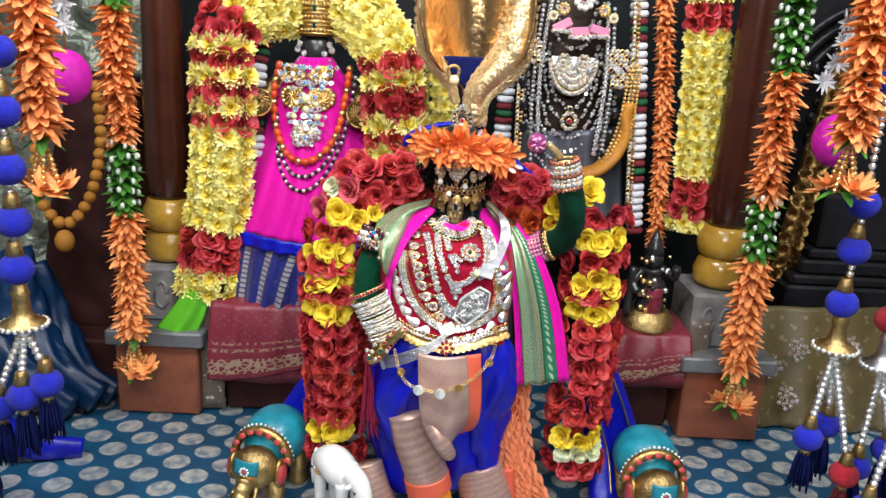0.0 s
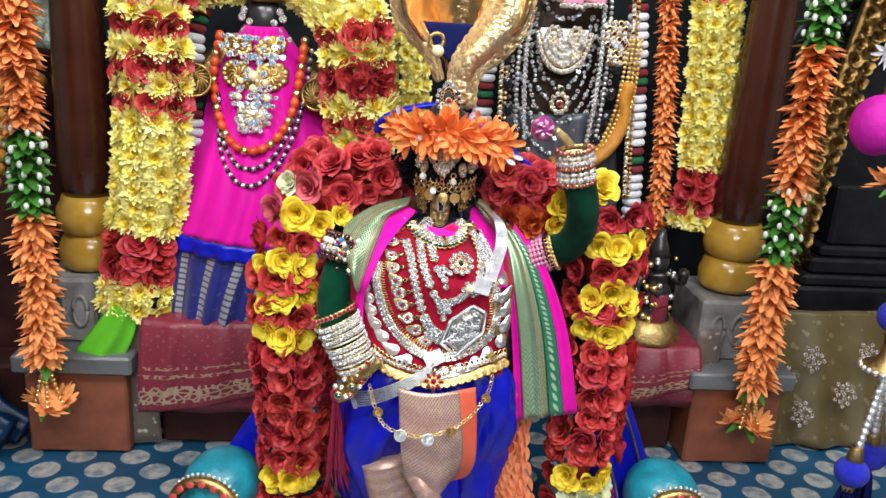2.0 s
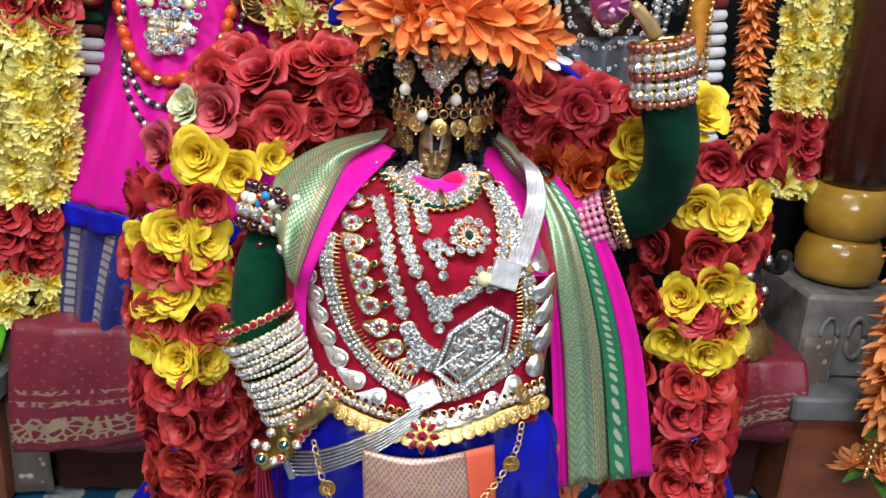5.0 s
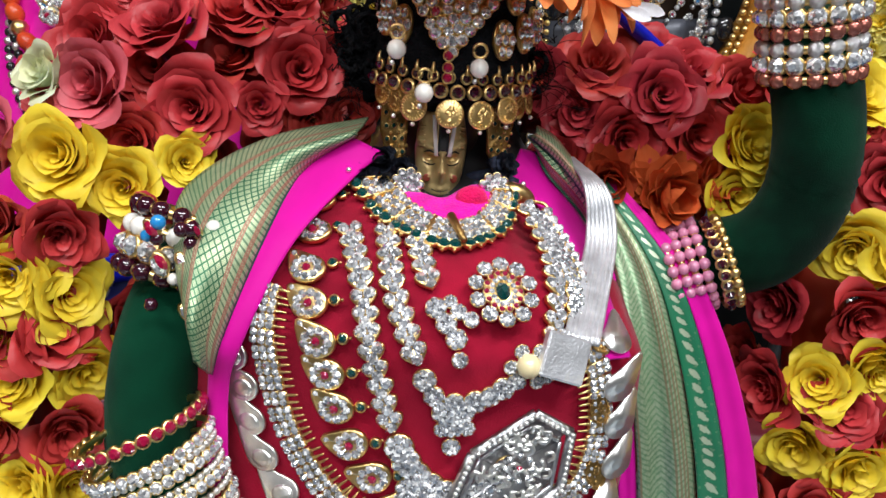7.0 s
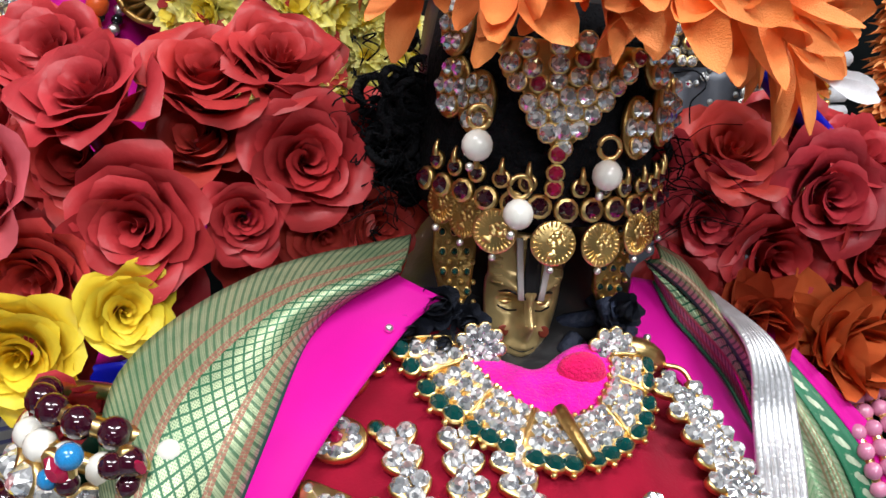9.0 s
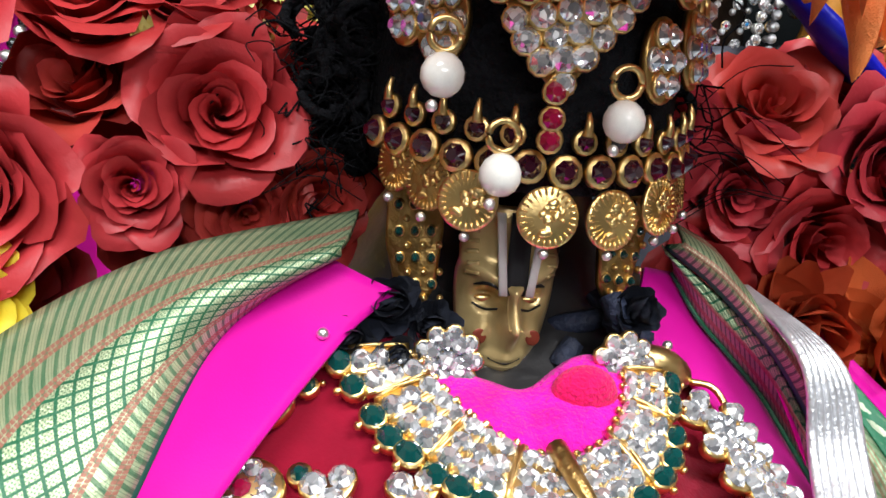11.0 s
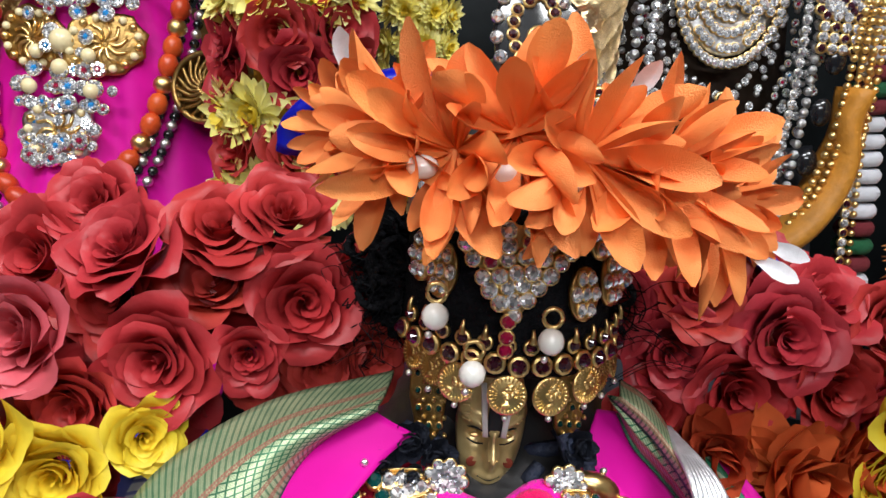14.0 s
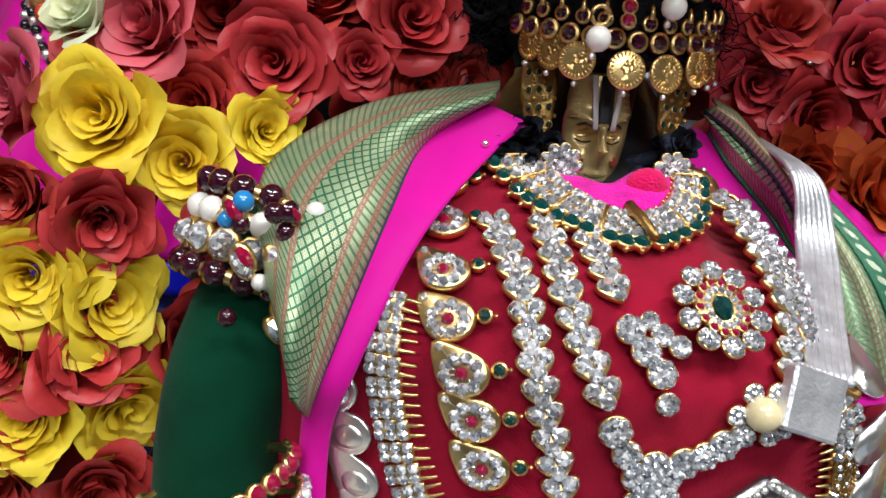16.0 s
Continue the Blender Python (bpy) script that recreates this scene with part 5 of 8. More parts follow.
SET_K = Geo().add(plate(disc(1.25, 12), 0.35), 0).add(gem(0.9), 1, False, T(0, 0, 0.3)).weld().mesh("set_garnet", GOLD, STONE_K)
SET_R = Geo().add(plate(disc(1.2, 12), 0.35), 0).add(gem(0.95), 1, False, T(0, 0, 0.3)).weld().mesh("set_ruby", GOLD, STONE_R)
SET_G = Geo().add(plate(disc(1.2, 12), 0.35), 0).add(gem(0.95), 1, False, T(0, 0, 0.3)).weld().mesh("set_emerald", GOLD, STONE_G)


def on_line(path, step, me, parent, name, lift=0.004, turn=0.0, s=1.0):
    """Links along a line on the breast, turned to follow it."""
    q = spline([(x, 0, z) for x, z in path], 300)
    acc = step
    for a, b in zip(q, q[1:]):
        acc += (Vector(cp(b.x, b.z, 0)) - Vector(cp(a.x, a.z, 0))).length
        if acc >= step:
            acc = 0.0
            d = b - a
            piece(name, me, parent, on_chest(b.x, b.z, lift + rnd.uniform(0, 0.001), math.atan2(d.z, d.x) + turn + rnd.uniform(-0.12, 0.12), s))


def necklace(label, *at):
    return thing("necklace", label, "necklace", at or (0.05, 1.25, 0.45), "necklaces on the middle figure")


H = math.pi / 2
n1 = necklace("long gold necklace of white stone hearts")
on_line([(-0.010, 0.523), (-0.003, 0.506), (0.001, 0.486), (0.008, 0.462), (0.015, 0.440)], 0.0088, HEART, n1, "heart_link", 0.004, H, 1.12)
on_line([(0.019, 0.430), (0.027, 0.417), (0.043, 0.407), (0.060, 0.410), (0.078, 0.425)], 0.0085, SFLOWER, n1, "stone_flower", 0.004)
on_line([(0.024, 0.408), (0.043, 0.398), (0.062, 0.400)], 0.0085, SFLOWER, n1, "stone_flower", 0.005, 0, 0.8)
on_line([(0.085, 0.535), (0.093, 0.520), (0.094, 0.505), (0.092, 0.487), (0.088, 0.465)], 0.0088, HEART, n1, "heart_link", 0.004, H, 1.12)
on_line([(0.091, 0.531), (0.101, 0.516), (0.105, 0.500), (0.103, 0.482), (0.098, 0.466)], 0.0080, SFLOWER, n1, "stone_flower", 0.005, H, 0.85)
on_line([(0.097, 0.533), (0.109, 0.514), (0.113, 0.497)], 0.0060, SET_W, n1, "set_stone", 0.005, 0, 0.0028)
n2 = necklace("gold necklace of white stone hearts with a stone cluster")
on_line([(0.009, 0.524), (0.012, 0.507), (0.018, 0.491), (0.025, 0.476)], 0.0088, HEART, n2, "heart_link", 0.004, H, 1.12)
for x, z, s in ((0.029, 0.466, 1.0), (0.034, 0.458, 0.9), (0.039, 0.450, 1.0), (0.044, 0.443, 1.0), (0.049, 0.450, 0.9), (0.044, 0.455, 0.9), (0.054, 0.456, 1.0), (0.061, 0.459, 0.9), (0.067, 0.463, 1.0), (0.073, 0.467, 0.8), (0.044, 0.432, 0.8), (0.039, 0.441, 0.7), (0.051, 0.442, 0.7)):
    piece("stone_flower", SFLOWER, n2, on_chest(x, z, 0.005, s * 9, s * 0.78))
n3 = necklace("short gold necklace of white stone hearts with a pendant")
on_line([(0.023, 0.525), (0.027, 0.515), (0.031, 0.505)], 0.0085, HEART, n3, "heart_link", 0.004, H, 1.1)
for x, z, s in ((0.033, 0.498, 0.9), (0.038, 0.492, 0.9), (0.043, 0.486, 0.9), (0.044, 0.497, 0.7), (0.050, 0.494, 0.7), (0.045, 0.477, 0.7), (0.040, 0.501, 0.6)):
    piece("stone_flower", SFLOWER, n3, on_chest(x, z, 0.0055, s * 7, s * 0.78))
n4 = necklace("gold necklace of paisley links with green drops")
for x, z in ((-0.028, 0.533), (-0.029, 0.521), (-0.030, 0.508), (-0.028, 0.494), (-0.023, 0.479), (-0.018, 0.463), (-0.013, 0.446), (-0.005, 0.428), (0.007, 0.412), (0.022, 0.398)):
    piece("mango_link", MANGO, n4, on_chest(x, z, 0.005, rnd.uniform(-0.15, 0.15) + (0.5 if z < 0.43 else 0.1), 1.12))
    piece("green_drop", GDROP, n4, on_chest(x + 0.0125, z + 0.003, 0.004, rnd.uniform(-0.3, 0.3) + 0.3, 0.9))
n5 = necklace("broad oval necklace of white stone bars with gold spikes")
LP = [(-0.049, 0.497), (-0.050, 0.478), (-0.046, 0.458), (-0.039, 0.436), (-0.029, 0.417), (-0.016, 0.401), (0.002, 0.388), (0.027, 0.378)]
RP = [(0.035, 0.377), (0.062, 0.381), (0.090, 0.391), (0.112, 0.406), (0.120, 0.432), (0.118, 0.46), (0.112, 0.485)]
on_line(LP, 0.0078, SEG, n5, "stone_bar", 0.0055, H)
on_line(RP, 0.0078, SEG, n5, "stone_bar", 0.0055, H)
for x, z, a in ((-0.066, 0.462, 0.2), (-0.060, 0.447, 0.1), (-0.056, 0.430, 0.0), (-0.049, 0.412, 0), (-0.038, 0.396, 0.3), (-0.023, 0.382, 0.5), (-0.005, 0.372, 0.6), (0.047, 0.360, 1.2), (0.069, 0.364, 1.2), (0.091, 0.372, 1.4), (0.109, 0.383, 1.6)):
    piece("silver_leaf", SLEAF, n5, on_chest(x, z, 0.006, a + rnd.uniform(-0.2, 0.2), 1.0))
for x, z in ((0.128, 0.481), (0.130, 0.459), (0.133, 0.438), (0.134, 0.415), (0.129, 0.394)):
    piece("silver_leaf", SLEAF, n5, on_chest(x, z, 0.011, 0.3 + rnd.uniform(-0.2, 0.2), 1.0) @ Matrix.Rotation(math.pi, 4, "Y"))
for x, z in ((0.115, 0.483), (0.120, 0.447), (0.122, 0.411), (0.118, 0.375)):
    piece("coin", COIN_W, n5, on_chest(x, z, 0.009, 0.4, (0.75, 1.25, 1)))
choker = necklace("collar of white stone bars edged with dark green stones")
C_IN = spline([(x, 0, z) for x, z in ((0.0105, 0.5435), (0.0195, 0.5375), (0.0286, 0.5330), (0.0410, 0.5300), (0.0530, 0.5310), (0.0613, 0.5355), (0.0655, 0.5410))], 61)
C_OUT = spline([(x, 0, z) for x, z in ((-0.0115, 0.5400), (0.0010, 0.5295), (0.0165, 0.5235), (0.0370, 0.5195), (0.0570, 0.5215), (0.0740, 0.5280), (0.0815, 0.5395))], 61)
for k in range(19):
    q = round(k * 60 / 18)
    a, b = C_IN[q], C_OUT[q]
    pa, pb = Vector(cp(a.x, a.z, 0.0065)), Vector(cp(b.x, b.z, 0.0065))
    nn = on_chest((a.x + b.x) / 2, (a.z + b.z) / 2).col[2].to_3d()
    up = pa - pb
    piece("choker_bar", CHOK, choker, face_to(pb.lerp(pa, 0.56), nn + Vector((rnd.uniform(-0.08, 0.08), 0, rnd.uniform(-0.06, 0.06))), 0.0, (1.0, up.length / 0.0255, 1.0), tuple(up)))
part("spacer", G(tube([cp(0.0425, 0.5315, 0.010), cp(0.0455, 0.5275, 0.0135), cp(0.0490, 0.5225, 0.0125)], lambda t: 0.0026 - 0.0010 * t, 10, 10)), GOLD_DK, choker)
shell = piece("shell_bead", G(ball(0.0072, 14, 10, 1.5, 0.8, 0.8)).mesh("shell_bead", GOLD), choker, face_to((0.0820, 1.326, 0.5400), (0.3, -1, 0.4), -0.45))
part("hook", G(tube([(0.0905, 1.325, 0.5365), (0.0965, 1.322, 0.5360), (0.0995, 1.318, 0.5310), (0.0970, 1.316, 0.5275)], 0.0010, 6, 14)), GOLD, choker)
pend = thing("pendant", "round gold pendant with a green drop stone and red stones", "pendant", cp(0.066, 0.506))
part("base", G(plate(disc(0.010, 24), 0.0012)).weld(), GOLD, pend).matrix_basis = on_chest(0.066, 0.506, 0.007)
for j in range(14):
    a = 2 * math.pi * j / 14
    piece("set_ruby", SET_R, pend, on_chest(0.066, 0.506, 0.008) @ T(0.0083 * math.cos(a), 0.0098 * math.sin(a)) @ Matrix.Scale(0.0015, 4))
    piece("set_stone", SET_W, pend, on_chest(0.066, 0.506, 0.0082) @ T(0.0056 * math.cos(a), 0.0071 * math.sin(a)) @ Matrix.Scale(0.0013, 4))
for j in range(10):
    a = 2 * math.pi * (j + 0.5) / 10
    piece("stone_flower", SFLOWER, pend, on_chest(0.066, 0.506, 0.0065) @ T(0.0135 * math.cos(a), 0.0150 * math.sin(a)) @ Matrix.Scale(0.55, 4))
piece("green_stone", GEMS["g"], pend, on_chest(0.066, 0.506, 0.009, 0, (0.0036, 0.0050, 0.004)), "dark green drop stone")
piece("cream_pearl", BEAD["cream"], pend, on_chest(0.079, 0.474, 0.009, 0, 0.0062), "large cream pearl")
for a in range(6):
    piece("stone_flower", SFLOWER, pend, on_chest(0.079, 0.474, 0.006) @ T(0.009 * math.cos(a * 1.047), 0.009 * math.sin(a * 1.047)) @ Matrix.Scale(0.5, 4))

# sash with a hexagonal amulet
sash = thing("braided_strap", "braided silver shoulder strap with a hexagonal openwork amulet", "strap", cp(0.07, 0.42))
for i in range(7):
    o = i / 6
    SL = [(0.1135, 1.345, 0.5590), (0.1165, 1.314, 0.5485), (0.1180, 1.303, 0.5235), (0.1050, 1.267, 0.5030), (0.0950, 1.240, 0.4895)]
    SR = [(0.1150, 1.345, 0.5590), (0.1285, 1.316, 0.5470), (0.1325, 1.303, 0.5240), (0.1200, 1.267, 0.5000), (0.1098, 1.240, 0.4870)]
    part("strand", G(tube([tuple(Vector(p).lerp(Vector(q), o)) for p, q in zip(SL, SR)], 0.00165, 8, 34, 0.8)), STRAP, sash)
    w = (i - 3) * 0.0030
    part("strand", G(tube([(0.030 + 0.2 * w, 1.206, 0.372 + w), (-0.005, 1.196, 0.352 + w), (-0.045, 1.200, 0.332 + 1.1 * w), (-0.074, 1.214, 0.321 + 1.2 * w)], 0.0018, 6, 26, 0.6)), SILVER_DK, sash, "oxidised silver cord")
part("clasp", Geo().add(box(-0.0115, -0.011, -0.003, 0.0115, 0.011, 0.003, 0.001), 0, False), STRAP, sash, "flat silver clasp").matrix_basis = on_chest(0.097, 0.477, 0.012, -0.32)
part("clasp", Geo().add(box(-0.0135, -0.010, -0.003, 0.0135, 0.010, 0.003, 0.001), 0, False), SILVER_DK, sash, "oxidised silver clasp").matrix_basis = on_chest(0.034, 0.374, 0.014, 0.52)
part("clasp", Geo().add(box(-0.003, -0.0125, -0.003, 0.003, 0.0125, 0.003, 0.001), 0, False), SILVER_DK, sash, "oxidised silver clasp").matrix_basis = face_to((-0.074, 1.212, 0.321), (-0.2, -1, 0.1), 0.4)
HEX = [(0.082, 0.455), (0.100, 0.446), (0.097, 0.418), (0.061, 0.386), (0.041, 0.402), (0.053, 0.434)]
hc = Vector((sum(p[0] for p in HEX) / 6, 0, sum(p[1] for p in HEX) / 6))
plane = lambda x, z: Vector((x, 1.226 + 0.12 * (z - 0.42), z))
amu = Geo()
back = [plane(hc.x + (x - hc.x) * 0.9, hc.z + (z - hc.z) * 0.9) + Vector((0, 0.006, 0)) for x, z in HEX]
amu.add(([tuple(p) for p in back], [(5, 4, 3, 2, 1, 0)]), 0, False)
for sc, r in ((1.0, 0.0026), (0.80, 0.0012)):
    ring = [tuple(plane(hc.x + (x - hc.x) * sc, hc.z + (z - hc.z) * sc)) for x, z in HEX]
    for a, b in zip(ring, ring[1:] + ring[:1]):
        amu.add(tube([a, tuple((Vector(a) + Vector(b)) / 2), b], r, 6, 6), 0)
part("amulet", amu.weld(tuple(plane(hc.x, hc.z) + Vector((0, 0.004, 0)))), SILVER_DK, sash, "oxidised silver openwork amulet")
rh = random.Random(5)
ring = [plane(x, z) for x, z in HEX]
for a, b in zip(ring, ring[1:] + ring[:1]):
    n = int((b - a).length / 0.0028)
    for k in range(n):
        piece("bead", BEAD["silver"], sash, T(*(a.lerp(b, k / n) + Vector((0, -0.0026, 0)))) @ Matrix.Scale(0.0013, 4))
for k in range(46):
    a, d = rh.uniform(0, 6.28), math.sqrt(rh.random()) * 0.021
    p = plane(hc.x + d * math.cos(a) * 0.8 + d * math.sin(a) * 0.35, hc.z + d * math.sin(a) * 1.15)
    piece("filigree", G(tube([(0, 0, 0), (0.003, 0.002, 0.001), (0.002, 0.005, 0.0005), (-0.001, 0.004, 0)], 0.0010, 5, 8)).mesh("filigree", SILVER) if k == 0 else bpy.data.meshes["filigree"], sash, face_to(p, (0, -1, 0), rh.uniform(0, 6.28), rh.uniform(0.7, 1.3)))
for k in range(9):
    a = 2 * math.pi * k / 8
    r0 = 0.0 if k == 8 else 0.0065
    piece("set_stone", GEMS["r"] if k == 8 else GEMS["w"], sash, face_to(plane(0.076 + r0 * math.cos(a), 0.428 + r0 * math.sin(a)) + Vector((0, -0.001, 0)), (0, -1, 0), 0, 0.0017))

# belt with coins
belt = thing("waist_belt", "gold belt hung with coins and a red stone star", "belt", cp(0.04, 0.35))
BP = [(-0.050, 0.366), (-0.030, 0.357), (0.005, 0.350), (0.04, 0.348), (0.073, 0.354), (0.108, 0.362), (0.136, 0.369)]
part("band", G(loft([cp(x, z + 0.008, 0.002) for x, z in BP], [cp(x, z - 0.002, 0.004) for x, z in BP], 40, 4)), GOLD_DK, belt)
on_line([(x, z - 0.002) for x, z in BP], 0.0098, COIN, belt, "coin", 0.007, 0.3, 0.80)
on_line([(x, z + 0.010) for x, z in BP], 0.0060, SET_W, belt, "set_stone", 0.006, 0, 0.0026)
on_line([(x, z + 0.016) for x, z in BP], 0.0070, SET_K, belt, "set_garnet", 0.005, 0, 0.0026)
star = on_chest(0.034, 0.347, 0.014)
for j in range(8):
    a = 2 * math.pi * j / 8
    piece("set_ruby", SET_R, belt, star @ T(0.0095 * math.cos(a), 0.0095 * math.sin(a)) @ Matrix.Rotation(a, 4, "Z") @ Matrix.Diagonal((0.0042, 0.0024, 0.003, 1)))
piece("set_ruby", SET_R, belt, star @ Matrix.Scale(0.004, 4))
part("star_plate", G(plate([((0.015 if j % 2 == 0 else 0.008) * math.cos(math.pi * j / 8), (0.015 if j % 2 == 0 else 0.008) * math.sin(math.pi * j / 8)) for j in range(16)], 0.001)), GOLD, belt).matrix_basis = on_chest(0.034, 0.347, 0.0125)
wc = thing("waist_chain", "looped gold chain with embossed silver coins", "chain", cp(0.02, 0.30))
CH = [(-0.052, 1.20, 0.348), (-0.045, 1.190, 0.325), (-0.030, 1.170, 0.306), (0.0, 1.158, 0.300), (0.026, 1.152, 0.302), (0.060, 1.158, 0.312), (0.088, 1.178, 0.325), (0.108, 1.20, 0.345), (0.114, 1.215, 0.360)]
LINK = G(tube([(0.0030 * math.cos(a * 0.7854), 0.0021 * math.sin(a * 0.7854), 0) for a in range(9)], 0.0007, 5, 12)).mesh("chain_link", GOLD)
for k, (p, d) in enumerate(even(CH, 0.0048)):
    piece("chain_link", LINK, wc, face_to(p, (0.2 if k % 2 else -0.5, -1, 0.5 * (k % 2)), math.atan2(d.z, d.x)))
for x, y, z, m in ((0.025, 1.146, 0.300, COIN_S), (-0.010, 1.154, 0.301, COIN_S), (0.104, 1.192, 0.338, COIN_W), (-0.040, 1.184, 0.318, COIN_W), (0.055, 1.152, 0.309, COIN_W)):
    piece("coin", m, wc, face_to((x, y, z), (0, -1, 0.15), 0.3, 1.0 if m is COIN_S else 0.9))

# ---------------------------------------------------------------- head: tiara, coins, hair, flowers
def on_head(phi, z, lift=0.0, spin=0.0, s=1.0, r=0.045):
    n = Vector((math.sin(phi), -math.cos(phi), 0.12))
    return face_to(Vector((0.042 + r * math.sin(phi), 1.36 - r * math.cos(phi), z)) + n.normalized() * lift, n, spin, s)


tiara = thing("tiara", "gold tiara crusted with white stones, garnets and hanging coins", "headdress", (0.042, 1.32, 0.59))
part("cap", G(lathe([(0.043, 0.588), (0.0435, 0.60), (0.043, 0.64), (0.040, 0.66)], 36)), HAIR, tiara, "black cloth cap").matrix_basis = T(0.042, 1.36)
rh = random.Random(11)
for k in range(-6, 7):
    phi = k * 0.185
    piece("set_garnet", SET_K, tiara, on_head(phi, 0.5945 + 0.009 * (phi * 0.55) ** 2 + rh.uniform(-0.0006, 0.0006), 0.003, 0, 0.0034))
    piece("set_garnet", SET_K, tiara, on_head(phi + 0.09, 0.6015 + 0.009 * (phi * 0.55) ** 2, 0.002, 0, 0.0026))
    piece("spike", G(tube([(0, 0, 0), (0, 0.0028, 0.0006), (0, 0.0055, 0)], lambda t: 0.0015 * (1 - 0.6 * t), 6, 7)).mesh("spike", GOLD) if k == -6 else bpy.data.meshes["spike"], tiara, on_head(phi + 0.09, 0.603 + 0.009 * (phi * 0.55) ** 2, 0.003))
# the outer coins on both sides are in the darker gold
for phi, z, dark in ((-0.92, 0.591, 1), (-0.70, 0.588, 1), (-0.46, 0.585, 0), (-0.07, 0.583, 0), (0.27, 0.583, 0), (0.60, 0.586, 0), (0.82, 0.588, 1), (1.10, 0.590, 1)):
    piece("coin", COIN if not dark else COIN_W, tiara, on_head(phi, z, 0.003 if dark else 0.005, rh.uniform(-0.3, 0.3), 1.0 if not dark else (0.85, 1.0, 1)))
    piece("bead", BEAD["silver"], tiara, on_head(phi, z - 0.0090, 0.005, 0, 0.0013))
# gold plate crusted with stones, dipping to a point in the middle, and stone medallions beside it
part("front_plate", G(sheet(lambda u, v: tuple(on_head((-0.10 + (u - 0.5) * (0.10 + 0.86 * min(1, v * 1.2)) * (1 + 0.10 * math.sin(22 * v))), 0.6140 + 0.033 * v, 0.0042).translation), 24, 30, 0.0014)), GOLD, tiara, "gold front plate")
for j in range(7):
    half = 0.020 + 0.070 * j
    n = 2 + j if j < 5 else 6
    for i in range(n):
        phi = -0.10 + (0 if n == 1 else (i / (n - 1) - 0.5) * 2 * min(half, 0.46))
        z = 0.6130 + 0.0054 * j + 0.0018 * math.cos(phi * 9)
        if (i * 5 + j * 3) % 13 == 4:
            piece("set_ruby", SET_R, tiara, on_head(phi, z, 0.0066, 0, 0.0026))
        elif rh.random() > 0.05:
            piece("set_stone", SET_W, tiara, on_head(phi + rh.uniform(-0.01, 0.01), z + rh.uniform(-0.0004, 0.0004), 0.0062 + rh.uniform(0, 0.0012), 0, rh.uniform(0.0026, 0.0029)))
for c, zc, dark in ((-0.92, 0.630, 0), (-0.70, 0.626, 0), (0.50, 0.622, 1), (0.82, 0.626, 1), (-0.92, 0.650, 0), (0.62, 0.645, 1), (1.05, 0.630, 1)):
    piece("medallion", G(plate(disc(0.0078, 20), 0.0010)).mesh("medallion", GOLD_DK) if "medallion" not in bpy.data.meshes else bpy.data.meshes["medallion"], tiara, on_head(c, zc, 0.0022, 0, (0.9, 1.35, 1)), "oval gold medallion")
    for q in range(7):
        a = q * 1.0472
        r0 = 0.0 if q == 6 else 1.0
        piece("set_stone", SET_W if (q + dark) % 4 else SET_S, tiara, on_head(c, zc, 0.0034) @ T(0.0044 * r0 * math.cos(a), 0.0068 * r0 * math.sin(a)) @ Matrix.Diagonal((0.0019, 0.0025, 0.0022, 1)))
for z in (0.612, 0.606, 0.601):
    piece("set_ruby", SET_R, tiara, on_head(-0.12, z, 0.008, 0, 0.0026))
for x, y, z in ((0.009, 1.303, 0.6145), (0.051, 1.303, 0.608), (0.024, 1.303, 0.594)):
    piece("pearl", BEAD["pearl"], tiara, T(x, y, z) @ Matrix.Scale(0.0050, 4), "hanging white pearl")
    piece("bead", BEAD["silver"], tiara, T(x - 0.002, y - 0.001, z - 0.0066) @ Matrix.Scale(0.0014, 4))
    part("ring", G(tube([(x + 0.0035 * math.cos(a * 0.7854), y + 0.001, z + 0.0085 + 0.0035 * math.sin(a * 0.7854)) for a in range(9)], 0.0009, 6, 20)), GOLD, tiara)

for sgn, x, z in ((-1, 0.014, 0.562), (1, 0.068, 0.566)):
    ear = thing("ear_ornament", "openwork gold ear plate set with green stones", "earring", (x, 1.335, 0.545), "ear ornaments")
    m0 = face_to((x + 0.002 * sgn, 1.338, z + 0.004), (sgn * 0.3, -1, 0.1), -0.12 * sgn, (0.72, 0.85, 1))
    part("plate", G(plate([(-0.010, 0.022), (0.010, 0.022), (0.0105, 0.008), (0.007, -0.010), (0.0, -0.021), (-0.008, -0.012), (-0.0115, 0.004)], 0.0012)), GOLD_DK, ear).matrix_basis = m0
    for a in range(4):
        for b in range(3 if a else 2):
            piece("set_emerald", SET_G, ear, m0 @ T(-0.006 + 0.006 * b, 0.016 - 0.0085 * a, 0.0012) @ Matrix.Scale(0.0017, 4))
            piece("bead", BEAD["gold"], ear, m0 @ T(-0.003 + 0.006 * b, 0.0115 - 0.0085 * a, 0.0014) @ Matrix.Scale(0.0013, 4))
    st2 = thing("ear_stud", "round cluster of white stones beside the face", "earring", (0.043 + sgn * 0.023, 1.322, 0.535), "ear studs")
    m0 = face_to((0.043 + sgn * 0.0235, 1.318, 0.544), (sgn * 0.1, -1, 0.15))
    piece("stone_flower", SFLOWER, st2, m0)
    for a in range(9):
        piece("set_stone", SET_W, st2, m0 @ T(0.0068 * math.cos(a * 0.698), 0.0068 * math.sin(a * 0.698), 0.001) @ Matrix.Scale(0.0020, 4))

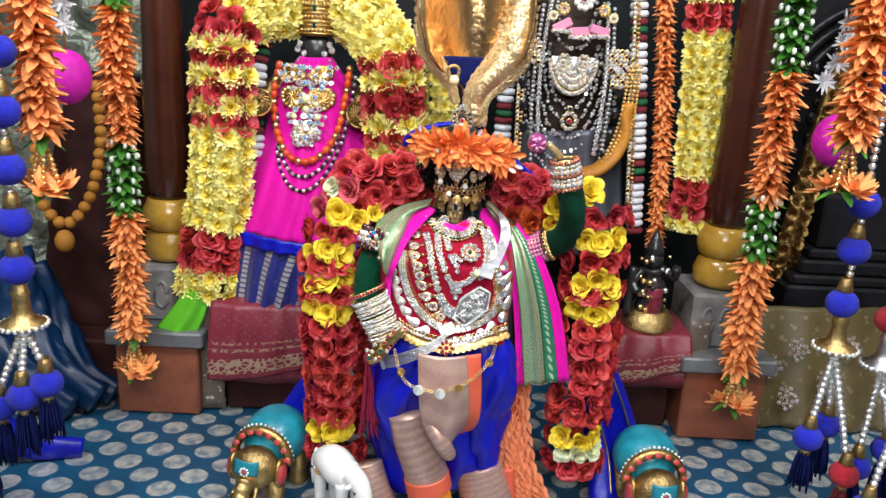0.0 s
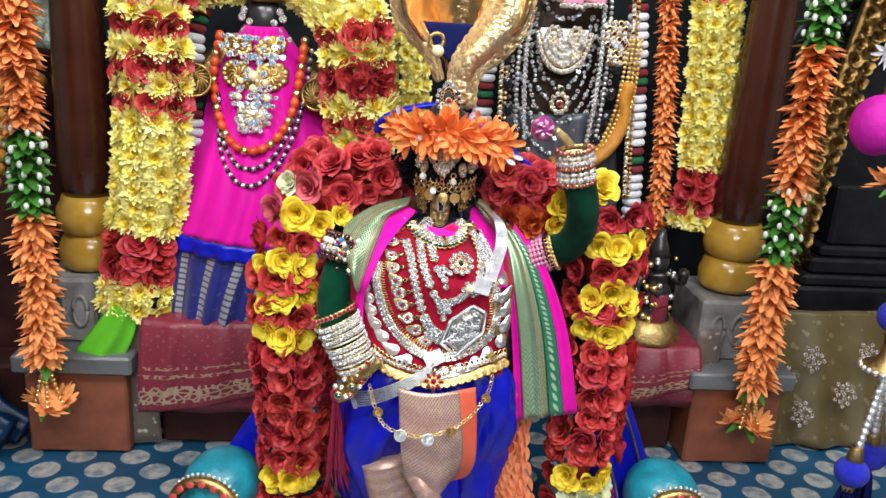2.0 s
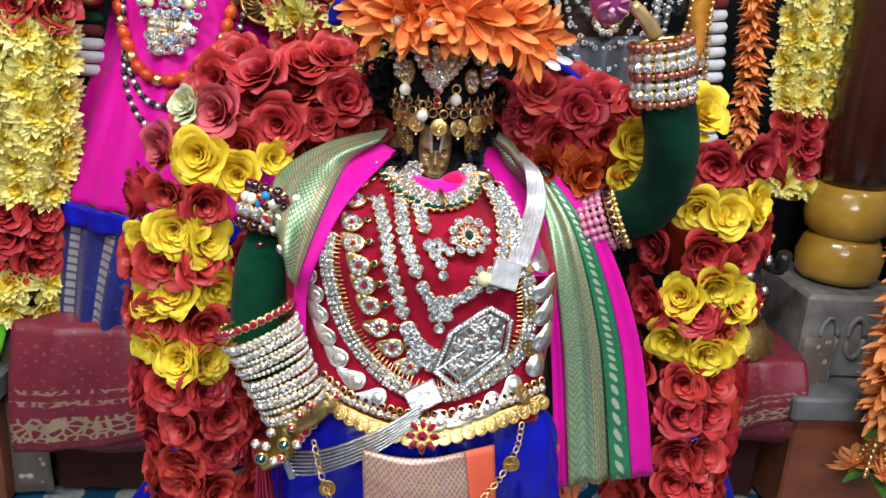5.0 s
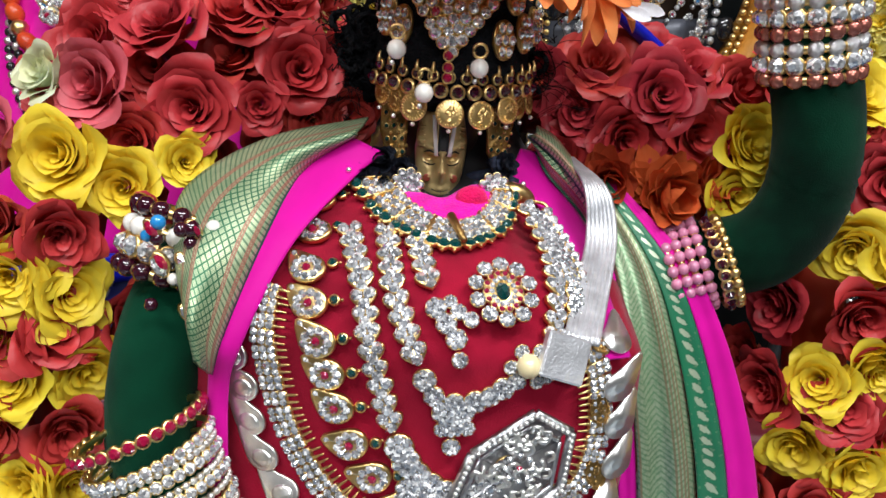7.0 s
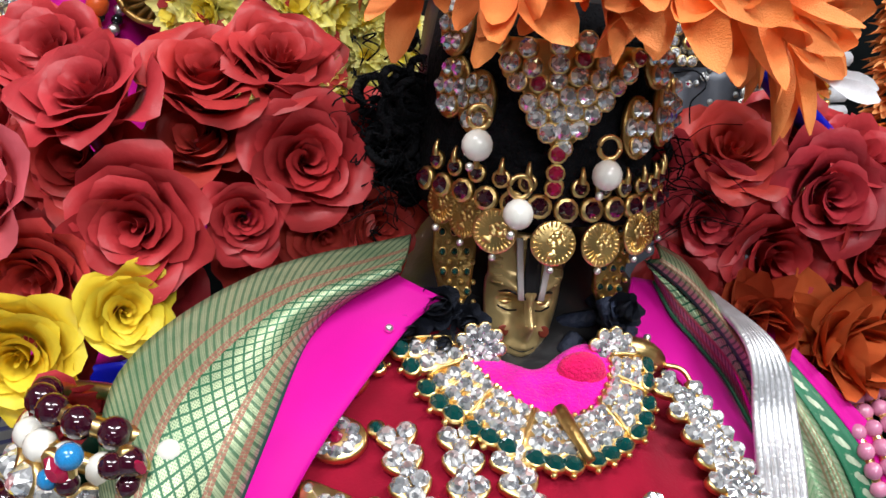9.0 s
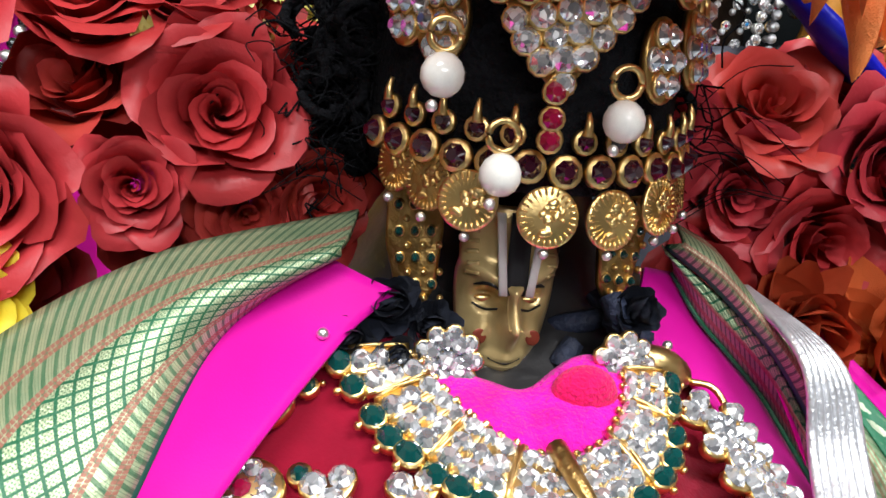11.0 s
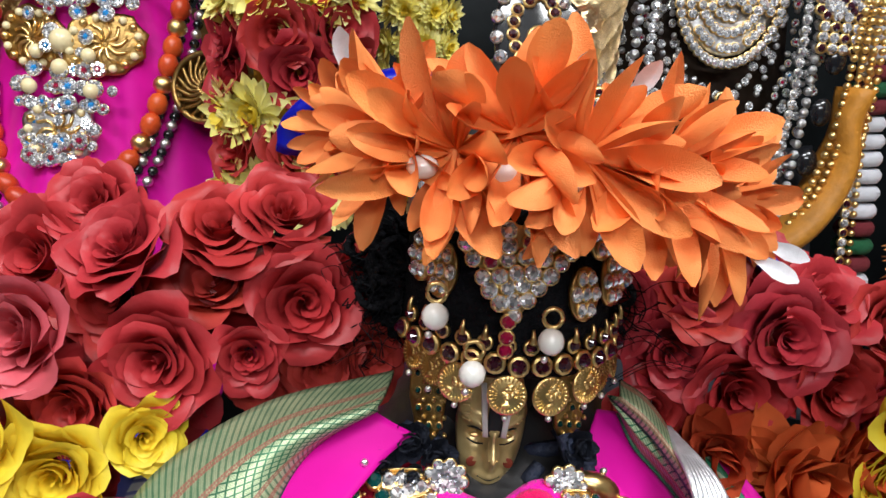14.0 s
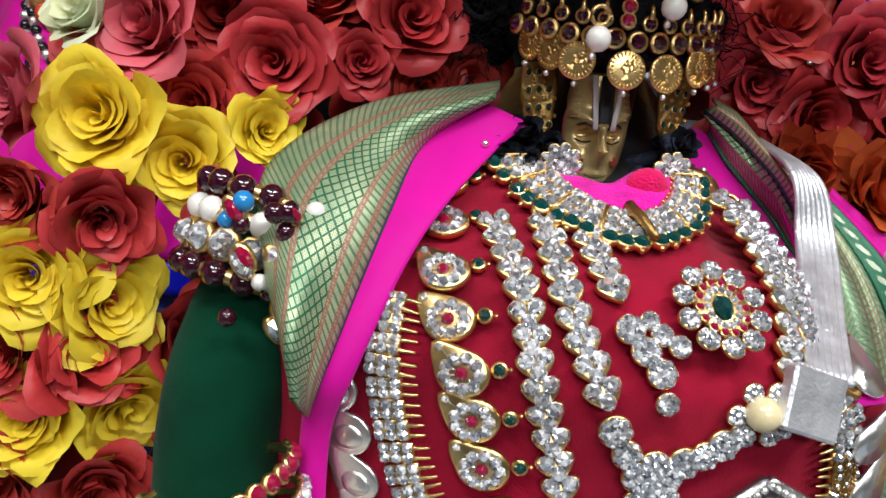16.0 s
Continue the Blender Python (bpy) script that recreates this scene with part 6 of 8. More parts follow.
hair = thing("wool_hair", "tangled black wool hair round the face", "hair", (0.04, 1.36, 0.55))
rh = random.Random(21)
wool = Geo()
wool.add(ball(0.014, 20, 14, 1.0, 0.7, 1.9, (-0.004, 1.378, 0.606)))
wool.add(ball(0.011, 20, 14, 0.8, 0.7, 1.9, (0.086, 1.380, 0.606)))
for k in range(34):
    right = k % 4 == 3
    p = Vector((0.088, 1.368, 0.610)) if right else Vector((-0.010, 1.362, 0.620))
    p += Vector((rh.gauss(0, 0.004 if right else 0.009), rh.uniform(-0.006, 0.006), rh.gauss(0, 0.012 if right else 0.010)))
    r0, a0, turn = rh.uniform(0.003, 0.008), rh.uniform(0, 6.28), rh.uniform(3.0, 6.5)
    tip = Vector((rh.uniform(-1, 1), rh.uniform(-0.6, 0.2), rh.uniform(-0.6, 0.6))) * 0.006
    wool.add(tube([tuple(p + tip * q / 6 + r0 * Vector((math.cos(a0 + turn * q / 6), 0.3 * math.sin(2 * q), math.sin(a0 + turn * q / 6)))) for q in range(7)], 0.0016, 6, 26))
for k in range(240):
    right = k % 4 == 3
    p = Vector((0.088 if right else -0.008, 1.366, 0.612)) + Vector((rh.gauss(0, 0.005 if right else 0.009), rh.gauss(0, 0.006), rh.gauss(0, 0.013)))
    pts = [p]
    for i in range(4):
        pts.append(pts[-1] + Vector((rh.uniform(-0.007, 0.007), rh.uniform(-0.005, 0.004), rh.uniform(-0.008, 0.006))))
    wool.add(tube([tuple(q) for q in pts], rh.uniform(0.00018, 0.00042), 3, 16))
tagged(part("tangle", wool.weld((0.042, 1.38, 0.61)), HAIR, hair), kind="stuff")
for k in range(12):
    s = -1 if k % 2 else 1
    p = Vector((0.042 + s * rh.uniform(0.018, 0.042), 1.338 + rh.uniform(-0.006, 0.010), 0.546 + rh.uniform(-0.008, 0.012)))
    part("strand", G(tube([tuple(p), tuple(p + Vector((rh.uniform(-0.008, 0.008), -0.004, -0.006))), tuple(p + Vector((rh.uniform(-0.014, 0.014), 0, -0.012)))], 0.0035, 6, 10)), NAVYBIT, hair)
CRUMPLE = whorl_mesh("crumpled_cloth", NAVYBIT, 41, 7, 1.0, 0.8, 20, 3, 0.25)
for x, y, z, r in ((0.006, 1.334, 0.5530, 0.012), (0.016, 1.330, 0.5490, 0.009), (-0.004, 1.327, 0.5455, 0.009), (0.007, 1.322, 0.5430, 0.008), (0.073, 1.334, 0.5540, 0.010), (0.066, 1.327, 0.5400, 0.006)):
    piece("crumpled_cloth", CRUMPLE, hair, face_to((x, y, z), (0.2 * (x - 0.04) * 20, -1, 0.3), x * 300, r), "dark blue crumpled cloth")
for k in range(14):
    s = -1 if k % 3 == 0 else 1
    a = Vector((0.042 + s * 0.045, 1.345, rh.uniform(0.575, 0.62)))
    d = Vector((s * rh.uniform(0.01, 0.035), -rh.uniform(0.0, 0.012), rh.uniform(-0.015, 0.02)))
    part("strand", G(tube([tuple(a), tuple(a + d * 0.5 + Vector((0, 0, 0.006))), tuple(a + d)], 0.00018, 3, 10)), HAIR, hair)

hg = thing("head_garland", "garland of large orange fabric petals round the head", "garland", (0.042, 1.32, 0.64))
PET = [Geo().add(petal(1.0, w, c, b, 6, 12, 0.62, 0.0, True)).mesh("petal", ORANGE) for w, c, b in ((0.30, 0.55, 0.16), (0.33, 0.6, -0.16), (0.25, 0.4, 0.30), (0.30, -0.45, 0.06), (0.27, 0.5, -0.30))]
PETW = Geo().add(petal(1.0, 0.3, 0.2, 0.15, 4, 8, 0.7, 0.0, True)).mesh("white_petal", WHITE_PETAL)
part("cord", G(tube([(-0.028, 1.35, 0.665), (-0.010, 1.315, 0.668), (0.02, 1.300, 0.671), (0.055, 1.300, 0.671), (0.09, 1.312, 0.664), (0.12, 1.345, 0.656)], 0.008, 8, 30)), ORANGE, hg)
rh = random.Random(4)
for x, y, z, size in ((-0.020, 1.335, 0.674, 0.034), (-0.006, 1.312, 0.677, 0.042), (0.012, 1.300, 0.673, 0.046), (0.030, 1.296, 0.681, 0.044), (0.052, 1.296, 0.675, 0.045), (0.078, 1.304, 0.673, 0.046), (0.098, 1.318, 0.662, 0.044), (0.118, 1.338, 0.658, 0.036)):
    out = Vector((x - 0.042, y - 1.375, 0.0)).normalized()
    for k in range(21):
        a = 2 * math.pi * k / 21 * 2 + rh.uniform(-0.3, 0.3)
        lean = rh.uniform(0.18, 0.6) if k < 9 else rh.uniform(0.6, 1.15)
        side = Vector((0, 0, 1)).cross(out)
        d = (math.cos(a) * side + math.sin(a) * Vector((0, 0, 1.1))) + out * lean
        d.normalize()
        nrm = (out * 1.0 - d * out.dot(d) + Vector((0, 0, 0.12))).normalized()
        xx = d.cross(nrm).normalized()
        m = Matrix((xx, d, xx.cross(d))).transposed().to_4x4()
        piece("petal", rh.choice(PET), hg, Matrix.Translation(Vector((x, y, z)) + out * 0.003) @ m @ Matrix.Rotation(rh.uniform(-0.9, 0.9), 4, "Y") @ Matrix.Scale(size * rh.uniform(0.66, 0.98), 4))
for x, y, z, d in ((-0.026, 1.31, 0.69, (-0.2, -0.3, 1)), (0.046, 1.300, 0.69, (0.2, -0.4, 1)), (0.064, 1.300, 0.69, (0.5, -0.4, 1)), (0.118, 1.31, 0.645, (0.8, -0.5, -0.4)), (0.128, 1.325, 0.647, (1, -0.2, -0.3)), (0.020, 1.297, 0.685, (-0.2, -0.5, 0.9))):
    d = Vector(d).normalized()
    nrm = (Vector((0, -1, 0.1)) + d * d.y).normalized()
    xx = d.cross(nrm).normalized()
    piece("white_petal", PETW, hg, Matrix.Translation((x, y, z)) @ Matrix((xx, d, xx.cross(d))).transposed().to_4x4() @ Matrix.Scale(0.022, 4))
for x, y, z in ((0.000, 1.296, 0.668), (0.026, 1.290, 0.668), (0.046, 1.288, 0.668), (0.072, 1.294, 0.664)):
    piece("pearl", BEAD["pearl"], hg, T(x, y - 0.006, z) @ Matrix.Diagonal((0.0055, 0.004, 0.004, 1)))
ob = thing("head_band", "royal blue silk band tied behind the head", "band", (0.05, 1.37, 0.63))
part("silk", G(tube([(-0.055, 1.385, 0.66), (-0.04, 1.38, 0.685), (0.04, 1.40, 0.70), (0.12, 1.385, 0.66), (0.15, 1.375, 0.635), (0.20, 1.385, 0.60)], 0.009, 8, 30, 0.5)), BLUE, ob)
cr = thing("crest_ornament", "oval silver stone-set ornament above the flowers", "ornament", (0.041, 1.345, 0.69))
m0 = face_to((0.041, 1.343, 0.716), (0, -1, 0.35))
part("backing", G(plate([(0.017 * math.sin(a * 0.3927) * (1 - 0.35 * (math.cos(a * 0.3927) > 0.5)), 0.024 * math.cos(a * 0.3927)) for a in range(16)], 0.0015)), BLACKBEAD, cr).matrix_basis = m0
for a in range(18):
    t = a * 0.349
    for k in (1.0, 0.62):
        piece("set_stone", SET_S if k == 1.0 else SET_K, cr, m0 @ T(0.016 * k * math.sin(t) * (1 - 0.35 * (math.cos(t) > 0.5)), 0.023 * k * math.cos(t), 0.002) @ Matrix.Scale(0.0021, 4))
piece("set_ruby", SET_R, cr, m0 @ T(0, -0.003, 0.002) @ Matrix.Scale(0.004, 4))

# polished gold with the hollow's dark reflection put into its base colour
HOLLOW = mat("gold_darkened_as_reflection", (0.66, 0.42, 0.20), 0.24, 1.0, var=0.3, scale=40, bump=0.35, bscale=90, dist=0.004)
# gold serpent hood behind the head
hood = thing("serpent_hood", "polished gold cobra hood rising behind the figure's head", "hood", (0.06, 1.42, 0.60))


def hood_w(t):
    return float(np.interp(t, (0, 0.10, 0.2, 0.32, 0.5, 0.75, 0.9, 1.0), (0.012, 0.020, 0.056, 0.084, 0.096, 0.097, 0.088, 0.06)))


def hood_pt(u, v):
    z = 0.735 + 0.27 * v
    a = (u - 0.5) * 2
    w = hood_w(v)
    return (0.058 + w * a, 1.445 - 0.055 * min(1, w / 0.08) * 1.5 * (abs(a) ** 2.0) + 0.03 * (v - 0.4) ** 2 - 0.004 * math.cos(a * 1.5), z)


HOOD_L = [(-0.036, 1.405, 0.985), (-0.032, 1.4, 0.882), (-0.026, 1.4, 0.834), (-0.009, 1.4, 0.803), (0.015, 1.4, 0.772), (0.032, 1.4, 0.736)]
HOOD_LR = (0.016, 0.017, 0.017, 0.015, 0.009, 0.006)
HOOD_R = [(0.145, 1.405, 0.985), (0.13, 1.4, 0.886), (0.125, 1.4, 0.833), (0.1, 1.4, 0.795), (0.074, 1.4, 0.766), (0.064, 1.4, 0.738), (0.063, 1.4, 0.7)]
HOOD_RR = (0.026, 0.030, 0.034, 0.032, 0.026, 0.022, 0.022)
GOLD_SC = mat("scaled_gold", (0.86, 0.66, 0.38), 0.30, 1.0, var=0.3, scale=90, bump=0.8, bscale=170, dist=0.004)
SCALE_ME = G(ball(1.0, 10, 6, 0.62, 0.80, 0.35)).mesh("scale", GOLD_SC)
part("hollow", G(sheet(lambda u, v: hood_pt(1 - u, v), 30, 40, 0.004)), HOLLOW, hood, "polished gold inner face, darkened in colour as a reflection")
# added navy sheet that imitates the dark bluish reflection low in the hollow
part("lining", G(sheet(lambda u, v: (lambda p: (p[0], p[1] - 0.004, p[2]))(hood_pt(0.85 - 0.7 * u, 0.06 + 0.24 * v)), 20, 16, 0.002)), BLUE_DK, hood, "dark blue sheet standing in for a reflection in the hood")
for P, rad in ((HOOD_L, HOOD_LR), (HOOD_R, HOOD_RR)):
    wd = lambda t, rad=rad: float(np.interp(t * (len(rad) - 1), range(len(rad)), rad))
    part("rim", G(tube(P, wd, 16, 70, 0.8)), GOLD_SC, hood, "scaled gold rim")
    C = spline(P, 73)
    across = 5 if P is HOOD_R else 4
    for k in range(1, 72, 2 if P is HOOD_R else 3):
        d = (C[k + 1] - C[k - 1]).normalized()
        side = d.cross(Vector((0, 1, 0))).normalized()
        r = wd(k / 72)
        for q in range(across):
            a = math.pi * (q + 0.5 + 0.25 * (1 if (k // 2) % 2 else -1)) / across
            nn = (side * math.cos(a) + Vector((0, -1, 0)) * math.sin(a) * 1.15).normalized()
            piece("scale", SCALE_ME, hood, face_to(C[k] + side * (r * math.cos(a)) + Vector((0, -1, 0)) * (r * 0.8 * math.sin(a)), nn + d * 0.25, rnd.uniform(-0.1, 0.1), (r * 2.1 / across, 0.0075 if P is HOOD_R else 0.009, 0.006), tuple(-d)))
part("ring", G(tube([(0.022 + 0.010 * math.cos(a * 0.7854), 1.375, 0.792 + 0.010 * math.sin(a * 0.7854)) for a in range(9)], 0.0028, 8, 24)), BRASS, hood)
piece("pink_pearl", BEAD["cream"], hood, T(0.024, 1.372, 0.778) @ Matrix.Scale(0.009, 4))

# ---------------------------------------------------------------- arm and wrist ornaments
def bracelet(name, label, c, axis, r, rows, mesh_key, beadr, gap, group=""):
    t = thing(name, label, "bracelet", c, group)
    ax = Vector(axis).normalized()
    u = ax.orthogonal().normalized()
    w = ax.cross(u)
    for k in range(rows):
        o = Vector(c) + ax * (k - (rows - 1) / 2) * gap
        keys = mesh_key if isinstance(mesh_key, list) else [mesh_key]
        key = keys[k % len(keys)]
        part("band", G(tube([tuple(o + (r - 0.001) * (math.cos(a * 0.5236) * u + math.sin(a * 0.5236) * w)) for a in range(13)], beadr * 0.6, 6, 36)), GOLD, t)
        n = int(2 * math.pi * r / (beadr * 2.05))
        for j in range(n):
            a = 2 * math.pi * j / n
            d = math.cos(a) * u + math.sin(a) * w
            if d.y > 0.45:
                continue
            if key in BEAD:
                piece("bead", BEAD[key], t, T(*(o + d * r)) @ Matrix.Scale(beadr, 4))
            else:
                piece("set_stone", {"SW": SET_W, "SK": SET_K, "SR": SET_R, "SG": SET_G}[key], t, face_to(o + d * r, d, 0, beadr))
    return t


bracelet("bracelet", "bracelet of pink beads on the raised arm", (0.186, 1.327, 0.502), (0.88, -0.22, 0.40), 0.0255, 4, "pink", 0.0034, 0.0058)
bracelet("bracelet", "thin amber and gold bracelet on the raised arm", (0.2025, 1.317, 0.509), (0.88, -0.22, 0.40), 0.0250, 2, ["SK", "gold"], 0.0030, 0.0052)
bracelet("wrist_cuff", "wide cuff of white stones and copper beads on the raised wrist", (0.2175, 1.297, 0.640), (-0.20, -0.05, 0.97), 0.0232, 7, ["copper", "SW", "pewter", "copper", "SW", "pewter", "copper"], 0.0042, 0.0076)
bracelet("arm_band", "beaded arm band of pearls, garnets and silver", (-0.097, 1.302, 0.508), (-0.25, -0.25, -0.93), 0.0255, 4, ["red", "pearl", "SW", "red"], 0.0050, 0.0105)
rh = random.Random(3)
t = thing("arm_ornament", "cluster of coloured stones and pearls on the arm band", "ornament", (-0.108, 1.268, 0.50))
for k in range(24):
    x, z = -0.090 + rh.uniform(-0.016, 0.016), 0.504 + rh.uniform(-0.022, 0.026)
    y = 1.296 - math.sqrt(max(0.0002, 0.030 ** 2 - (x + 0.098) ** 2))
    key = rh.choice(["pearl", "pearl", "silver", "red", "red", "SW", "SR", "blue", "SG"])
    if key in BEAD:
        piece("bead", BEAD[key], t, T(x, y, z) @ Matrix.Scale(rh.uniform(0.003, 0.0045), 4))
    else:
        piece("set_stone", {"SW": SET_W, "SR": SET_R, "SG": SET_G}[key], t, face_to((x, y, z), (2 * (x + 0.098) / 0.04, -1, 0), 0.6, (0.0028, 0.005, 0.004)))
C0, AX = Vector((-0.086, 1.240, 0.393)), Vector((0.42, -0.15, -0.90)).normalized()
for k in range(7):
    c = C0 + AX * (k - 3) * 0.011
    bracelet("bangle", "silver bangle closely set with white stones", tuple(c), tuple(AX + Vector((0.05 * math.sin(k), 0.06 * math.cos(2 * k), 0))), 0.0300 - 0.0007 * k, 1, "SW", 0.0026, 0.004, "stacked bangles")
    bracelet("bangle", "plain polished round silver bangle", tuple(c + AX * 0.0050), tuple(AX), 0.0296 - 0.0007 * k, 1, "silver", 0.0019, 0.004, "stacked bangles")
bracelet("bangle", "gold bangle set with red stones", tuple(C0 - AX * 0.045), tuple(AX), 0.0310, 1, "SR", 0.0030, 0.004)
bracelet("bangle", "gold bangle set with red stones", tuple(C0 + AX * 0.046 + Vector((0.012, 0, 0))), (0.8, -0.2, -0.6), 0.028, 1, "SR", 0.0036, 0.004)
hd = thing("hand_ornament", "gold hand plate with green, white and blue stones", "ornament", (-0.085, 1.215, 0.33))
part("palm", G(tube([(-0.082, 1.235, 0.372), (-0.075, 1.222, 0.352), (-0.080, 1.216, 0.334), (-0.096, 1.216, 0.322)], lambda s: 0.016 - 0.006 * s, 12, 20)), GOLD_DK, hd)
part("finger", G(tube([(-0.072, 1.215, 0.352), (-0.052, 1.200, 0.372), (-0.040, 1.198, 0.386)], lambda s: 0.0075 - 0.002 * s, 10, 16)), BRASS, hd)
for x, z, k in ((-0.076, 0.345, "SG"), (-0.094, 0.332, "SG"), (-0.086, 0.355, "SW"), (-0.09, 0.343, "SW"), (-0.070, 0.360, "SR"), (-0.066, 0.345, "SW"), (-0.084, 0.330, "SW"), (-0.098, 0.345, "SW"), (-0.078, 0.332, "SR"), (-0.064, 0.372, "SR"), (-0.056, 0.380, "SR")):
    piece("set_stone", {"SW": SET_W, "SR": SET_R, "SG": SET_G}[k], hd, face_to((x, 1.203, z), (0, -1, 0), 0, 0.0045 if k == "SG" else 0.0032))
ts = thing("red_tassel", "long crimson thread tassel hanging from the hand", "tassel", (-0.094, 1.235, 0.17))
part("knot", G(ball(0.0085, 12, 8, 1, 1, 1.4, (-0.098, 1.232, 0.318))), TASSEL, ts)
rh = random.Random(8)
strands = Geo()
for k in range(70):
    a, d = rh.uniform(0, 6.28), math.sqrt(rh.random())
    x, y = d * math.cos(a), d * math.sin(a)
    ln = rh.uniform(0.11, 0.15)
    strands.add(tube([(-0.098 + 0.004 * x, 1.232 + 0.004 * y, 0.315), (-0.096 + 0.009 * x, 1.234 + 0.009 * y, 0.27), (-0.096 + 0.014 * x, 1.236 + 0.010 * y, 0.312 - ln * 0.8), (-0.093 + (0.018 + 0.006 * rh.random()) * x, 1.236 + 0.012 * y, 0.312 - ln)], 0.0009, 3, 10))
tagged(part("threads", strands.weld((-0.098, 1.232, 0.316)), TASSEL, ts), kind="stuff")
bl = thing("glazed_ball", "small violet-pink glazed lotus ball in the raised hand", "ball", (0.1635, 1.275, 0.675))
part("ball", G(ball(0.0160, 20, 14, 1, 1, 1.05, (0.1635, 1.280, 0.691))), PINKGLASS, bl)
for k in range(6):
    a = k * 1.0472
    part("bud_petal", G(tube([(0.1635 + 0.004 * math.cos(a), 1.2655, 0.691 + 0.004 * math.sin(a)), (0.1635 + 0.009 * math.cos(a + 0.3), 1.2650, 0.691 + 0.009 * math.sin(a + 0.3)), (0.1635 + 0.013 * math.cos(a + 0.5), 1.2705, 0.691 + 0.013 * math.sin(a + 0.5))], lambda t: 0.0035 * math.sin(0.4 + 2.4 * t), 8, 12, 0.5)), PINKBEAD, bl)
part("finger", G(tube([(0.205, 1.288, 0.668), (0.194, 1.283, 0.680), (0.181, 1.278, 0.690)], lambda s: 0.0066 - 0.002 * s, 10, 14)), FACE, bl)

# ---------------------------------------------------------------- pillars
def pillar(x, label):
    t = thing("pillar", label, "pillar", (x, 1.72, 0.0), "carved pillars")
    P = lambda prof, seg=36: G(lathe(prof, seg))
    for name, prof, m in (("shaft", [(0.044, 0.465), (0.047, 0.49), (0.050, 0.52), (0.049, 0.60), (0.045, 0.75), (0.040, 0.95), (0.040, 2.5)], WOOD),
                          ("ring", [(0.046, 0.395), (0.056, 0.405), (0.060, 0.425), (0.058, 0.445), (0.050, 0.458), (0.047, 0.468)], YELLOW_P),
                          ("ring", [(0.052, 0.33), (0.058, 0.34), (0.060, 0.365), (0.052, 0.388), (0.045, 0.396)], YELLOW_P)):
        o = part(name, P(prof), m, t)
        o.matrix_basis = T(x, 1.72)
    part("upper_block", Geo().add(box(x - 0.075, 1.64, 0.20, x + 0.075, 1.80, 0.325, 0.006), 0, False), GREYSTONE, t, "worn grey painted carved block")
    for dx in (-0.04, 0.0, 0.04):
        part("carving", G(tube([(x + dx + 0.013 * math.cos(a * 0.7854), 1.638, 0.265 + 0.03 * math.sin(a * 0.7854)) for a in range(9)], 0.004, 6, 20)), GREYSTONE, t)
    part("slab", Geo().add(box(x - 0.105, 1.575, 0.165, x + 0.105, 1.83, 0.20, 0.004), 0, False), SLATE, t, "grey stone slab")
    part("lower_block", Geo().add(box(x - 0.09, 1.59, 0.0, x + 0.09, 1.83, 0.165, 0.004), 0, False), TERRA, t, "red-brown painted block")


pillar(-0.590, "dark varnished wooden pillar with yellow rings on a stone base")
pillar(0.662, "dark varnished wooden pillar with yellow rings on a stone base")


# ---------------------------------------------------------------- hanging garlands
def hanging(x, y, top, sections, r=0.046, tail=True, label="hanging garland of orange fabric flowers and white buds"):
    """sections: (kind, height) from the top down."""
    zlow = top - sum(h for _, h in sections)
    t = thing("hanging_garland", label, "garland", (x, y, zlow), "hanging garlands")
    part("string", G(tube([(x, y, 2.5), (x, y, (top + zlow) / 2), (x, y, zlow)], 0.003, 6, 8)), LEAF, t)
    z = top
    for kind, h in sections:
        n = max(1, round(h / (0.013 if kind == "O" else 0.024)))
        for k in range(n):
            zz = z - h * (k + 0.5) / n
            m = T(x + rnd.uniform(-0.002, 0.002), y, zz) @ Matrix.Rotation(rnd.uniform(0, 6.28), 4, "Z") @ Matrix.Rotation(rnd.uniform(-0.15, 0.15), 4, "X")
            if kind == "O":
                piece("flower", rnd.choice(WHORLS), t, m @ Matrix.Scale(r * rnd.uniform(0.85, 1.08), 4))
            else:
                piece("leaf_whorl", rnd.choice(LEAFW), t, m @ Matrix.Scale(r * rnd.uniform(0.85, 1.0), 4))
        z -= h
    if tail:
        for k in range(5):
            a = k * 1.2566
            p0, p1 = Vector((x, y, zlow)), Vector((x + 0.022 * math.cos(a), y + 0.022 * math.sin(a), zlow - 0.085))
            for j in range(11):
                piece("bead", BEAD["gold"], t, T(*p0.lerp(p1, j / 10)) @ Matrix.Scale(0.0042, 4))
            if k % 2 == 0 or k == 1:
                piece("flower", WHORLS[k % 3], t, Matrix.Translation(p1) @ Matrix.Rotation(math.pi + 0.5 * math.cos(a), 4, "X") @ Matrix.Rotation(0.5 * math.sin(a), 4, "Y") @ Matrix.Scale(0.036, 4))
        for k in range(4):
            piece("leaf", PETG, t, T(x, y, zlow - 0.005) @ Matrix.Rotation(k * 1.57 + 0.4, 4, "Z") @ Matrix.Rotation(-0.5, 4, "X") @ Matrix.Scale(0.04, 4))
            piece("leaf", PETG, t, T(x, y, zlow - 0.085) @ Matrix.Rotation(k * 1.57, 4, "Z") @ Matrix.Rotation(-0.3, 4, "X") @ Matrix.Scale(0.04, 4))
    return t


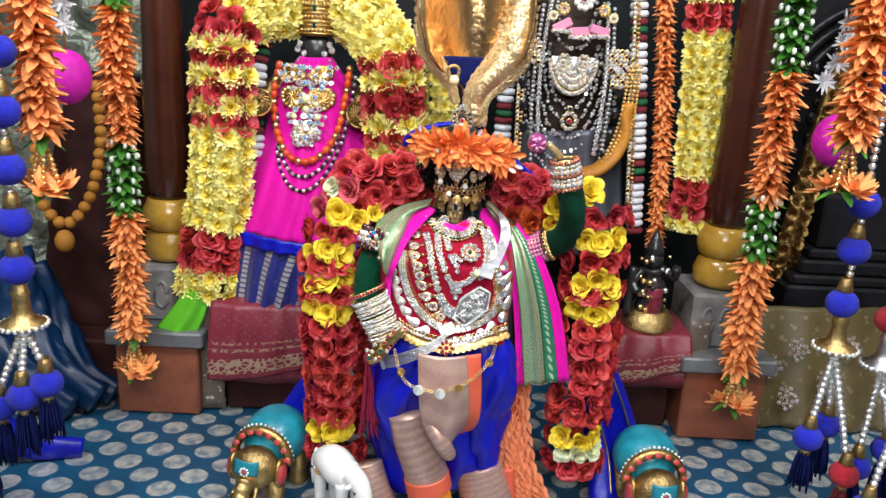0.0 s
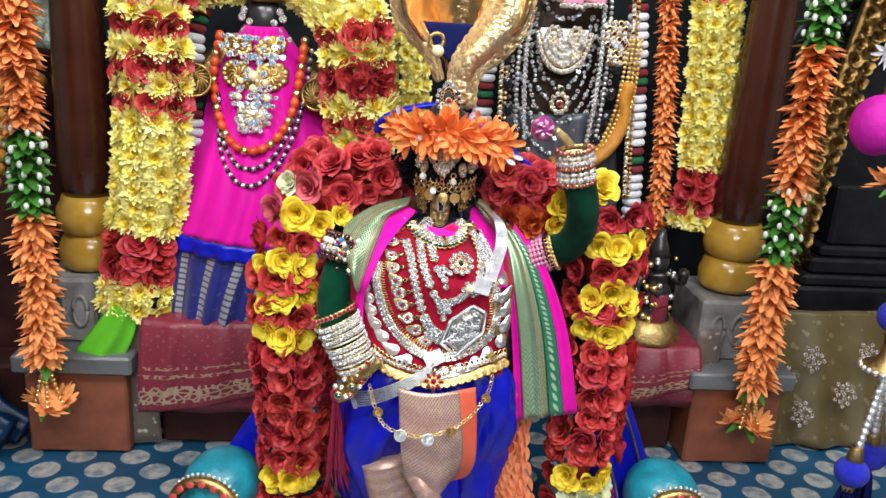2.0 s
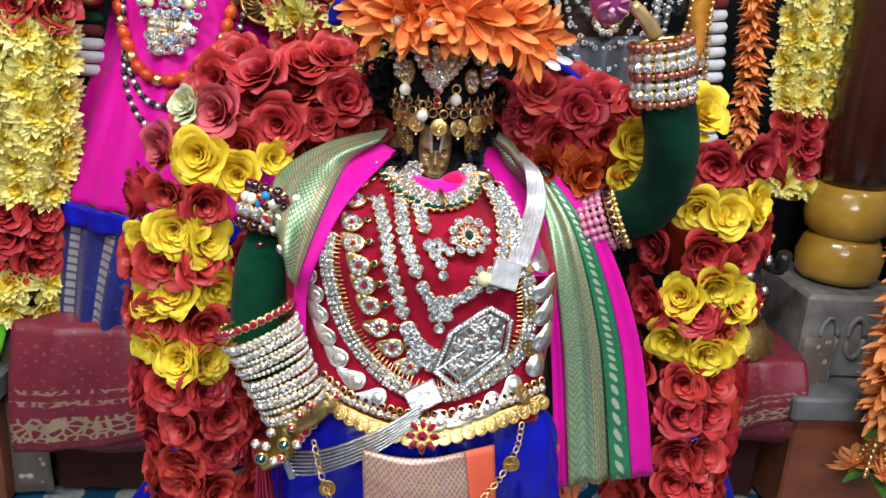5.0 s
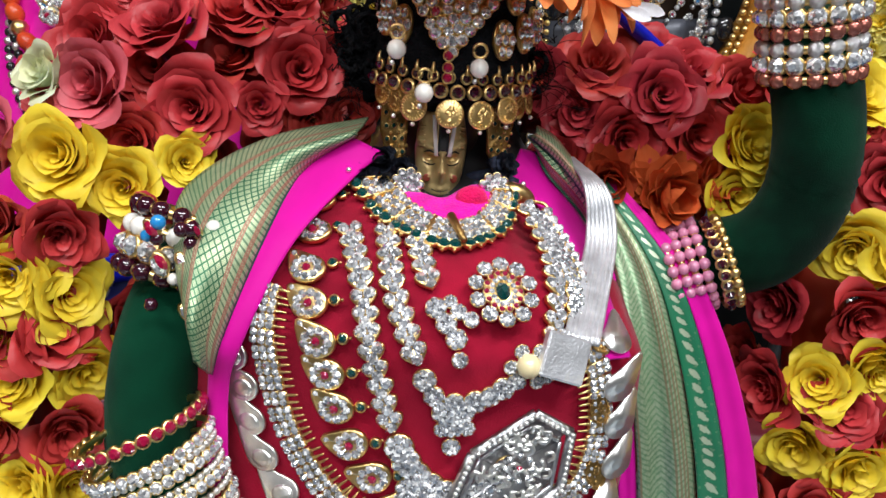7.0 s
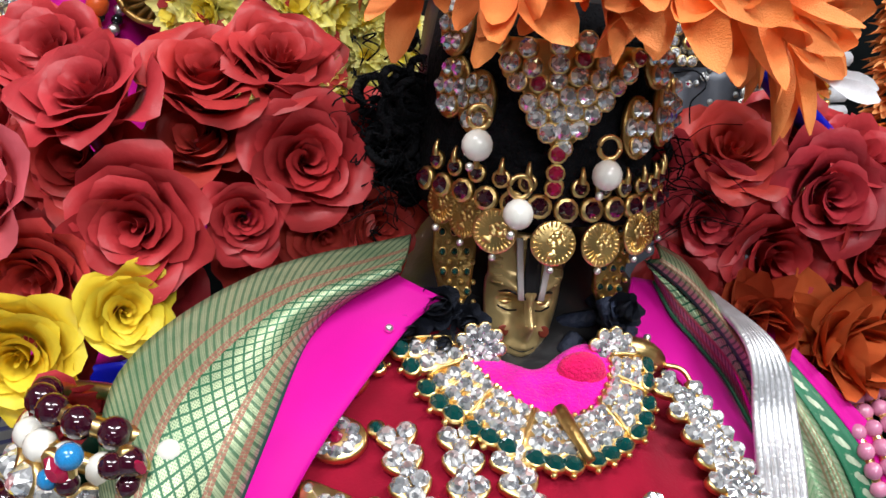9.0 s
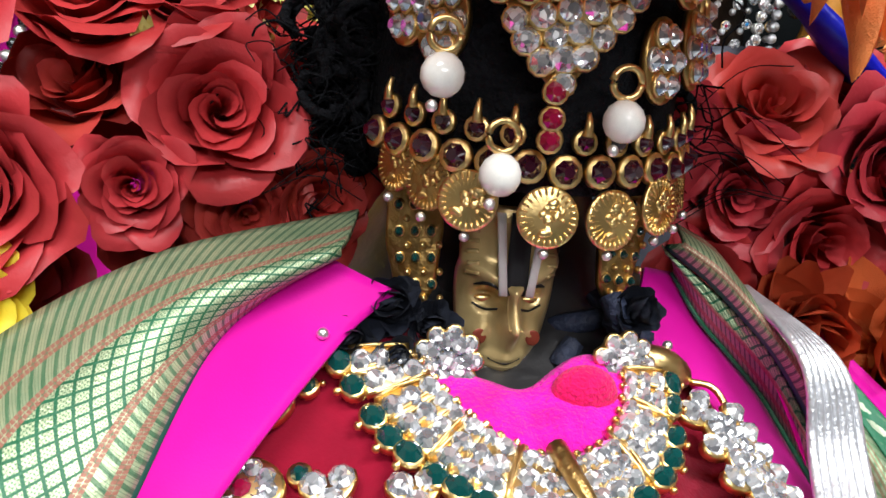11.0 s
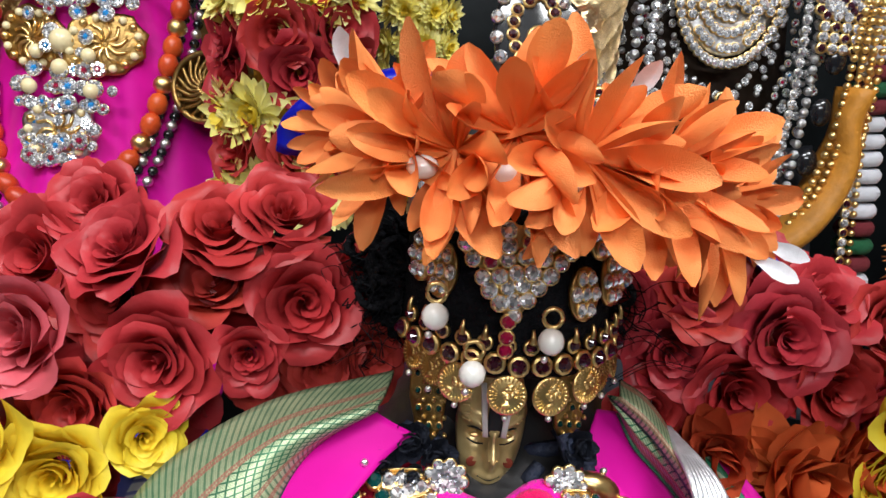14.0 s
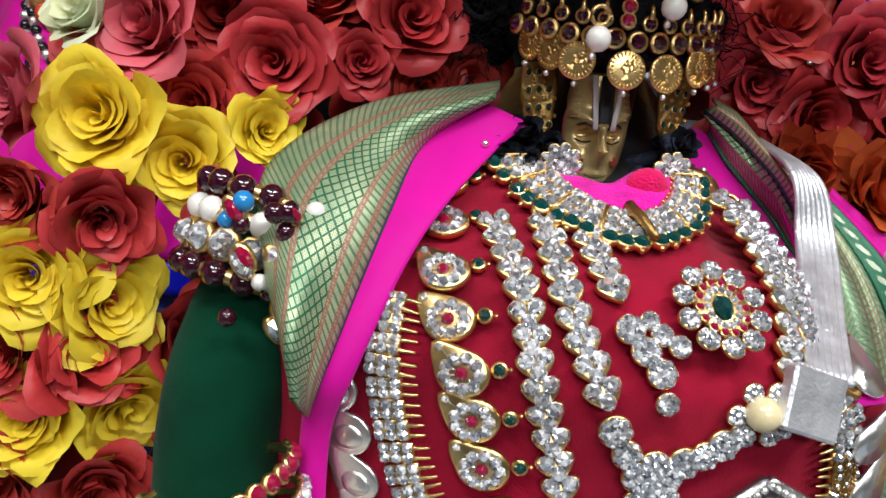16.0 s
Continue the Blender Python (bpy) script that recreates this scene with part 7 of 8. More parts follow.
PETG = Geo().add(petal(1.0, 0.4, 0.2, -0.2, 3, 5, 0.9)).mesh("leaf", LEAF)
hanging(-0.618, 1.54, 1.0, [("O", 0.07), ("G", 0.055), ("O", 0.255), ("G", 0.14), ("O", 0.265)], 0.045)
hanging(0.662, 1.54, 1.06, [("O", 0.05), ("G", 0.19), ("O", 0.245), ("G", 0.125), ("O", 0.25)], 0.047)
hanging(-0.602, 1.2, 1.05, [("G", 0.07), ("O", 0.30)], 0.046)
hanging(0.632, 1.2, 1.10, [("G", 0.06), ("O", 0.30)], 0.046)
for x, z in ((-0.575, 0.885), (0.612, 0.86)):
    t = thing("white_flower_bunch", "bunch of white fabric flowers beside the orange garland", "flowers", (x, 1.26, z - 0.05))
    WW = whorl_mesh("white_flower", WHITE_PETAL, 9, 10, 1.0, 0.3, 20, 2)
    for k in range(4):
        piece("white_flower", WW, t, face_to((x + rnd.uniform(-0.015, 0.015), 1.265, z + 0.03 * (k - 1.5)), (rnd.uniform(-0.4, 0.4), -1, rnd.uniform(-0.3, 0.5)), k, 0.020))


# ---------------------------------------------------------------- chrysanthemum garlands of the rear figures
def band_garland(label, path, kind_at, half, base):
    """path: centre line; kind_at: the flower at a place."""
    t = thing("chrysanthemum_garland", label, "garland", base, "chrysanthemum garlands")
    part("rope", G(tube(path, 0.6 * half, 8, 40)), MUM, t)
    for p, d in even(path, 0.029, 500):
        kind = kind_at(p)
        side = d.cross(Vector((0, 1, 0))).normalized()
        for j in ((-1.15, -0.4, 0.4, 1.15) if kind == "M" else (-1, 0, 1)):
            a = j * 0.85 + rnd.uniform(-0.15, 0.15)
            n = side * math.sin(a) + Vector((0, -1, 0)) * math.cos(a)
            flower(kind, t, p + n * half * (0.72 if kind == "M" else 0.80) + side * math.sin(a) * half * 0.25, n + Vector((0, 0, rnd.uniform(-0.3, 0.4))), half * (0.58 if kind == "M" else 0.66))
    return t


def bands(z, limits):
    """Chrysanthemum and rose in turn, changing at the given heights."""
    return "MF"[sum(z > q for q in limits) % 2]


def arch_kind(p):
    if p.x < -0.40:
        return bands(p.z, (0.335, 0.435, 0.622, 0.66, 0.69, 0.727, 0.757, 0.793, 0.825, 0.855))
    if p.x > -0.145:
        return bands(p.z, (0.622, 0.648, 0.688, 0.722, 0.752, 0.80))
    return "F" if p.x < -0.385 else "M"


GL = [(-0.492, 1.655, 0.285), (-0.480, 1.665, 0.38), (-0.462, 1.675, 0.50), (-0.452, 1.68, 0.64), (-0.452, 1.69, 0.78), (-0.435, 1.72, 0.855), (-0.36, 1.80, 0.885), (-0.27, 1.84, 0.90), (-0.18, 1.80, 0.875), (-0.115, 1.72, 0.81), (-0.098, 1.70, 0.72), (-0.088, 1.69, 0.60)]
band_garland("arched garland of yellow chrysanthemums and red roses round the seated figure", GL,
             arch_kind, 0.058, (-0.28, 1.68, 0.26))
band_garland("hanging garland of yellow chrysanthemums and red roses by the pillar", [(0.565, 1.78, 1.02), (0.572, 1.78, 0.90), (0.585, 1.78, 0.75), (0.594, 1.78, 0.60), (0.590, 1.77, 0.50), (0.585, 1.77, 0.435)],
             lambda p: bands(p.z, (0.488, 0.563, 0.895, 0.94)), 0.044, (0.585, 1.77, 0.42))
band_garland("garland of yellow chrysanthemums half hidden behind the hood", [(-0.005, 1.80, 0.90), (0.0, 1.80, 0.78), (0.005, 1.80, 0.66), (0.01, 1.80, 0.58)], lambda p: "M", 0.032, (0.0, 1.80, 0.56))
t = thing("orange_garland", "long narrow garland of small orange flowers", "garland", (0.53, 1.80, 0.38))
for p, d in even([(0.470, 1.80, 1.02), (0.495, 1.80, 0.85), (0.520, 1.80, 0.60), (0.530, 1.80, 0.385)], 0.0125, 300):
    piece("flower", rnd.choice(WHORLS), t, Matrix.Translation(p) @ Matrix.Rotation(rnd.uniform(0, 6.28), 4, "Z") @ Matrix.Rotation(rnd.uniform(-0.2, 0.2), 4, "X") @ Matrix.Scale(0.029, 4))


def yarn_garland(path, label, r=0.021):
    t = thing("yarn_garland", label, "garland", path[-1], "yarn garlands")
    me = {k: G(lathe([(0.3, -0.42), (0.85, -0.36), (1.0, -0.12), (1.0, 0.12), (0.85, 0.36), (0.3, 0.42)], 16)).mesh("yarn_roll", m) for k, m in (("w", WHITE_ROPE), ("r", RED_ROPE), ("g", GREEN_ROPE))}
    pat = "wwwwwwrgr"
    for i, (p, d) in enumerate(even(path, 0.0165, 300)):
        piece("yarn_roll", me[pat[i % 9]], t, face_to(p, d, 0, (r * rnd.uniform(0.92, 1.05), r * 0.9, 0.019), (0, 1, 0)))


yarn_garland([(0.425, 1.82, 1.0), (0.440, 1.82, 0.85), (0.462, 1.82, 0.65), (0.480, 1.82, 0.42)], "garland of white, red and green yarn rolls")
yarn_garland([(0.160, 1.86, 0.95), (0.156, 1.86, 0.80), (0.152, 1.86, 0.60)], "garland of white, red and green yarn rolls")
yarn_garland([(-0.36, 1.80, 0.90), (-0.395, 1.77, 0.80), (-0.405, 1.75, 0.68), (-0.405, 1.74, 0.56)], "garland of white, red and green yarn rolls", 0.024)

# ---------------------------------------------------------------- seated rear figure
g = Geo().add(ball(0.036, 20, 14, 0.95, 0.9, 1.25, (-0.277, 1.80, 0.795)))
g.add(tube([(-0.28, 1.83, 0.35), (-0.28, 1.83, 0.60), (-0.28, 1.82, 0.76)], lambda s: 0.10 - 0.06 * s, 16, 20))
tagged(part("seated_statue", g.weld((-0.28, 1.82, 0.7)), BLACKFACE), "dark stone figure seated behind, dressed in magenta silk", "statue")
dr = thing("silk_dress", "magenta silk dress with a blue and silver border", "dress", (-0.30, 1.70, 0.2))
A = [(-0.312, 1.790, 0.785), (-0.368, 1.775, 0.70), (-0.385, 1.755, 0.61), (-0.415, 1.70, 0.50), (-0.440, 1.675, 0.418)]
B = [(-0.242, 1.790, 0.785), (-0.182, 1.775, 0.70), (-0.155, 1.755, 0.61), (-0.125, 1.70, 0.50), (-0.150, 1.665, 0.395)]
part("drape", G(loft(B, A, 44, 46, 0.055, 0.0045, 7, 0.002)), MAGENTA, dr)
A2 = [(-0.440, 1.675, 0.418), (-0.445, 1.668, 0.34), (-0.452, 1.665, 0.250)]
B2 = [(-0.150, 1.665, 0.395), (-0.20, 1.655, 0.30), (-0.240, 1.650, 0.195)]
part("border", G(loft(B2, A2, 20, 60, 0.056, 0.007, 7, 0.002)), NAVY_Z, dr, "blue border woven with silver motifs")
part("border_edge", G(loft([(x, y - 0.010, z) for x, y, z in [(-0.150, 1.665, 0.398), (-0.152, 1.664, 0.385), (-0.156, 1.663, 0.372)]], [(-0.440, 1.665, 0.42), (-0.4405, 1.665, 0.405), (-0.441, 1.664, 0.39)], 4, 60, 0.058, 0.004, 7, 0.002)), BLUE, dr)
cro = thing("temple_crown", "tall openwork gold crown set with green stones", "crown", (-0.277, 1.80, 0.83))
part("body", G(lathe([(0.034, 0.828), (0.039, 0.832), (0.037, 0.845), (0.036, 0.88), (0.031, 0.93), (0.022, 0.97), (0.008, 1.0)], 28)), GOLD_DK, cro).matrix_basis = T(-0.277, 1.80)
for k in range(16):
    z = 0.835 + 0.0085 * k
    r = float(np.interp(z, (0.83, 0.88, 0.93, 0.97), (0.038, 0.037, 0.032, 0.023)))
    part("band", G(tube([(-0.277 + r * math.cos(a * 0.5236), 1.80 + r * math.sin(a * 0.5236), z) for a in range(13)], 0.0026, 5, 30)), BRASS if k % 3 else GOLD, cro)
for z in (0.852, 0.888, 0.92):
    piece("green_stone", GEMS["g"], cro, face_to((-0.277, 1.764, z), (0, -1, 0.1), 0, (0.0055, 0.0075, 0.006)), "green glass stone")
for k in range(40):
    a, z = -2.6 + (k % 10) * 0.23, 0.842 + 0.028 * (k // 10)
    r = float(np.interp(z, (0.83, 0.88, 0.93, 0.97), (0.039, 0.038, 0.033, 0.024)))
    piece("bead", BEAD["gold"], cro, T(-0.277 + r * math.cos(a), 1.80 + r * math.sin(a), z) @ Matrix.Scale(0.0032, 4))


def dress_y(x, z):
    v = min(1, max(0, (x + 0.38) / 0.22))
    return float(np.interp(z, (0.42, 0.50, 0.61, 0.70, 0.785), (1.67, 1.70, 1.755, 1.775, 1.785))) - 0.055 * math.sin(math.pi * v)


def long_beads(label, path, keys, r, step, lift, name="necklace"):
    t = thing(name, label, "necklace", (path[len(path) // 2][0], 1.70, path[len(path) // 2][1]), "necklaces on the seated figure")
    for i, (p, d) in enumerate(even([(x, 0, z) for x, z in path], step, 400)):
        k = keys[i % len(keys)]
        piece("bead", BEAD[k], t, face_to((p.x, dress_y(p.x, p.z) - lift, p.z), (0, -1, 0), math.atan2(d.z, d.x), (r * (1.25 if k == "coral" else 1), r, r)))


long_beads("long necklace of coral beads with gold spacers", [(-0.350, 0.765), (-0.362, 0.70), (-0.352, 0.63), (-0.325, 0.585), (-0.287, 0.570), (-0.248, 0.585), (-0.218, 0.63), (-0.204, 0.70), (-0.196, 0.765)], ["coral", "coral", "gold"], 0.0085, 0.0155, 0.012)
long_beads("long chain of black and silver beads", [(-0.352, 0.66), (-0.345, 0.60), (-0.32, 0.555), (-0.287, 0.540), (-0.250, 0.555), (-0.222, 0.60), (-0.204, 0.68), (-0.192, 0.76)], ["black", "silver"], 0.0046, 0.0072, 0.010)
long_beads("long chain of black and silver beads", [(-0.350, 0.62), (-0.343, 0.57), (-0.32, 0.528), (-0.287, 0.512), (-0.250, 0.528), (-0.218, 0.58), (-0.196, 0.66), (-0.184, 0.75)], ["black", "silver"], 0.0046, 0.0072, 0.010)
br = thing("breast_ornament", "silver and gold stone-set breast ornaments on magenta silk", "ornament", (-0.285, 1.72, 0.60))
rh = random.Random(17)
FLW = {k: flower_stone_mesh(0.0105, 7, c, m) for k, c, m in (("a", STONE_R, GOLD), ("b", STONE_B, SILVER), ("c", STONE_W, SILVER))}
for s, zc, w, h in ((-1, 0.700, 0.034, 0.026), (1, 0.700, 0.034, 0.026), (-1, 0.752, 0.030, 0.018), (1, 0.752, 0.030, 0.018), (0, 0.628, 0.030, 0.028)):
    c = (-0.284 + s * 0.030, dress_y(-0.284 + s * 0.030, zc) - 0.006, zc)
    part("fan_plate", G(plate([(w * math.cos(a) * (1 + 0.06 * math.cos(9 * a)), h * math.sin(a) * (1 + 0.06 * math.cos(9 * a))) for a in [0.2244 * q for q in range(28)]], 0.0025)), GOLD_DK if zc > 0.65 else SILVER_DK, br, "embossed gold plate" if zc > 0.65 else "oxidised silver plate").matrix_basis = face_to(c, (0.35 * s, -1, 0.15), 0.3 * s)
    for q in range(16):
        a = q * 0.3927
        piece("bead", BEAD["gold"] if q % 2 else BEAD["cream"], br, face_to(c, (0.35 * s, -1, 0.15), 0.3 * s) @ T(0.8 * w * math.cos(a), 0.8 * h * math.sin(a), 0.003) @ Matrix.Scale(0.0036, 4))
        if q < 10:
            piece("ridge", G(tube([(0, 0.002, 0.002), (0.004, 0.010, 0.004), (0, 0.018, 0.002)], 0.0016, 5, 8)).mesh("ridge", GOLD) if "ridge" not in bpy.data.meshes else bpy.data.meshes["ridge"], br, face_to(c, (0.35 * s, -1, 0.15), 0.628 * q))
for k in range(120):
    row = k // 10
    z = 0.765 - 0.0145 * row
    w = (0.060, 0.060, 0.050, 0.030, 0.020, 0.020, 0.030, 0.040, 0.036, 0.030, 0.026, 0.020)[row]
    x = -0.284 + w * ((k % 10) / 4.5 - 1) + rh.uniform(-0.004, 0.004)
    if (row in (3, 4, 5) and k % 3) or rh.random() < 0.12:
        continue
    piece("stone_flower", FLW[rh.choice("aabbcc")], br, face_to((x, dress_y(x, z) - 0.011 - rh.uniform(0, 0.006), z + rh.uniform(-0.003, 0.003)), (rh.uniform(-0.3, 0.3), -1, rh.uniform(0, 0.4)), rh.uniform(0, 6), rh.uniform(0.40, 0.72)))
for x, z, r in ((-0.284, 0.700, 0.010), (-0.284, 0.679, 0.007), (-0.262, 0.690, 0.006), (-0.306, 0.690, 0.006), (-0.310, 0.662, 0.0065), (-0.258, 0.662, 0.0065)):
    piece("pearl", BEAD["cream"], br, T(x, dress_y(x, z) - 0.016, z) @ Matrix.Scale(r, 4), "large cream pearl")
fo = thing("face_ornament", "silver face ornaments of the seated figure", "ornament", (-0.277, 1.76, 0.76))
for x, z, s in ((-0.255, 0.792, 0.7), (-0.300, 0.792, 0.7), (-0.248, 0.775, 0.9), (-0.308, 0.775, 0.9), (-0.24, 0.80, 0.8), (-0.315, 0.80, 0.8), (-0.245, 0.812, 0.7), (-0.310, 0.812, 0.7)):
    piece("stone_flower", FLW["c"], fo, face_to((x, 1.762 + 3 * (x + 0.277) ** 2 * 3, z), ((x + 0.277) * 12, -1, 0.1), x * 90, s * 0.9))
for x, z in ((-0.392, 0.685), (-0.166, 0.670)):
    t = thing("filigree_bangle", "openwork gold filigree cuff on the seated figure's arm", "bangle", (x, 1.72, z - 0.03), "filigree cuffs")
    ax = Vector((0.25 if x < -0.3 else -0.25, -1, 0.15)).normalized()
    u = ax.orthogonal().normalized()
    w = ax.cross(u)
    c = Vector((x, 1.725, z))
    R3 = lambda a, o, r: tuple(c + ax * o + r * (math.cos(a) * u + math.sin(a) * w))
    for o in (-0.018, -0.0135, -0.009, -0.0045, 0.0, 0.0045, 0.009, 0.0135, 0.018):
        part("ring", G(tube([R3(a * 0.5236, o, 0.028) for a in range(13)], 0.0026, 6, 36)), GOLD_DK, t)
    for k in range(18):
        part("lattice", G(tube([R3(k * 0.349, -0.016, 0.028), R3(k * 0.349 + 0.25, 0.0, 0.029), R3(k * 0.349 + 0.5, 0.016, 0.028)], 0.0018, 5, 8)), GOLD_DK, t)
        part("lattice", G(tube([R3(k * 0.349, 0.017, 0.027), R3(k * 0.349 + 0.5, 0.018, 0.014), R3(k * 0.349 + 1.0, 0.018, 0.004)], 0.0018, 5, 8)), GOLD_DK, t)
    part("arm", G(tube([tuple(c + ax * 0.012), tuple(c - ax * 0.05), (x + (0.05 if x < -0.3 else -0.05), 1.80, z + 0.05)], 0.0255, 16, 14)), BRASS, t, "woven gold cuff body")

# ---------------------------------------------------------------- standing rear figure
g = Geo().add(tube([(0.30, 1.90, 0.40), (0.30, 1.89, 0.60), (0.295, 1.89, 0.80), (0.29, 1.90, 0.95)], lambda s: 0.115 - 0.03 * s, 20, 24, 0.5, (0, 1, 0)))
g.add(ball(0.05, 16, 12, 1, 0.9, 1.2, (0.29, 1.89, 0.99)))
tagged(part("standing_statue", g.weld((0.3, 1.9, 0.7)), BODY), "dark copper standing figure hung with silver jewellery", "statue")
sk = thing("grey_silk_skirt", "grey silver silk skirt with an orange-gold sash", "garment", (0.32, 1.85, 0.36))
part("skirt", G(loft([(0.20, 1.86, 0.64), (0.19, 1.85, 0.52), (0.18, 1.84, 0.36)], [(0.43, 1.86, 0.66), (0.445, 1.85, 0.52), (0.46, 1.84, 0.36)], 20, 40, 0.05, 0.010, 5)), GREYSILK, sk)
part("sash", G(tube([(0.43, 1.80, 0.72), (0.42, 1.80, 0.63), (0.37, 1.79, 0.565), (0.29, 1.79, 0.55)], lambda s: 0.030, 10, 30, 0.5)), MARI, sk, "orange-gold sash")
for o in range(4):
    for p, d in even([(0.445 - 0.008 * o, 1.79, 0.80), (0.435 - 0.01 * o, 1.785, 0.66), (0.385 - 0.008 * o, 1.78, 0.575 - 0.006 * o), (0.30, 1.78, 0.545 - 0.008 * o)], 0.0085, 200):
        piece("bead", BEAD["gold"], sk, Matrix.Translation(p) @ Matrix.Scale(0.0038, 4))
bp = thing("breastplate", "fan-shaped silver breastplate set with white stones", "breastplate", (0.295, 1.81, 0.72))
part("backing", G(plate([(0.050 * math.sin(a), 0.035 + -0.075 * max(0, math.cos(a)) + 0.004) if math.cos(a) > 0 else (0.050 * math.sin(a), 0.039) for a in [k * 0.3142 - math.pi for k in range(20)]], 0.003)), SILVER_DK, bp).matrix_basis = face_to((0.297, 1.812, 0.775), (0, -1, 0.1))
for rr in range(5):
    r = 0.012 + 0.010 * rr
    n = 5 + 5 * rr
    for k in range(n):
        a = math.pi * (1.0 + (k + 0.5) / n)
        if (k + rr) % 4 == 3 and rr in (1, 3):
            continue
        piece("set_stone", SET_W, bp, face_to((0.297 + 1.0 * r * math.cos(a), 1.806, 0.808 + 1.45 * r * math.sin(a)), (0, -1, 0.1), 0, 0.0042))
for s in (-1, 1):
    for k in range(10):
        a = k * 0.62
        piece("set_stone", SET_W, bp, face_to((0.297 + s * 0.022 + 0.015 * math.cos(a), 1.805, 0.80 + 0.016 * math.sin(a)), (0, -1, 0.1), 0, 0.004))
mj = thing("silver_necklaces", "layered silver and gold stone necklaces on the standing figure", "necklace", (0.30, 1.80, 0.58))
rh = random.Random(23)
for w, zt, zb, key in ((0.055, 0.86, 0.70, "c"), (0.066, 0.86, 0.665, "c"), (0.078, 0.86, 0.63, "a"), (0.088, 0.86, 0.60, "b"), (0.10, 0.86, 0.57, "c"), (0.11, 0.86, 0.54, "a"), (0.045, 0.95, 0.86, "c"), (0.06, 0.97, 0.83, "c")):
    P = [(0.297 + w * math.sin(a), 1.812 + 0.02 * math.sin(a) ** 2 , zt - (zt - zb) * math.cos(a) ** 0.8 if math.cos(a) > 0 else zt) for a in [-1.5 + 0.3 * k for k in range(11)]]
    for i, (p, d) in enumerate(even(P, 0.0085, 300)):
        if i % 2:
            piece("bead", BEAD["pewter"], mj, Matrix.Translation(p + Vector((0, -0.004, rh.uniform(-0.004, 0.004)))) @ Matrix.Scale(0.0032, 4))
            continue
        piece("stone_flower", FLW[key if rh.random() < 0.75 else "c"], mj, face_to(p + Vector((rh.uniform(-0.003, 0.003), rh.uniform(-0.01, 0.004), rh.uniform(-0.003, 0.003))), (rh.uniform(-0.3, 0.3), -1, rh.uniform(-0.1, 0.4)), rh.uniform(0, 6), rh.uniform(0.36, 0.5)))
for x, z in ((0.185, 0.755), (0.19, 0.705), (0.195, 0.655), (0.405, 0.745), (0.40, 0.695), (0.395, 0.645), (0.385, 0.60), (0.22, 0.61), (0.41, 0.80), (0.18, 0.80)):
    piece("dark_cabochon", BEAD["black"], mj, T(x, 1.80, z) @ Matrix.Diagonal((0.011, 0.007, 0.014, 1)), "dark oval cabochon")
for x, z, a in ((0.262, 0.880, 0.5), (0.345, 0.872, -0.25), (0.300, 0.868, 0.1)):
    part("bar", Geo().add(box(-0.022, -0.010, -0.005, 0.022, 0.010, 0.005, 0.003), 0, False), PINKBEAD, mj, "pink enamel bar").matrix_basis = face_to((x, 1.794, z), (0, -1, 0.1), a)
    for q in range(9):
        piece("set_stone", SET_W, mj, face_to((x - 0.020 + 0.005 * q, 1.788, z - 0.012 + 0.002 * math.sin(3 * q)), (0, -1, 0.1), 0, 0.0034))
for x, z, r, key in ((0.305, 0.935, 0.017, "pearl"), (0.262, 0.915, 0.010, "gold"), (0.350, 0.915, 0.010, "gold"), (0.240, 0.900, 0.008, "cream"), (0.372, 0.900, 0.008, "cream")):
    for q in range(9):
        a = q * 0.698
        piece("bead", BEAD[key], mj, T(x + r * math.cos(a), 1.790, z + r * math.sin(a)) @ Matrix.Scale(r * 0.42, 4))
    piece("stone_flower", FLW["a"], mj, face_to((x, 1.788, z), (0, -1, 0.1), 0, r * 60))
for s in (-1, 1):
    for k in range(34):
        f = k / 33
        piece("set_stone", SET_S, mj, face_to((0.297 + s * (0.062 + 0.012 * math.sin(3 * f)), 1.800, 0.93 - 0.33 * f), (0.1 * s, -1, 0.1), 0, 0.0042))
        piece("bead", BEAD["pewter"], mj, T(0.297 + s * (0.078 + 0.010 * math.sin(3 * f)), 1.802, 0.92 - 0.34 * f) @ Matrix.Scale(0.0046, 4))
for q in range(10):
    a = q * 0.628
    piece("set_stone", SET_W, mj, face_to((0.297 + 0.016 * math.cos(a), 1.796, 0.672 + 0.018 * math.sin(a)), (0, -1, 0.1), 0, 0.0044))
piece("set_ruby", SET_R, mj, face_to((0.297, 1.795, 0.672), (0, -1, 0.1), 0, 0.006))
piece("set_emerald", SET_G, mj, face_to((0.297, 1.795, 0.700), (0, -1, 0.1), 0, 0.0055))
for x0, x1 in ((0.170, 0.185), (0.415, 0.452)):
    t = thing("stone_border", "hanging chain of gold beads and white stones", "chain", (x1, 1.80, 0.48), "hanging stone chains")
    for k in range(52):
        f = k / 51
        piece("set_stone", SET_W if k % 3 else SET_K, t, face_to((x0 + (x1 - x0) * f, 1.80, 0.99 - 0.50 * f), (0, -1, 0), 0, 0.0042))
        piece("bead", BEAD["gold"], t, T(x0 + (x1 - x0) * f + 0.009, 1.80, 0.99 - 0.50 * f) @ Matrix.Scale(0.0035, 4))
for x, z in ((0.395, 0.81), (0.20, 0.82), (0.402, 0.775)):
    t = thing("square_ornament", "square silver ornament set with white stones", "ornament", (x, 1.80, z - 0.03))
    for a in range(4):
        for b in range(5):
            piece("set_stone", SET_W if (a + b) % 3 else SET_K, t, face_to((x - 0.016 + 0.0107 * a, 1.795, z - 0.02 + 0.010 * b), (0, -1, 0), 0, 0.0046))

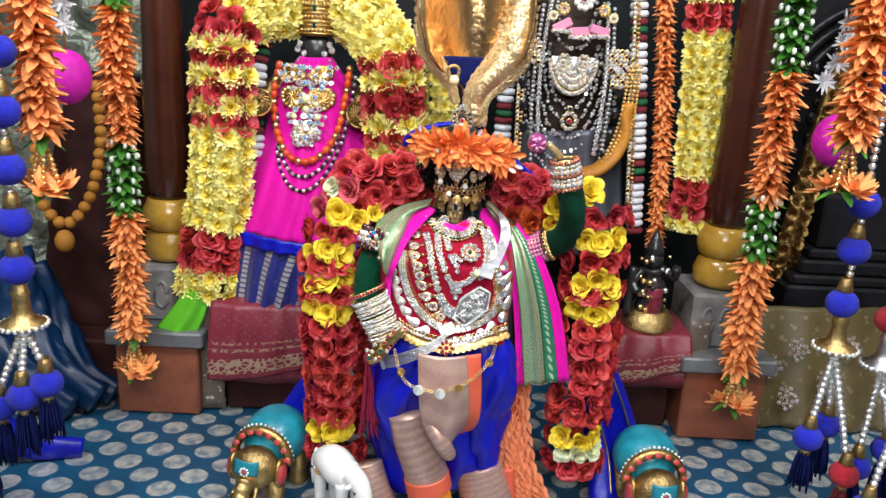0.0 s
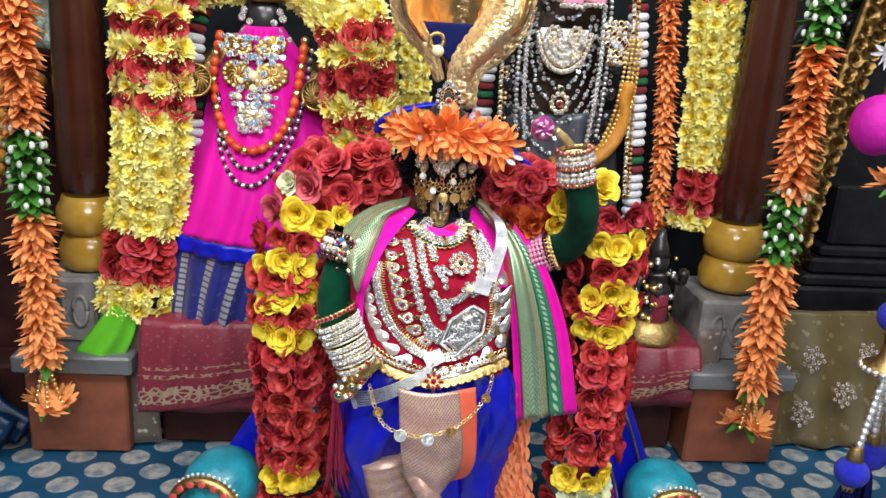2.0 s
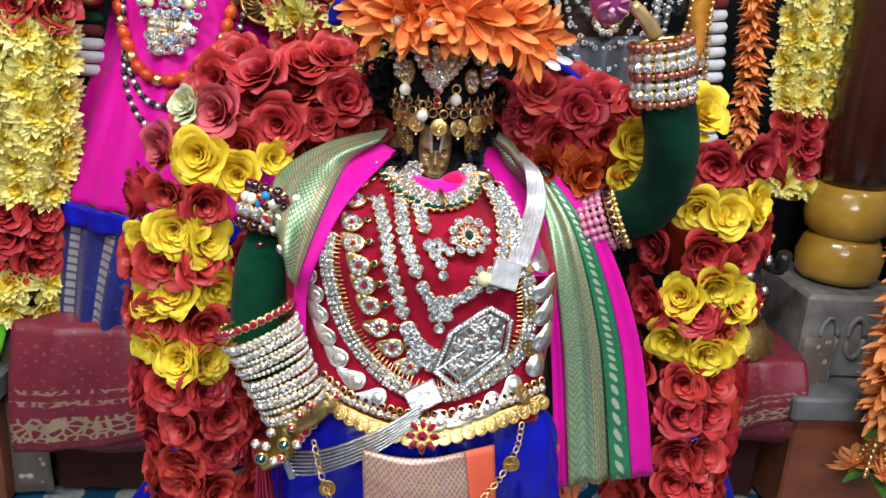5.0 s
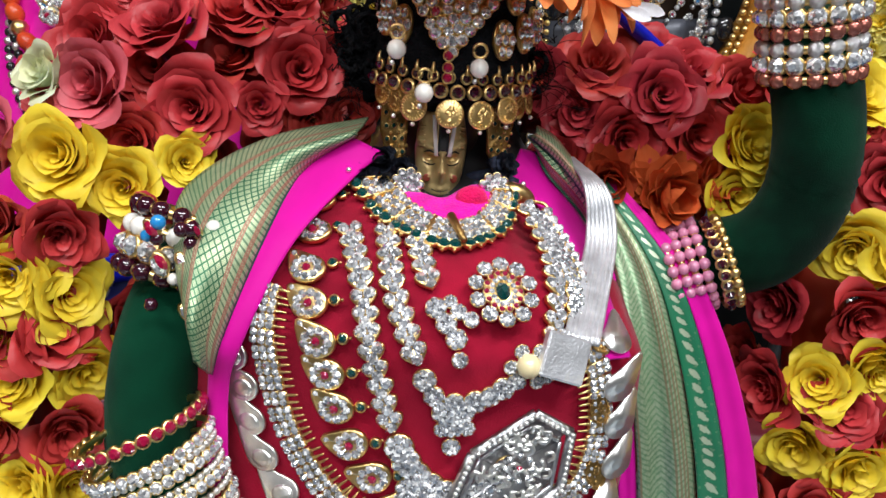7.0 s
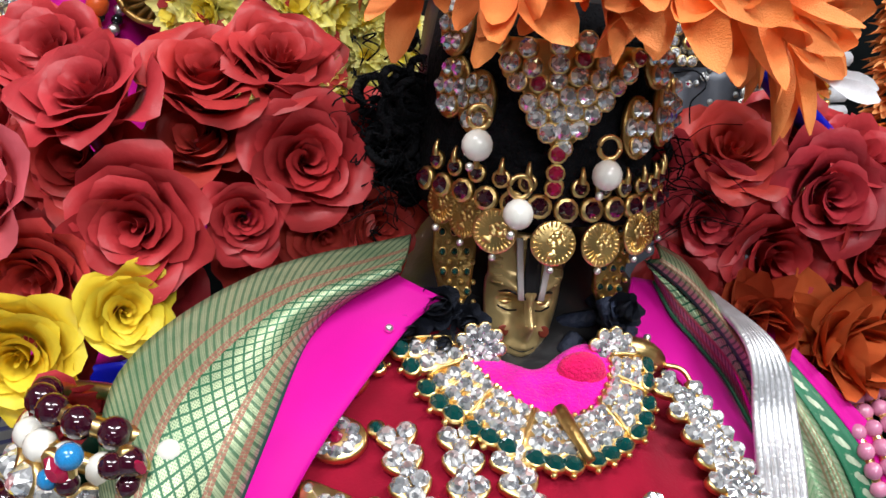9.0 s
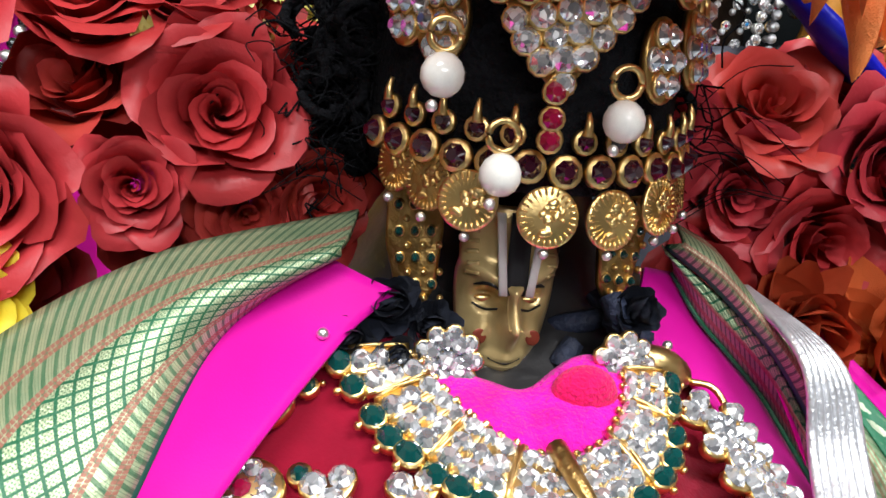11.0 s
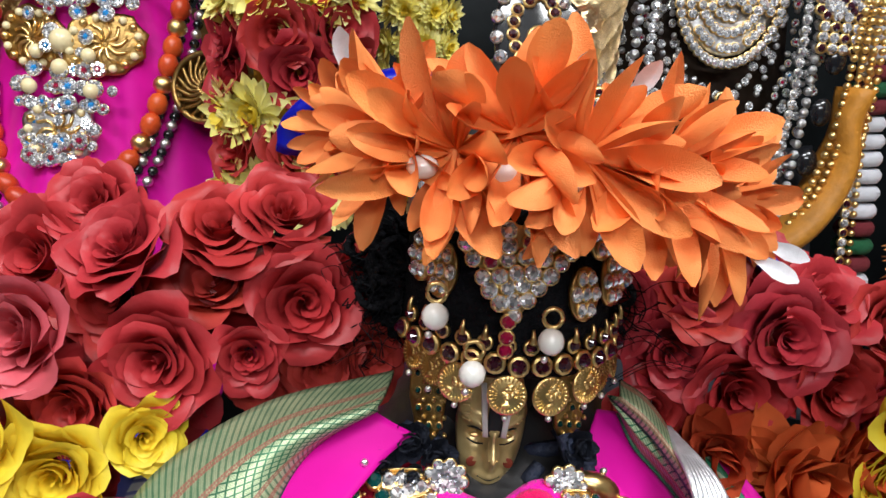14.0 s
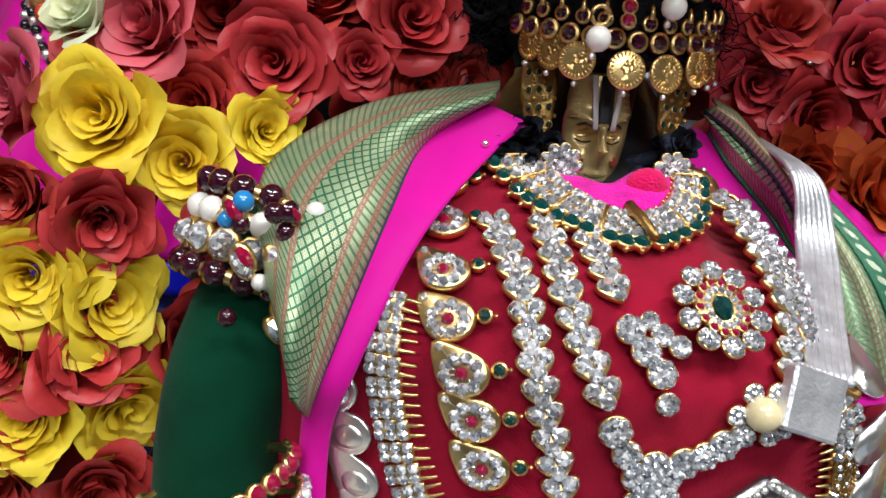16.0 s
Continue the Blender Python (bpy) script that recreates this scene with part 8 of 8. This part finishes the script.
# ---------------------------------------------------------------- folded cloths, trains
def folded(x0, x1, ztop, zbot, y, label, material=MAROON):
    t = thing("brocade_cloth", label, "cloth", ((x0 + x1) / 2, y, max(0.0, zbot - 0.02)))

    def fn(u, v):
        x = x0 + (x1 - x0) * (u - 0.05 * max(0, v - 0.4) * (1 - u))
        if v < 0.35:
            yy, z = y + 0.16 - 0.16 * v / 0.35, ztop + 0.004 * math.sin(math.pi * v / 0.35)
        else:
            s = (v - 0.35) / 0.65
            yy, z = y - 0.010 * math.sin(math.pi * s) - 0.016 * s, ztop - 0.004 * s - (ztop - zbot - 0.045 * u ** 1.5) * s
        crease = 0.004 * math.exp(-((u - 0.62 - 0.1 * v) / 0.04) ** 2) - 0.005 * math.exp(-((u - 0.30 + 0.12 * v) / 0.05) ** 2)
        return (x, yy + crease + 0.002 * math.sin(14 * u + 5 * v), z + 0.002 * math.sin(6 * u + 2))
    part("fold", G(sheet(fn, 40, 44, 0.004, abs(x1 - x0), 0.36)), material, t)

    def under(u, v):
        return (x0 + (x1 - x0) * (0.04 + 0.96 * u), y + 0.02 - 0.03 * math.sin(math.pi * v) + 0.004 * math.sin(11 * u), zbot + 0.05 - 0.07 * v)
    part("under_fold", G(sheet(under, 30, 14, 0.004, abs(x1 - x0), 0.1)), material, t)
    part("stand", Geo().add(box(min(x0, x1) + 0.02, y + 0.03, 0.0, max(x0, x1) - 0.02, y + 0.2, ztop - 0.008, 0.006), 0, False), BROWN_CLOTH, t, "dark cloth covered stool")


folded(-0.470, -0.235, 0.262, 0.095, 1.60, "maroon silk cloth with gold brocade draped over a stool")
folded(0.385, 0.580, 0.235, 0.125, 1.61, "maroon silk cloth with gold brocade draped over a stool")
for x in (-0.485, 0.60):
    t = thing("printed_cloth", "dark printed cloth with silver flowers hanging behind", "cloth", (x, 1.625, 0.0))
    part("cloth", G(loft([(x - 0.02, 1.628, 0.27), (x - 0.022, 1.622, 0.15), (x - 0.02, 1.622, 0.004)], [(x + 0.03, 1.632, 0.27), (x + 0.03, 1.626, 0.15), (x + 0.035, 1.626, 0.004)], 12, 10, 0.006, 0.003, 1)), WHITE_Z, t)
t = thing("green_cloth", "bright green folded cloth behind the garland", "cloth", (-0.53, 1.60, 0.17))
part("cloth", G(loft([(-0.520, 1.615, 0.300), (-0.555, 1.61, 0.25), (-0.592, 1.605, 0.200)], [(-0.478, 1.612, 0.275), (-0.487, 1.605, 0.23), (-0.512, 1.60, 0.175)], 14, 16, 0.016, 0.004, 2)), GREEN_CLOTH, t)
t = thing("teal_drape", "crumpled dark teal satin heaped on the platform", "cloth", (-0.82, 1.58, 0.0))
for P, r0, r1 in (([(-0.95, 1.66, 0.33), (-0.90, 1.62, 0.20), (-0.82, 1.60, 0.09), (-0.72, 1.585, 0.03)], 0.075, 0.035), ([(-1.02, 1.64, 0.22), (-0.93, 1.59, 0.13), (-0.84, 1.56, 0.06), (-0.76, 1.54, 0.025)], 0.070, 0.028), ([(-0.90, 1.68, 0.30), (-0.84, 1.66, 0.17), (-0.77, 1.63, 0.07), (-0.70, 1.62, 0.025)], 0.045, 0.030)):
    part("fold", G(leg(P, lambda q, r0=r0, r1=r1: r0 + (r1 - r0) * q, 0.7, 0.022)), TEAL_DK, t)

# rust petal drape beside the leg
t = thing("petal_drape", "drape of overlapping rust-orange fabric petals", "garland", (0.19, 1.27, 0.02))
rows = even([(0.158, 1.292, 0.295), (0.158, 1.285, 0.20), (0.170, 1.27, 0.12), (0.196, 1.26, 0.06), (0.210, 1.255, 0.035)], 0.012, 300)
PR = [Geo().add(petal(1.0, 0.62, 0.3, -0.15, 4, 6, 0.7)).mesh("petal", PEACH)]
part("core", G(tube([(0.158, 1.305, 0.30), (0.160, 1.30, 0.18), (0.19, 1.285, 0.08), (0.21, 1.275, 0.02)], lambda s: 0.024 - 0.008 * s, 10, 20)), ORANGE_R, t)
for i, (p, d) in enumerate(rows):
    for j in range(6):
        off = (j - 2.5) * 0.0105 + (0.005 if i % 2 else 0)
        a = off / 0.034
        n = Vector((math.sin(a), -math.cos(a), 0.35))
        down = (d + n * 0.35).normalized()
        xx = down.cross(n).normalized()
        piece("petal", PR[0], t, Matrix.Translation(p + Vector((off * 0.9, 0.012 * (1 - math.cos(a * 1.4)), 0))) @ Matrix((xx, down, xx.cross(down))).transposed().to_4x4() @ Matrix.Rotation(rnd.uniform(-0.3, 0.3), 4, "Z") @ Matrix.Scale(0.024, 4))

# ---------------------------------------------------------------- brass figurine
bf = thing("brass_figurine", "small dark figurine trimmed with gold on a round brass base", "figurine", (0.495, 1.665, 0.238))
body = Geo().add(tube([(0.495, 1.665, 0.27), (0.495, 1.66, 0.33), (0.493, 1.66, 0.375)], lambda s: 0.030 - 0.008 * s + 0.004 * math.sin(14 * s), 14, 24))
body.add(ball(0.021, 14, 10, 1, 1, 1.15, (0.490, 1.658, 0.398))).add(lathe([(0.022, 0.408), (0.018, 0.425), (0.012, 0.44), (0.004, 0.462)], 16), 0, True, T(0.490, 1.66))
body.add(tube([(0.47, 1.66, 0.37), (0.448, 1.65, 0.345), (0.455, 1.635, 0.325)], 0.010, 8, 12)).add(tube([(0.515, 1.66, 0.37), (0.538, 1.65, 0.36), (0.535, 1.635, 0.385)], 0.010, 8, 12)).add(tube([(0.44, 1.65, 0.27), (0.445, 1.645, 0.38)], 0.008, 8, 10))
part("figure", body.weld((0.495, 1.66, 0.35)), BLACKFACE, bf, "dark stone figure trimmed with gold")
part("base", G(lathe([(0.058, 0.238), (0.060, 0.246), (0.054, 0.252), (0.056, 0.262), (0.046, 0.268), (0.043, 0.278), (0.03, 0.28)], 32)), BRASS, bf, "turned brass base").matrix_basis = T(0.495, 1.665)
rh = random.Random(2)
for k in range(26):
    a = rh.uniform(math.pi, 2 * math.pi)
    z = rh.uniform(0.285, 0.41)
    piece("bead", BEAD[rh.choice(["gold", "gold", "black", "silver"])], bf, T(0.493 + 0.031 * math.cos(a), 1.66 + 0.030 * math.sin(a), z) @ Matrix.Scale(rh.uniform(0.004, 0.007), 4))
part("dhoti", G(tube([(0.497, 1.648, 0.272), (0.496, 1.640, 0.31), (0.495, 1.642, 0.335)], 0.018, 10, 14)), MAROON, bf, "dull red cloth")


# ---------------------------------------------------------------- elephants
def elephant(x, y, turn):
    t = thing("elephant_figurine", "brass elephant figurine inlaid with turquoise and coral on the cloth", "figurine", (0, 0, 0), "inlaid elephants")
    part("body", G(ball(0.066, 28, 18, 1.0, 1.12, 0.95, (0, 0.055, 0.118))), TURQ, t, "turquoise mosaic body")
    for i in range(22):
        a = math.pi * (i / 21)
        piece("bead", BEAD["silver"], t, T(0.0655 * math.cos(a), -0.004, 0.105 + 0.068 * math.sin(a)) @ Matrix.Scale(0.0032, 4))
    part("saddle", G(tube([(0.060 * math.cos(a * 0.3142), -0.010, 0.100 + 0.062 * math.sin(a * 0.3142)) for a in range(11)], 0.0095, 8, 30)), GOLD_DK, t, "engraved brass saddle band")
    for i in range(9):
        a = math.pi * (0.06 + 0.88 * i / 8)
        piece("coral_inlay", INL, t, face_to((0.060 * math.cos(a), -0.020, 0.100 + 0.063 * math.sin(a)), (0, -1, 0.5), 0, (0.007, 0.006, 0.003)))
    part("head", G(ball(0.045, 24, 16, 1.05, 0.95, 0.95, (0, -0.040, 0.098))), BRASS, t, "engraved brass head")
    part("forehead_panel", G(sheet(lambda u, v: (-0.026 + 0.052 * u, -0.043 - 0.045 * math.cos((u - 0.5) * 1.3) * math.cos(0.1 + 0.45 * v), 0.098 + 0.006 + 0.028 * v), 10, 8, 0.003)), TURQ, t, "turquoise forehead panel")
    for i in range(8):
        piece("bead", BEAD["pearl"], t, T(0.008 * math.cos(i * 0.785), -0.086, 0.112 + 0.008 * math.sin(i * 0.785)) @ Matrix.Scale(0.0026, 4))
    piece("coral_inlay", INL, t, face_to((0, -0.086, 0.112), (0, -1, 0.3), 0, (0.0045, 0.005, 0.003)))
    for i in range(7):
        piece("coral_inlay", INL, t, face_to((-0.030 + 0.010 * i, -0.076 + 0.0012 * abs(i - 3) ** 2, 0.092 - 0.002 * abs(i - 3)), (0, -1, 0.1), 0, 0.0042))
    for s in (-1, 1):
        e = part("ear", G(ball(0.030, 18, 12, 0.35, 0.75, 1.05, (s * 0.050, -0.030, 0.088))), GOLD_DK, t)
        part("inlay", G(ball(0.024, 18, 12, 0.40, 0.72, 1.0, (s * 0.0535, -0.034, 0.088))), CORAL_IN, e, "coral red ear inlay")
        part("tusk", G(tube([(s * 0.020, -0.075, 0.075), (s * 0.024, -0.092, 0.062), (s * 0.024, -0.104, 0.066)], lambda q: 0.005 - 0.003 * q, 8, 12)), BRASS, t)
        for yy in (-0.02, 0.09):
            part("leg", G(lathe([(0.022, 0.0), (0.022, 0.01), (0.018, 0.02), (0.020, 0.075)], 16)), BRASS, t).matrix_basis = T(s * 0.034, yy)
    part("trunk", G(tube([(0, -0.080, 0.092), (0, -0.098, 0.070), (0, -0.106, 0.045), (0, -0.112, 0.020), (0, -0.128, 0.014), (0, -0.136, 0.028)], lambda q: 0.017 - 0.006 * q + 0.0012 * math.sin(60 * q), 14, 60)), BRASS, t, "ribbed brass trunk")
    t.matrix_basis = T(x, y, 0.0) @ Matrix.Rotation(turn, 4, "Z")
    return t


INL = G(ball(1.0, 10, 6, 1, 1, 0.6)).mesh("coral_inlay", CORAL_IN)
el = elephant(-0.288, 1.30, 0.0)
el.matrix_basis = T(-0.288, 1.285, 0.0) @ Matrix.Rotation(-0.25, 4, "Z") @ Matrix.Scale(0.9, 4)
copy_thing(el, T(0.424, 1.27, 0.0) @ Matrix.Rotation(0.05, 4, "Z"))

# ---------------------------------------------------------------- white cow
cw = thing("cow_figurine", "small white glazed cow figurine on the cloth", "figurine", (0, 0, 0))
part("body", G(tube([(-0.030, 0.030, 0.120), (-0.012, 0.008, 0.128), (0.006, -0.012, 0.122), (0.022, -0.028, 0.124)], lambda s: 0.024 + 0.007 * math.sin(math.pi * s), 16, 24)), PORCELAIN, cw)
part("head", Geo().add(tube([(0.024, -0.030, 0.130), (0.040, -0.046, 0.120), (0.048, -0.054, 0.098), (0.050, -0.057, 0.086)], lambda s: 0.019 - 0.006 * s, 14, 20)).add(tube([(0.028, -0.052, 0.122), (0.016, -0.056, 0.116)], 0.005, 6, 6)).weld((0.04, -0.045, 0.12)), PORCELAIN, cw)
for sx, sy in ((0.030, -0.010), (0.008, -0.034), (-0.014, 0.036), (-0.036, 0.016)):
    part("leg", G(tube([(sx, sy, 0.115), (sx, sy, 0.06), (sx, sy, 0.0)], lambda s: 0.012 - 0.004 * s, 10, 12)), PORCELAIN, cw)
part("eye", G(ball(0.0035, 8, 6, 1, 1, 1, (0.033, -0.060, 0.112))), BLACKBEAD, cw, "painted dark eye")
part("tail", G(tube([(-0.046, 0.046, 0.13), (-0.054, 0.05, 0.10), (-0.052, 0.05, 0.06)], 0.004, 6, 10)), PORCELAIN, cw)
part("patch", G(ball(0.010, 10, 8, 1, 0.5, 1, (-0.034, 0.005, 0.112))), YELLOW_P, cw, "ochre painted patch")
cw.matrix_basis = T(-0.140, 1.205, 0.0)


# ---------------------------------------------------------------- pompom strings with bells
def pom(t, x, y, z, r, m):
    part("pompom", G(ball(r, 18, 12, 1, 1, 0.92, (x, y, z))), m, t)
    part("cap", G(lathe([(r * 0.42, r * 0.75), (r * 0.5, r * 0.85), (r * 0.34, r * 1.65), (r * 0.3, r * 1.7)], 16)), BRASS, t).matrix_basis = T(x, y, z)


def bell_string(x, y, ztop, zs, bellz, drops, label, red=()):
    t = thing("pompom_string", label, "hanging decoration", (x, y, 0.1), "hanging pompom strings")
    for i in range(int((ztop - bellz) / 0.013)):
        piece("bead", BEAD["silver"], t, T(x, y, ztop - 0.013 * i) @ Matrix.Scale(0.0062, 4))
    part("cord", G(tube([(x, y, 2.5), (x, y, 1.5), (x, y, ztop - 0.01)], 0.002, 5, 6)), GOLD_DK, t)
    for i, z in enumerate(zs):
        pom(t, x + rnd.uniform(-0.004, 0.004), y, z, 0.0265, POM_R if i in red else POM)
    part("bell", G(lathe([(0.006, 0.070), (0.010, 0.066), (0.011, 0.056), (0.0145, 0.05), (0.012, 0.044), (0.014, 0.02), (0.019, 0.010), (0.034, 0.003), (0.036, 0.0), (0.032, -0.003)], 28)), SILVER_DK if red else BRASS, t, "flared metal bell").matrix_basis = T(x, y, bellz)
    for k in range(22):
        a = k * 0.2856
        piece("bead", BEAD["silver"], t, T(x + 0.0355 * math.cos(a), y + 0.0355 * math.sin(a), bellz) @ Matrix.Scale(0.0042, 4))
    for dx, dy, dz, m in drops:
        n = max(3, int((bellz - dz) / 0.013))
        for i in range(n):
            f = i / n
            piece("bead", BEAD["silver"], t, T(x + dx * f, y + dy * f, bellz - 0.005 + (dz + 0.03 - bellz) * f) @ Matrix.Scale(0.0068, 4))
        pom(t, x + dx, y + dy, dz, 0.0255, m)
        fringe = Geo()
        for k in range(60):
            a, d = rnd.uniform(0, 6.28), math.sqrt(rnd.random())
            cx, cy = x + dx, y + dy
            low = max(0.004, dz - rnd.uniform(0.085, 0.105))
            fringe.add(tube([(cx + 0.007 * d * math.cos(a), cy + 0.007 * d * math.sin(a), dz - 0.022), (cx + 0.015 * d * math.cos(a), cy + 0.015 * d * math.sin(a), (dz + low) / 2), (cx + 0.021 * d * math.cos(a), cy + 0.021 * d * math.sin(a), low)], 0.0016, 3, 5))
        tagged(part("tassel", fringe.weld((x + dx, y + dy, dz - 0.02)), BLUE_DK if m is POM else RED_ROPE, t, "wool thread tassel"), kind="stuff")
        part("cap", G(lathe([(0.009, -0.032), (0.010, -0.018), (0.007, -0.014)], 14)), BRASS, t).matrix_basis = T(x + dx, y + dy, dz)


bell_string(0.700, 1.25, 1.05, [0.82, 0.625, 0.545, 0.452], 0.372, [(-0.016, 0.0, 0.198, POM), (0.028, 0.03, 0.21, POM), (0.05, -0.02, 0.14, POM_R)], "string of blue wool pompoms, silver beads and a brass bell")
bell_string(0.800, 1.27, 1.05, [0.70, 0.50, 0.42, 0.60], 0.335, [(-0.02, -0.02, 0.145, POM), (0.04, 0.0, 0.17, POM)], "string of red and blue wool pompoms with a silver bell", (1, 2))
bell_string(0.775, 1.15, 1.05, [0.66, 0.53, 0.45], 0.33, [(-0.03, -0.01, 0.13, POM), (0.03, 0.0, 0.17, POM_R)], "string of red and blue wool pompoms with a silver bell", (1,))
bell_string(-0.632, 1.15, 1.05, [0.80, 0.715, 0.63, 0.55, 0.475], 0.385, [(0.028, 0.0, 0.285, POM), (-0.006, -0.01, 0.265, POM), (-0.05, 0.0, 0.24, POM)], "string of blue wool pompoms, silver beads and a brass bell")
bell_string(-0.72, 1.12, 1.05, [0.74, 0.62, 0.50], 0.30, [(0.02, 0.0, 0.19, POM), (-0.03, 0.0, 0.17, POM)], "string of blue wool pompoms, silver beads and a brass bell")
for x, z in ((-0.672, 0.742), (0.735, 0.70)):
    t = thing("paper_ball", "hanging magenta paper ball decoration", "ball", (x, 1.45, z - 0.045), "magenta paper balls")
    part("ball", G(ball(0.046, 24, 16, 0.9, 0.9, 1.05, (x, 1.45, z))), POM_M, t)
    part("cord", G(tube([(x, 1.45, z + 0.04), (x, 1.45, z + 0.25), (x, 1.45, 2.5)], 0.002, 5, 6)), GOLD_DK, t)
bs = thing("blue_satin", "bunched royal blue satin tassel lying on the cloth", "cloth", (-0.78, 1.38, 0.0))
part("satin", G(leg([(-0.86, 1.34, 0.16), (-0.82, 1.36, 0.08), (-0.76, 1.38, 0.03), (-0.68, 1.41, 0.012)], lambda s: 0.045 - 0.025 * s, 0.7, 0.006)), BLUE, bs)

# ---------------------------------------------------------------- dark shrine pieces at the sides
t = thing("carved_panel", "grey-green carved metal panel standing behind the pillar", "panel", (-0.92, 2.0, 0.0))
part("panel", G(sheet(lambda u, v: (-1.25 + 0.52 * u, 2.02 - 0.02 * abs(noise.noise((u * 9, v * 16, 0))) - 0.012 * math.cos(u * 30) * math.cos(v * 44), 0.0 + 1.1 * v), 60, 90, 0.02)), GARDEN_GREY, t)
t = thing("draped_figure", "figure under dark maroon cloth with an ochre bead string", "statue", (-0.80, 1.85, 0.1))
part("cover", G(leg([(-0.80, 1.88, 0.12), (-0.80, 1.86, 0.35), (-0.79, 1.86, 0.55), (-0.78, 1.87, 0.72)], lambda s: 0.155 - 0.075 * s, 0.6, 0.008)), BROWN_CLOTH, t)
for i, (p, d) in enumerate(even([(-0.745, 1.74, 0.70), (-0.74, 1.73, 0.58), (-0.76, 1.70, 0.46), (-0.815, 1.69, 0.40), (-0.87, 1.70, 0.46), (-0.88, 1.73, 0.58), (-0.86, 1.76, 0.70)], 0.024, 300)):
    piece("bead", BEAD["ochre"], t, Matrix.Translation(p) @ Matrix.Scale(0.0135, 4))
piece("bead", BEAD["ochre"], t, T(-0.815, 1.685, 0.362) @ Matrix.Diagonal((0.022, 0.02, 0.026, 1)))
for x, z in ((-0.70, 0.70), (-0.685, 0.665), (-0.71, 0.655)):
    piece("dark_knob", BEAD["ochre"], t, T(x, 1.76, z) @ Matrix.Diagonal((0.02, 0.018, 0.016, 1)))
part("sill", Geo().add(box(-1.1, 1.70, 0.0, -0.66, 1.98, 0.12, 0.006), 0, False), BROWN_CLOTH, t)
bk = thing("black_shrine", "black carved stone shrine with stepped base", "shrine", (1.08, 1.95, 0.0))
for k, (w, z0, z1) in enumerate(((0.22, 0.20, 0.30), (0.205, 0.30, 0.325), (0.185, 0.325, 0.36), (0.16, 0.36, 0.385), (0.14, 0.385, 0.52))):
    part("step", Geo().add(box(1.09 - w, 1.95 - w * 0.6, z0, 1.09 + w, 1.95 + w * 0.6, z1, 0.006), 0, False), BLACKSTONE, bk)
part("niche_back", Geo().add(box(0.83, 2.02, 0.30, 1.6, 2.1, 1.2, 0.01), 0, False), BLACKSTONE, bk)
for r in (0.20, 0.23, 0.26):
    part("arch", G(tube([(1.08 + r * math.cos(a * 0.2618), 1.99, 0.70 + 1.05 * r * math.sin(a * 0.2618)) for a in range(-1, 14)], 0.011, 8, 50)), BLACKSTONE, bk)
rh = random.Random(31)
for k in range(40):
    a = rh.uniform(-0.2, 3.3)
    r = rh.uniform(0.12, 0.24)
    piece("carved_boss", BEAD["black"], bk, T(1.08 + r * math.cos(a), 1.985, 0.66 + r * math.sin(a)) @ Matrix.Diagonal((rh.uniform(0.01, 0.022), 0.012, rh.uniform(0.01, 0.02), 1)))
gr = thing("gold_rose_strip", "strip of dark gold metal roses beside the black shrine", "trim", (0.88, 1.88, 0.30))
GROSE = [rose_mesh("gold_rose", GOLD_DK, s, 11) for s in (41, 42)]
for i, (p, d) in enumerate(even([(0.885, 1.885, 0.315), (0.90, 1.885, 0.48), (0.925, 1.885, 0.65), (0.955, 1.885, 0.82), (0.98, 1.885, 0.98)], 0.031, 300)):
    for j in (-1, 1):
        piece("gold_rose", GROSE[(i + j) % 2], gr, face_to(p + Vector((0.018 * j, -0.004, 0.008 * j)), (rnd.uniform(-0.3, 0.3), -1, rnd.uniform(-0.2, 0.3)), i, 0.021))
part("backing", G(tube([(0.885, 1.90, 0.30), (0.925, 1.90, 0.65), (0.98, 1.90, 0.99)], 0.03, 8, 20, 0.4, (0, 1, 0))), GOLD_DK, gr)
em = thing("embroidered_cloth", "gold cloth embroidered with silver stone flowers", "cloth", (0.93, 1.72, 0.0))
part("cloth", G(loft([(0.77, 1.78, 0.26), (0.775, 1.72, 0.14), (0.78, 1.66, 0.004)], [(1.10, 1.78, 0.27), (1.10, 1.72, 0.14), (1.10, 1.66, 0.004)], 24, 40, 0.01, 0.008, 3)), CREAM_Z, em)
rh = random.Random(13)
for cx, cz in ((0.86, 0.19), (0.93, 0.12), (0.84, 0.08), (0.98, 0.20), (0.80, 0.15)):
    for k in range(16):
        a = k * 2.4
        r = 0.0065 * math.sqrt(k)
        z = cz + r * math.sin(a)
        piece("stone_flower", FLW["a"], em, face_to((cx + r * math.cos(a), 1.715 - (0.19 - z) * 0.28 - 0.03, z), (0, -1, 0.4), a, 0.42))
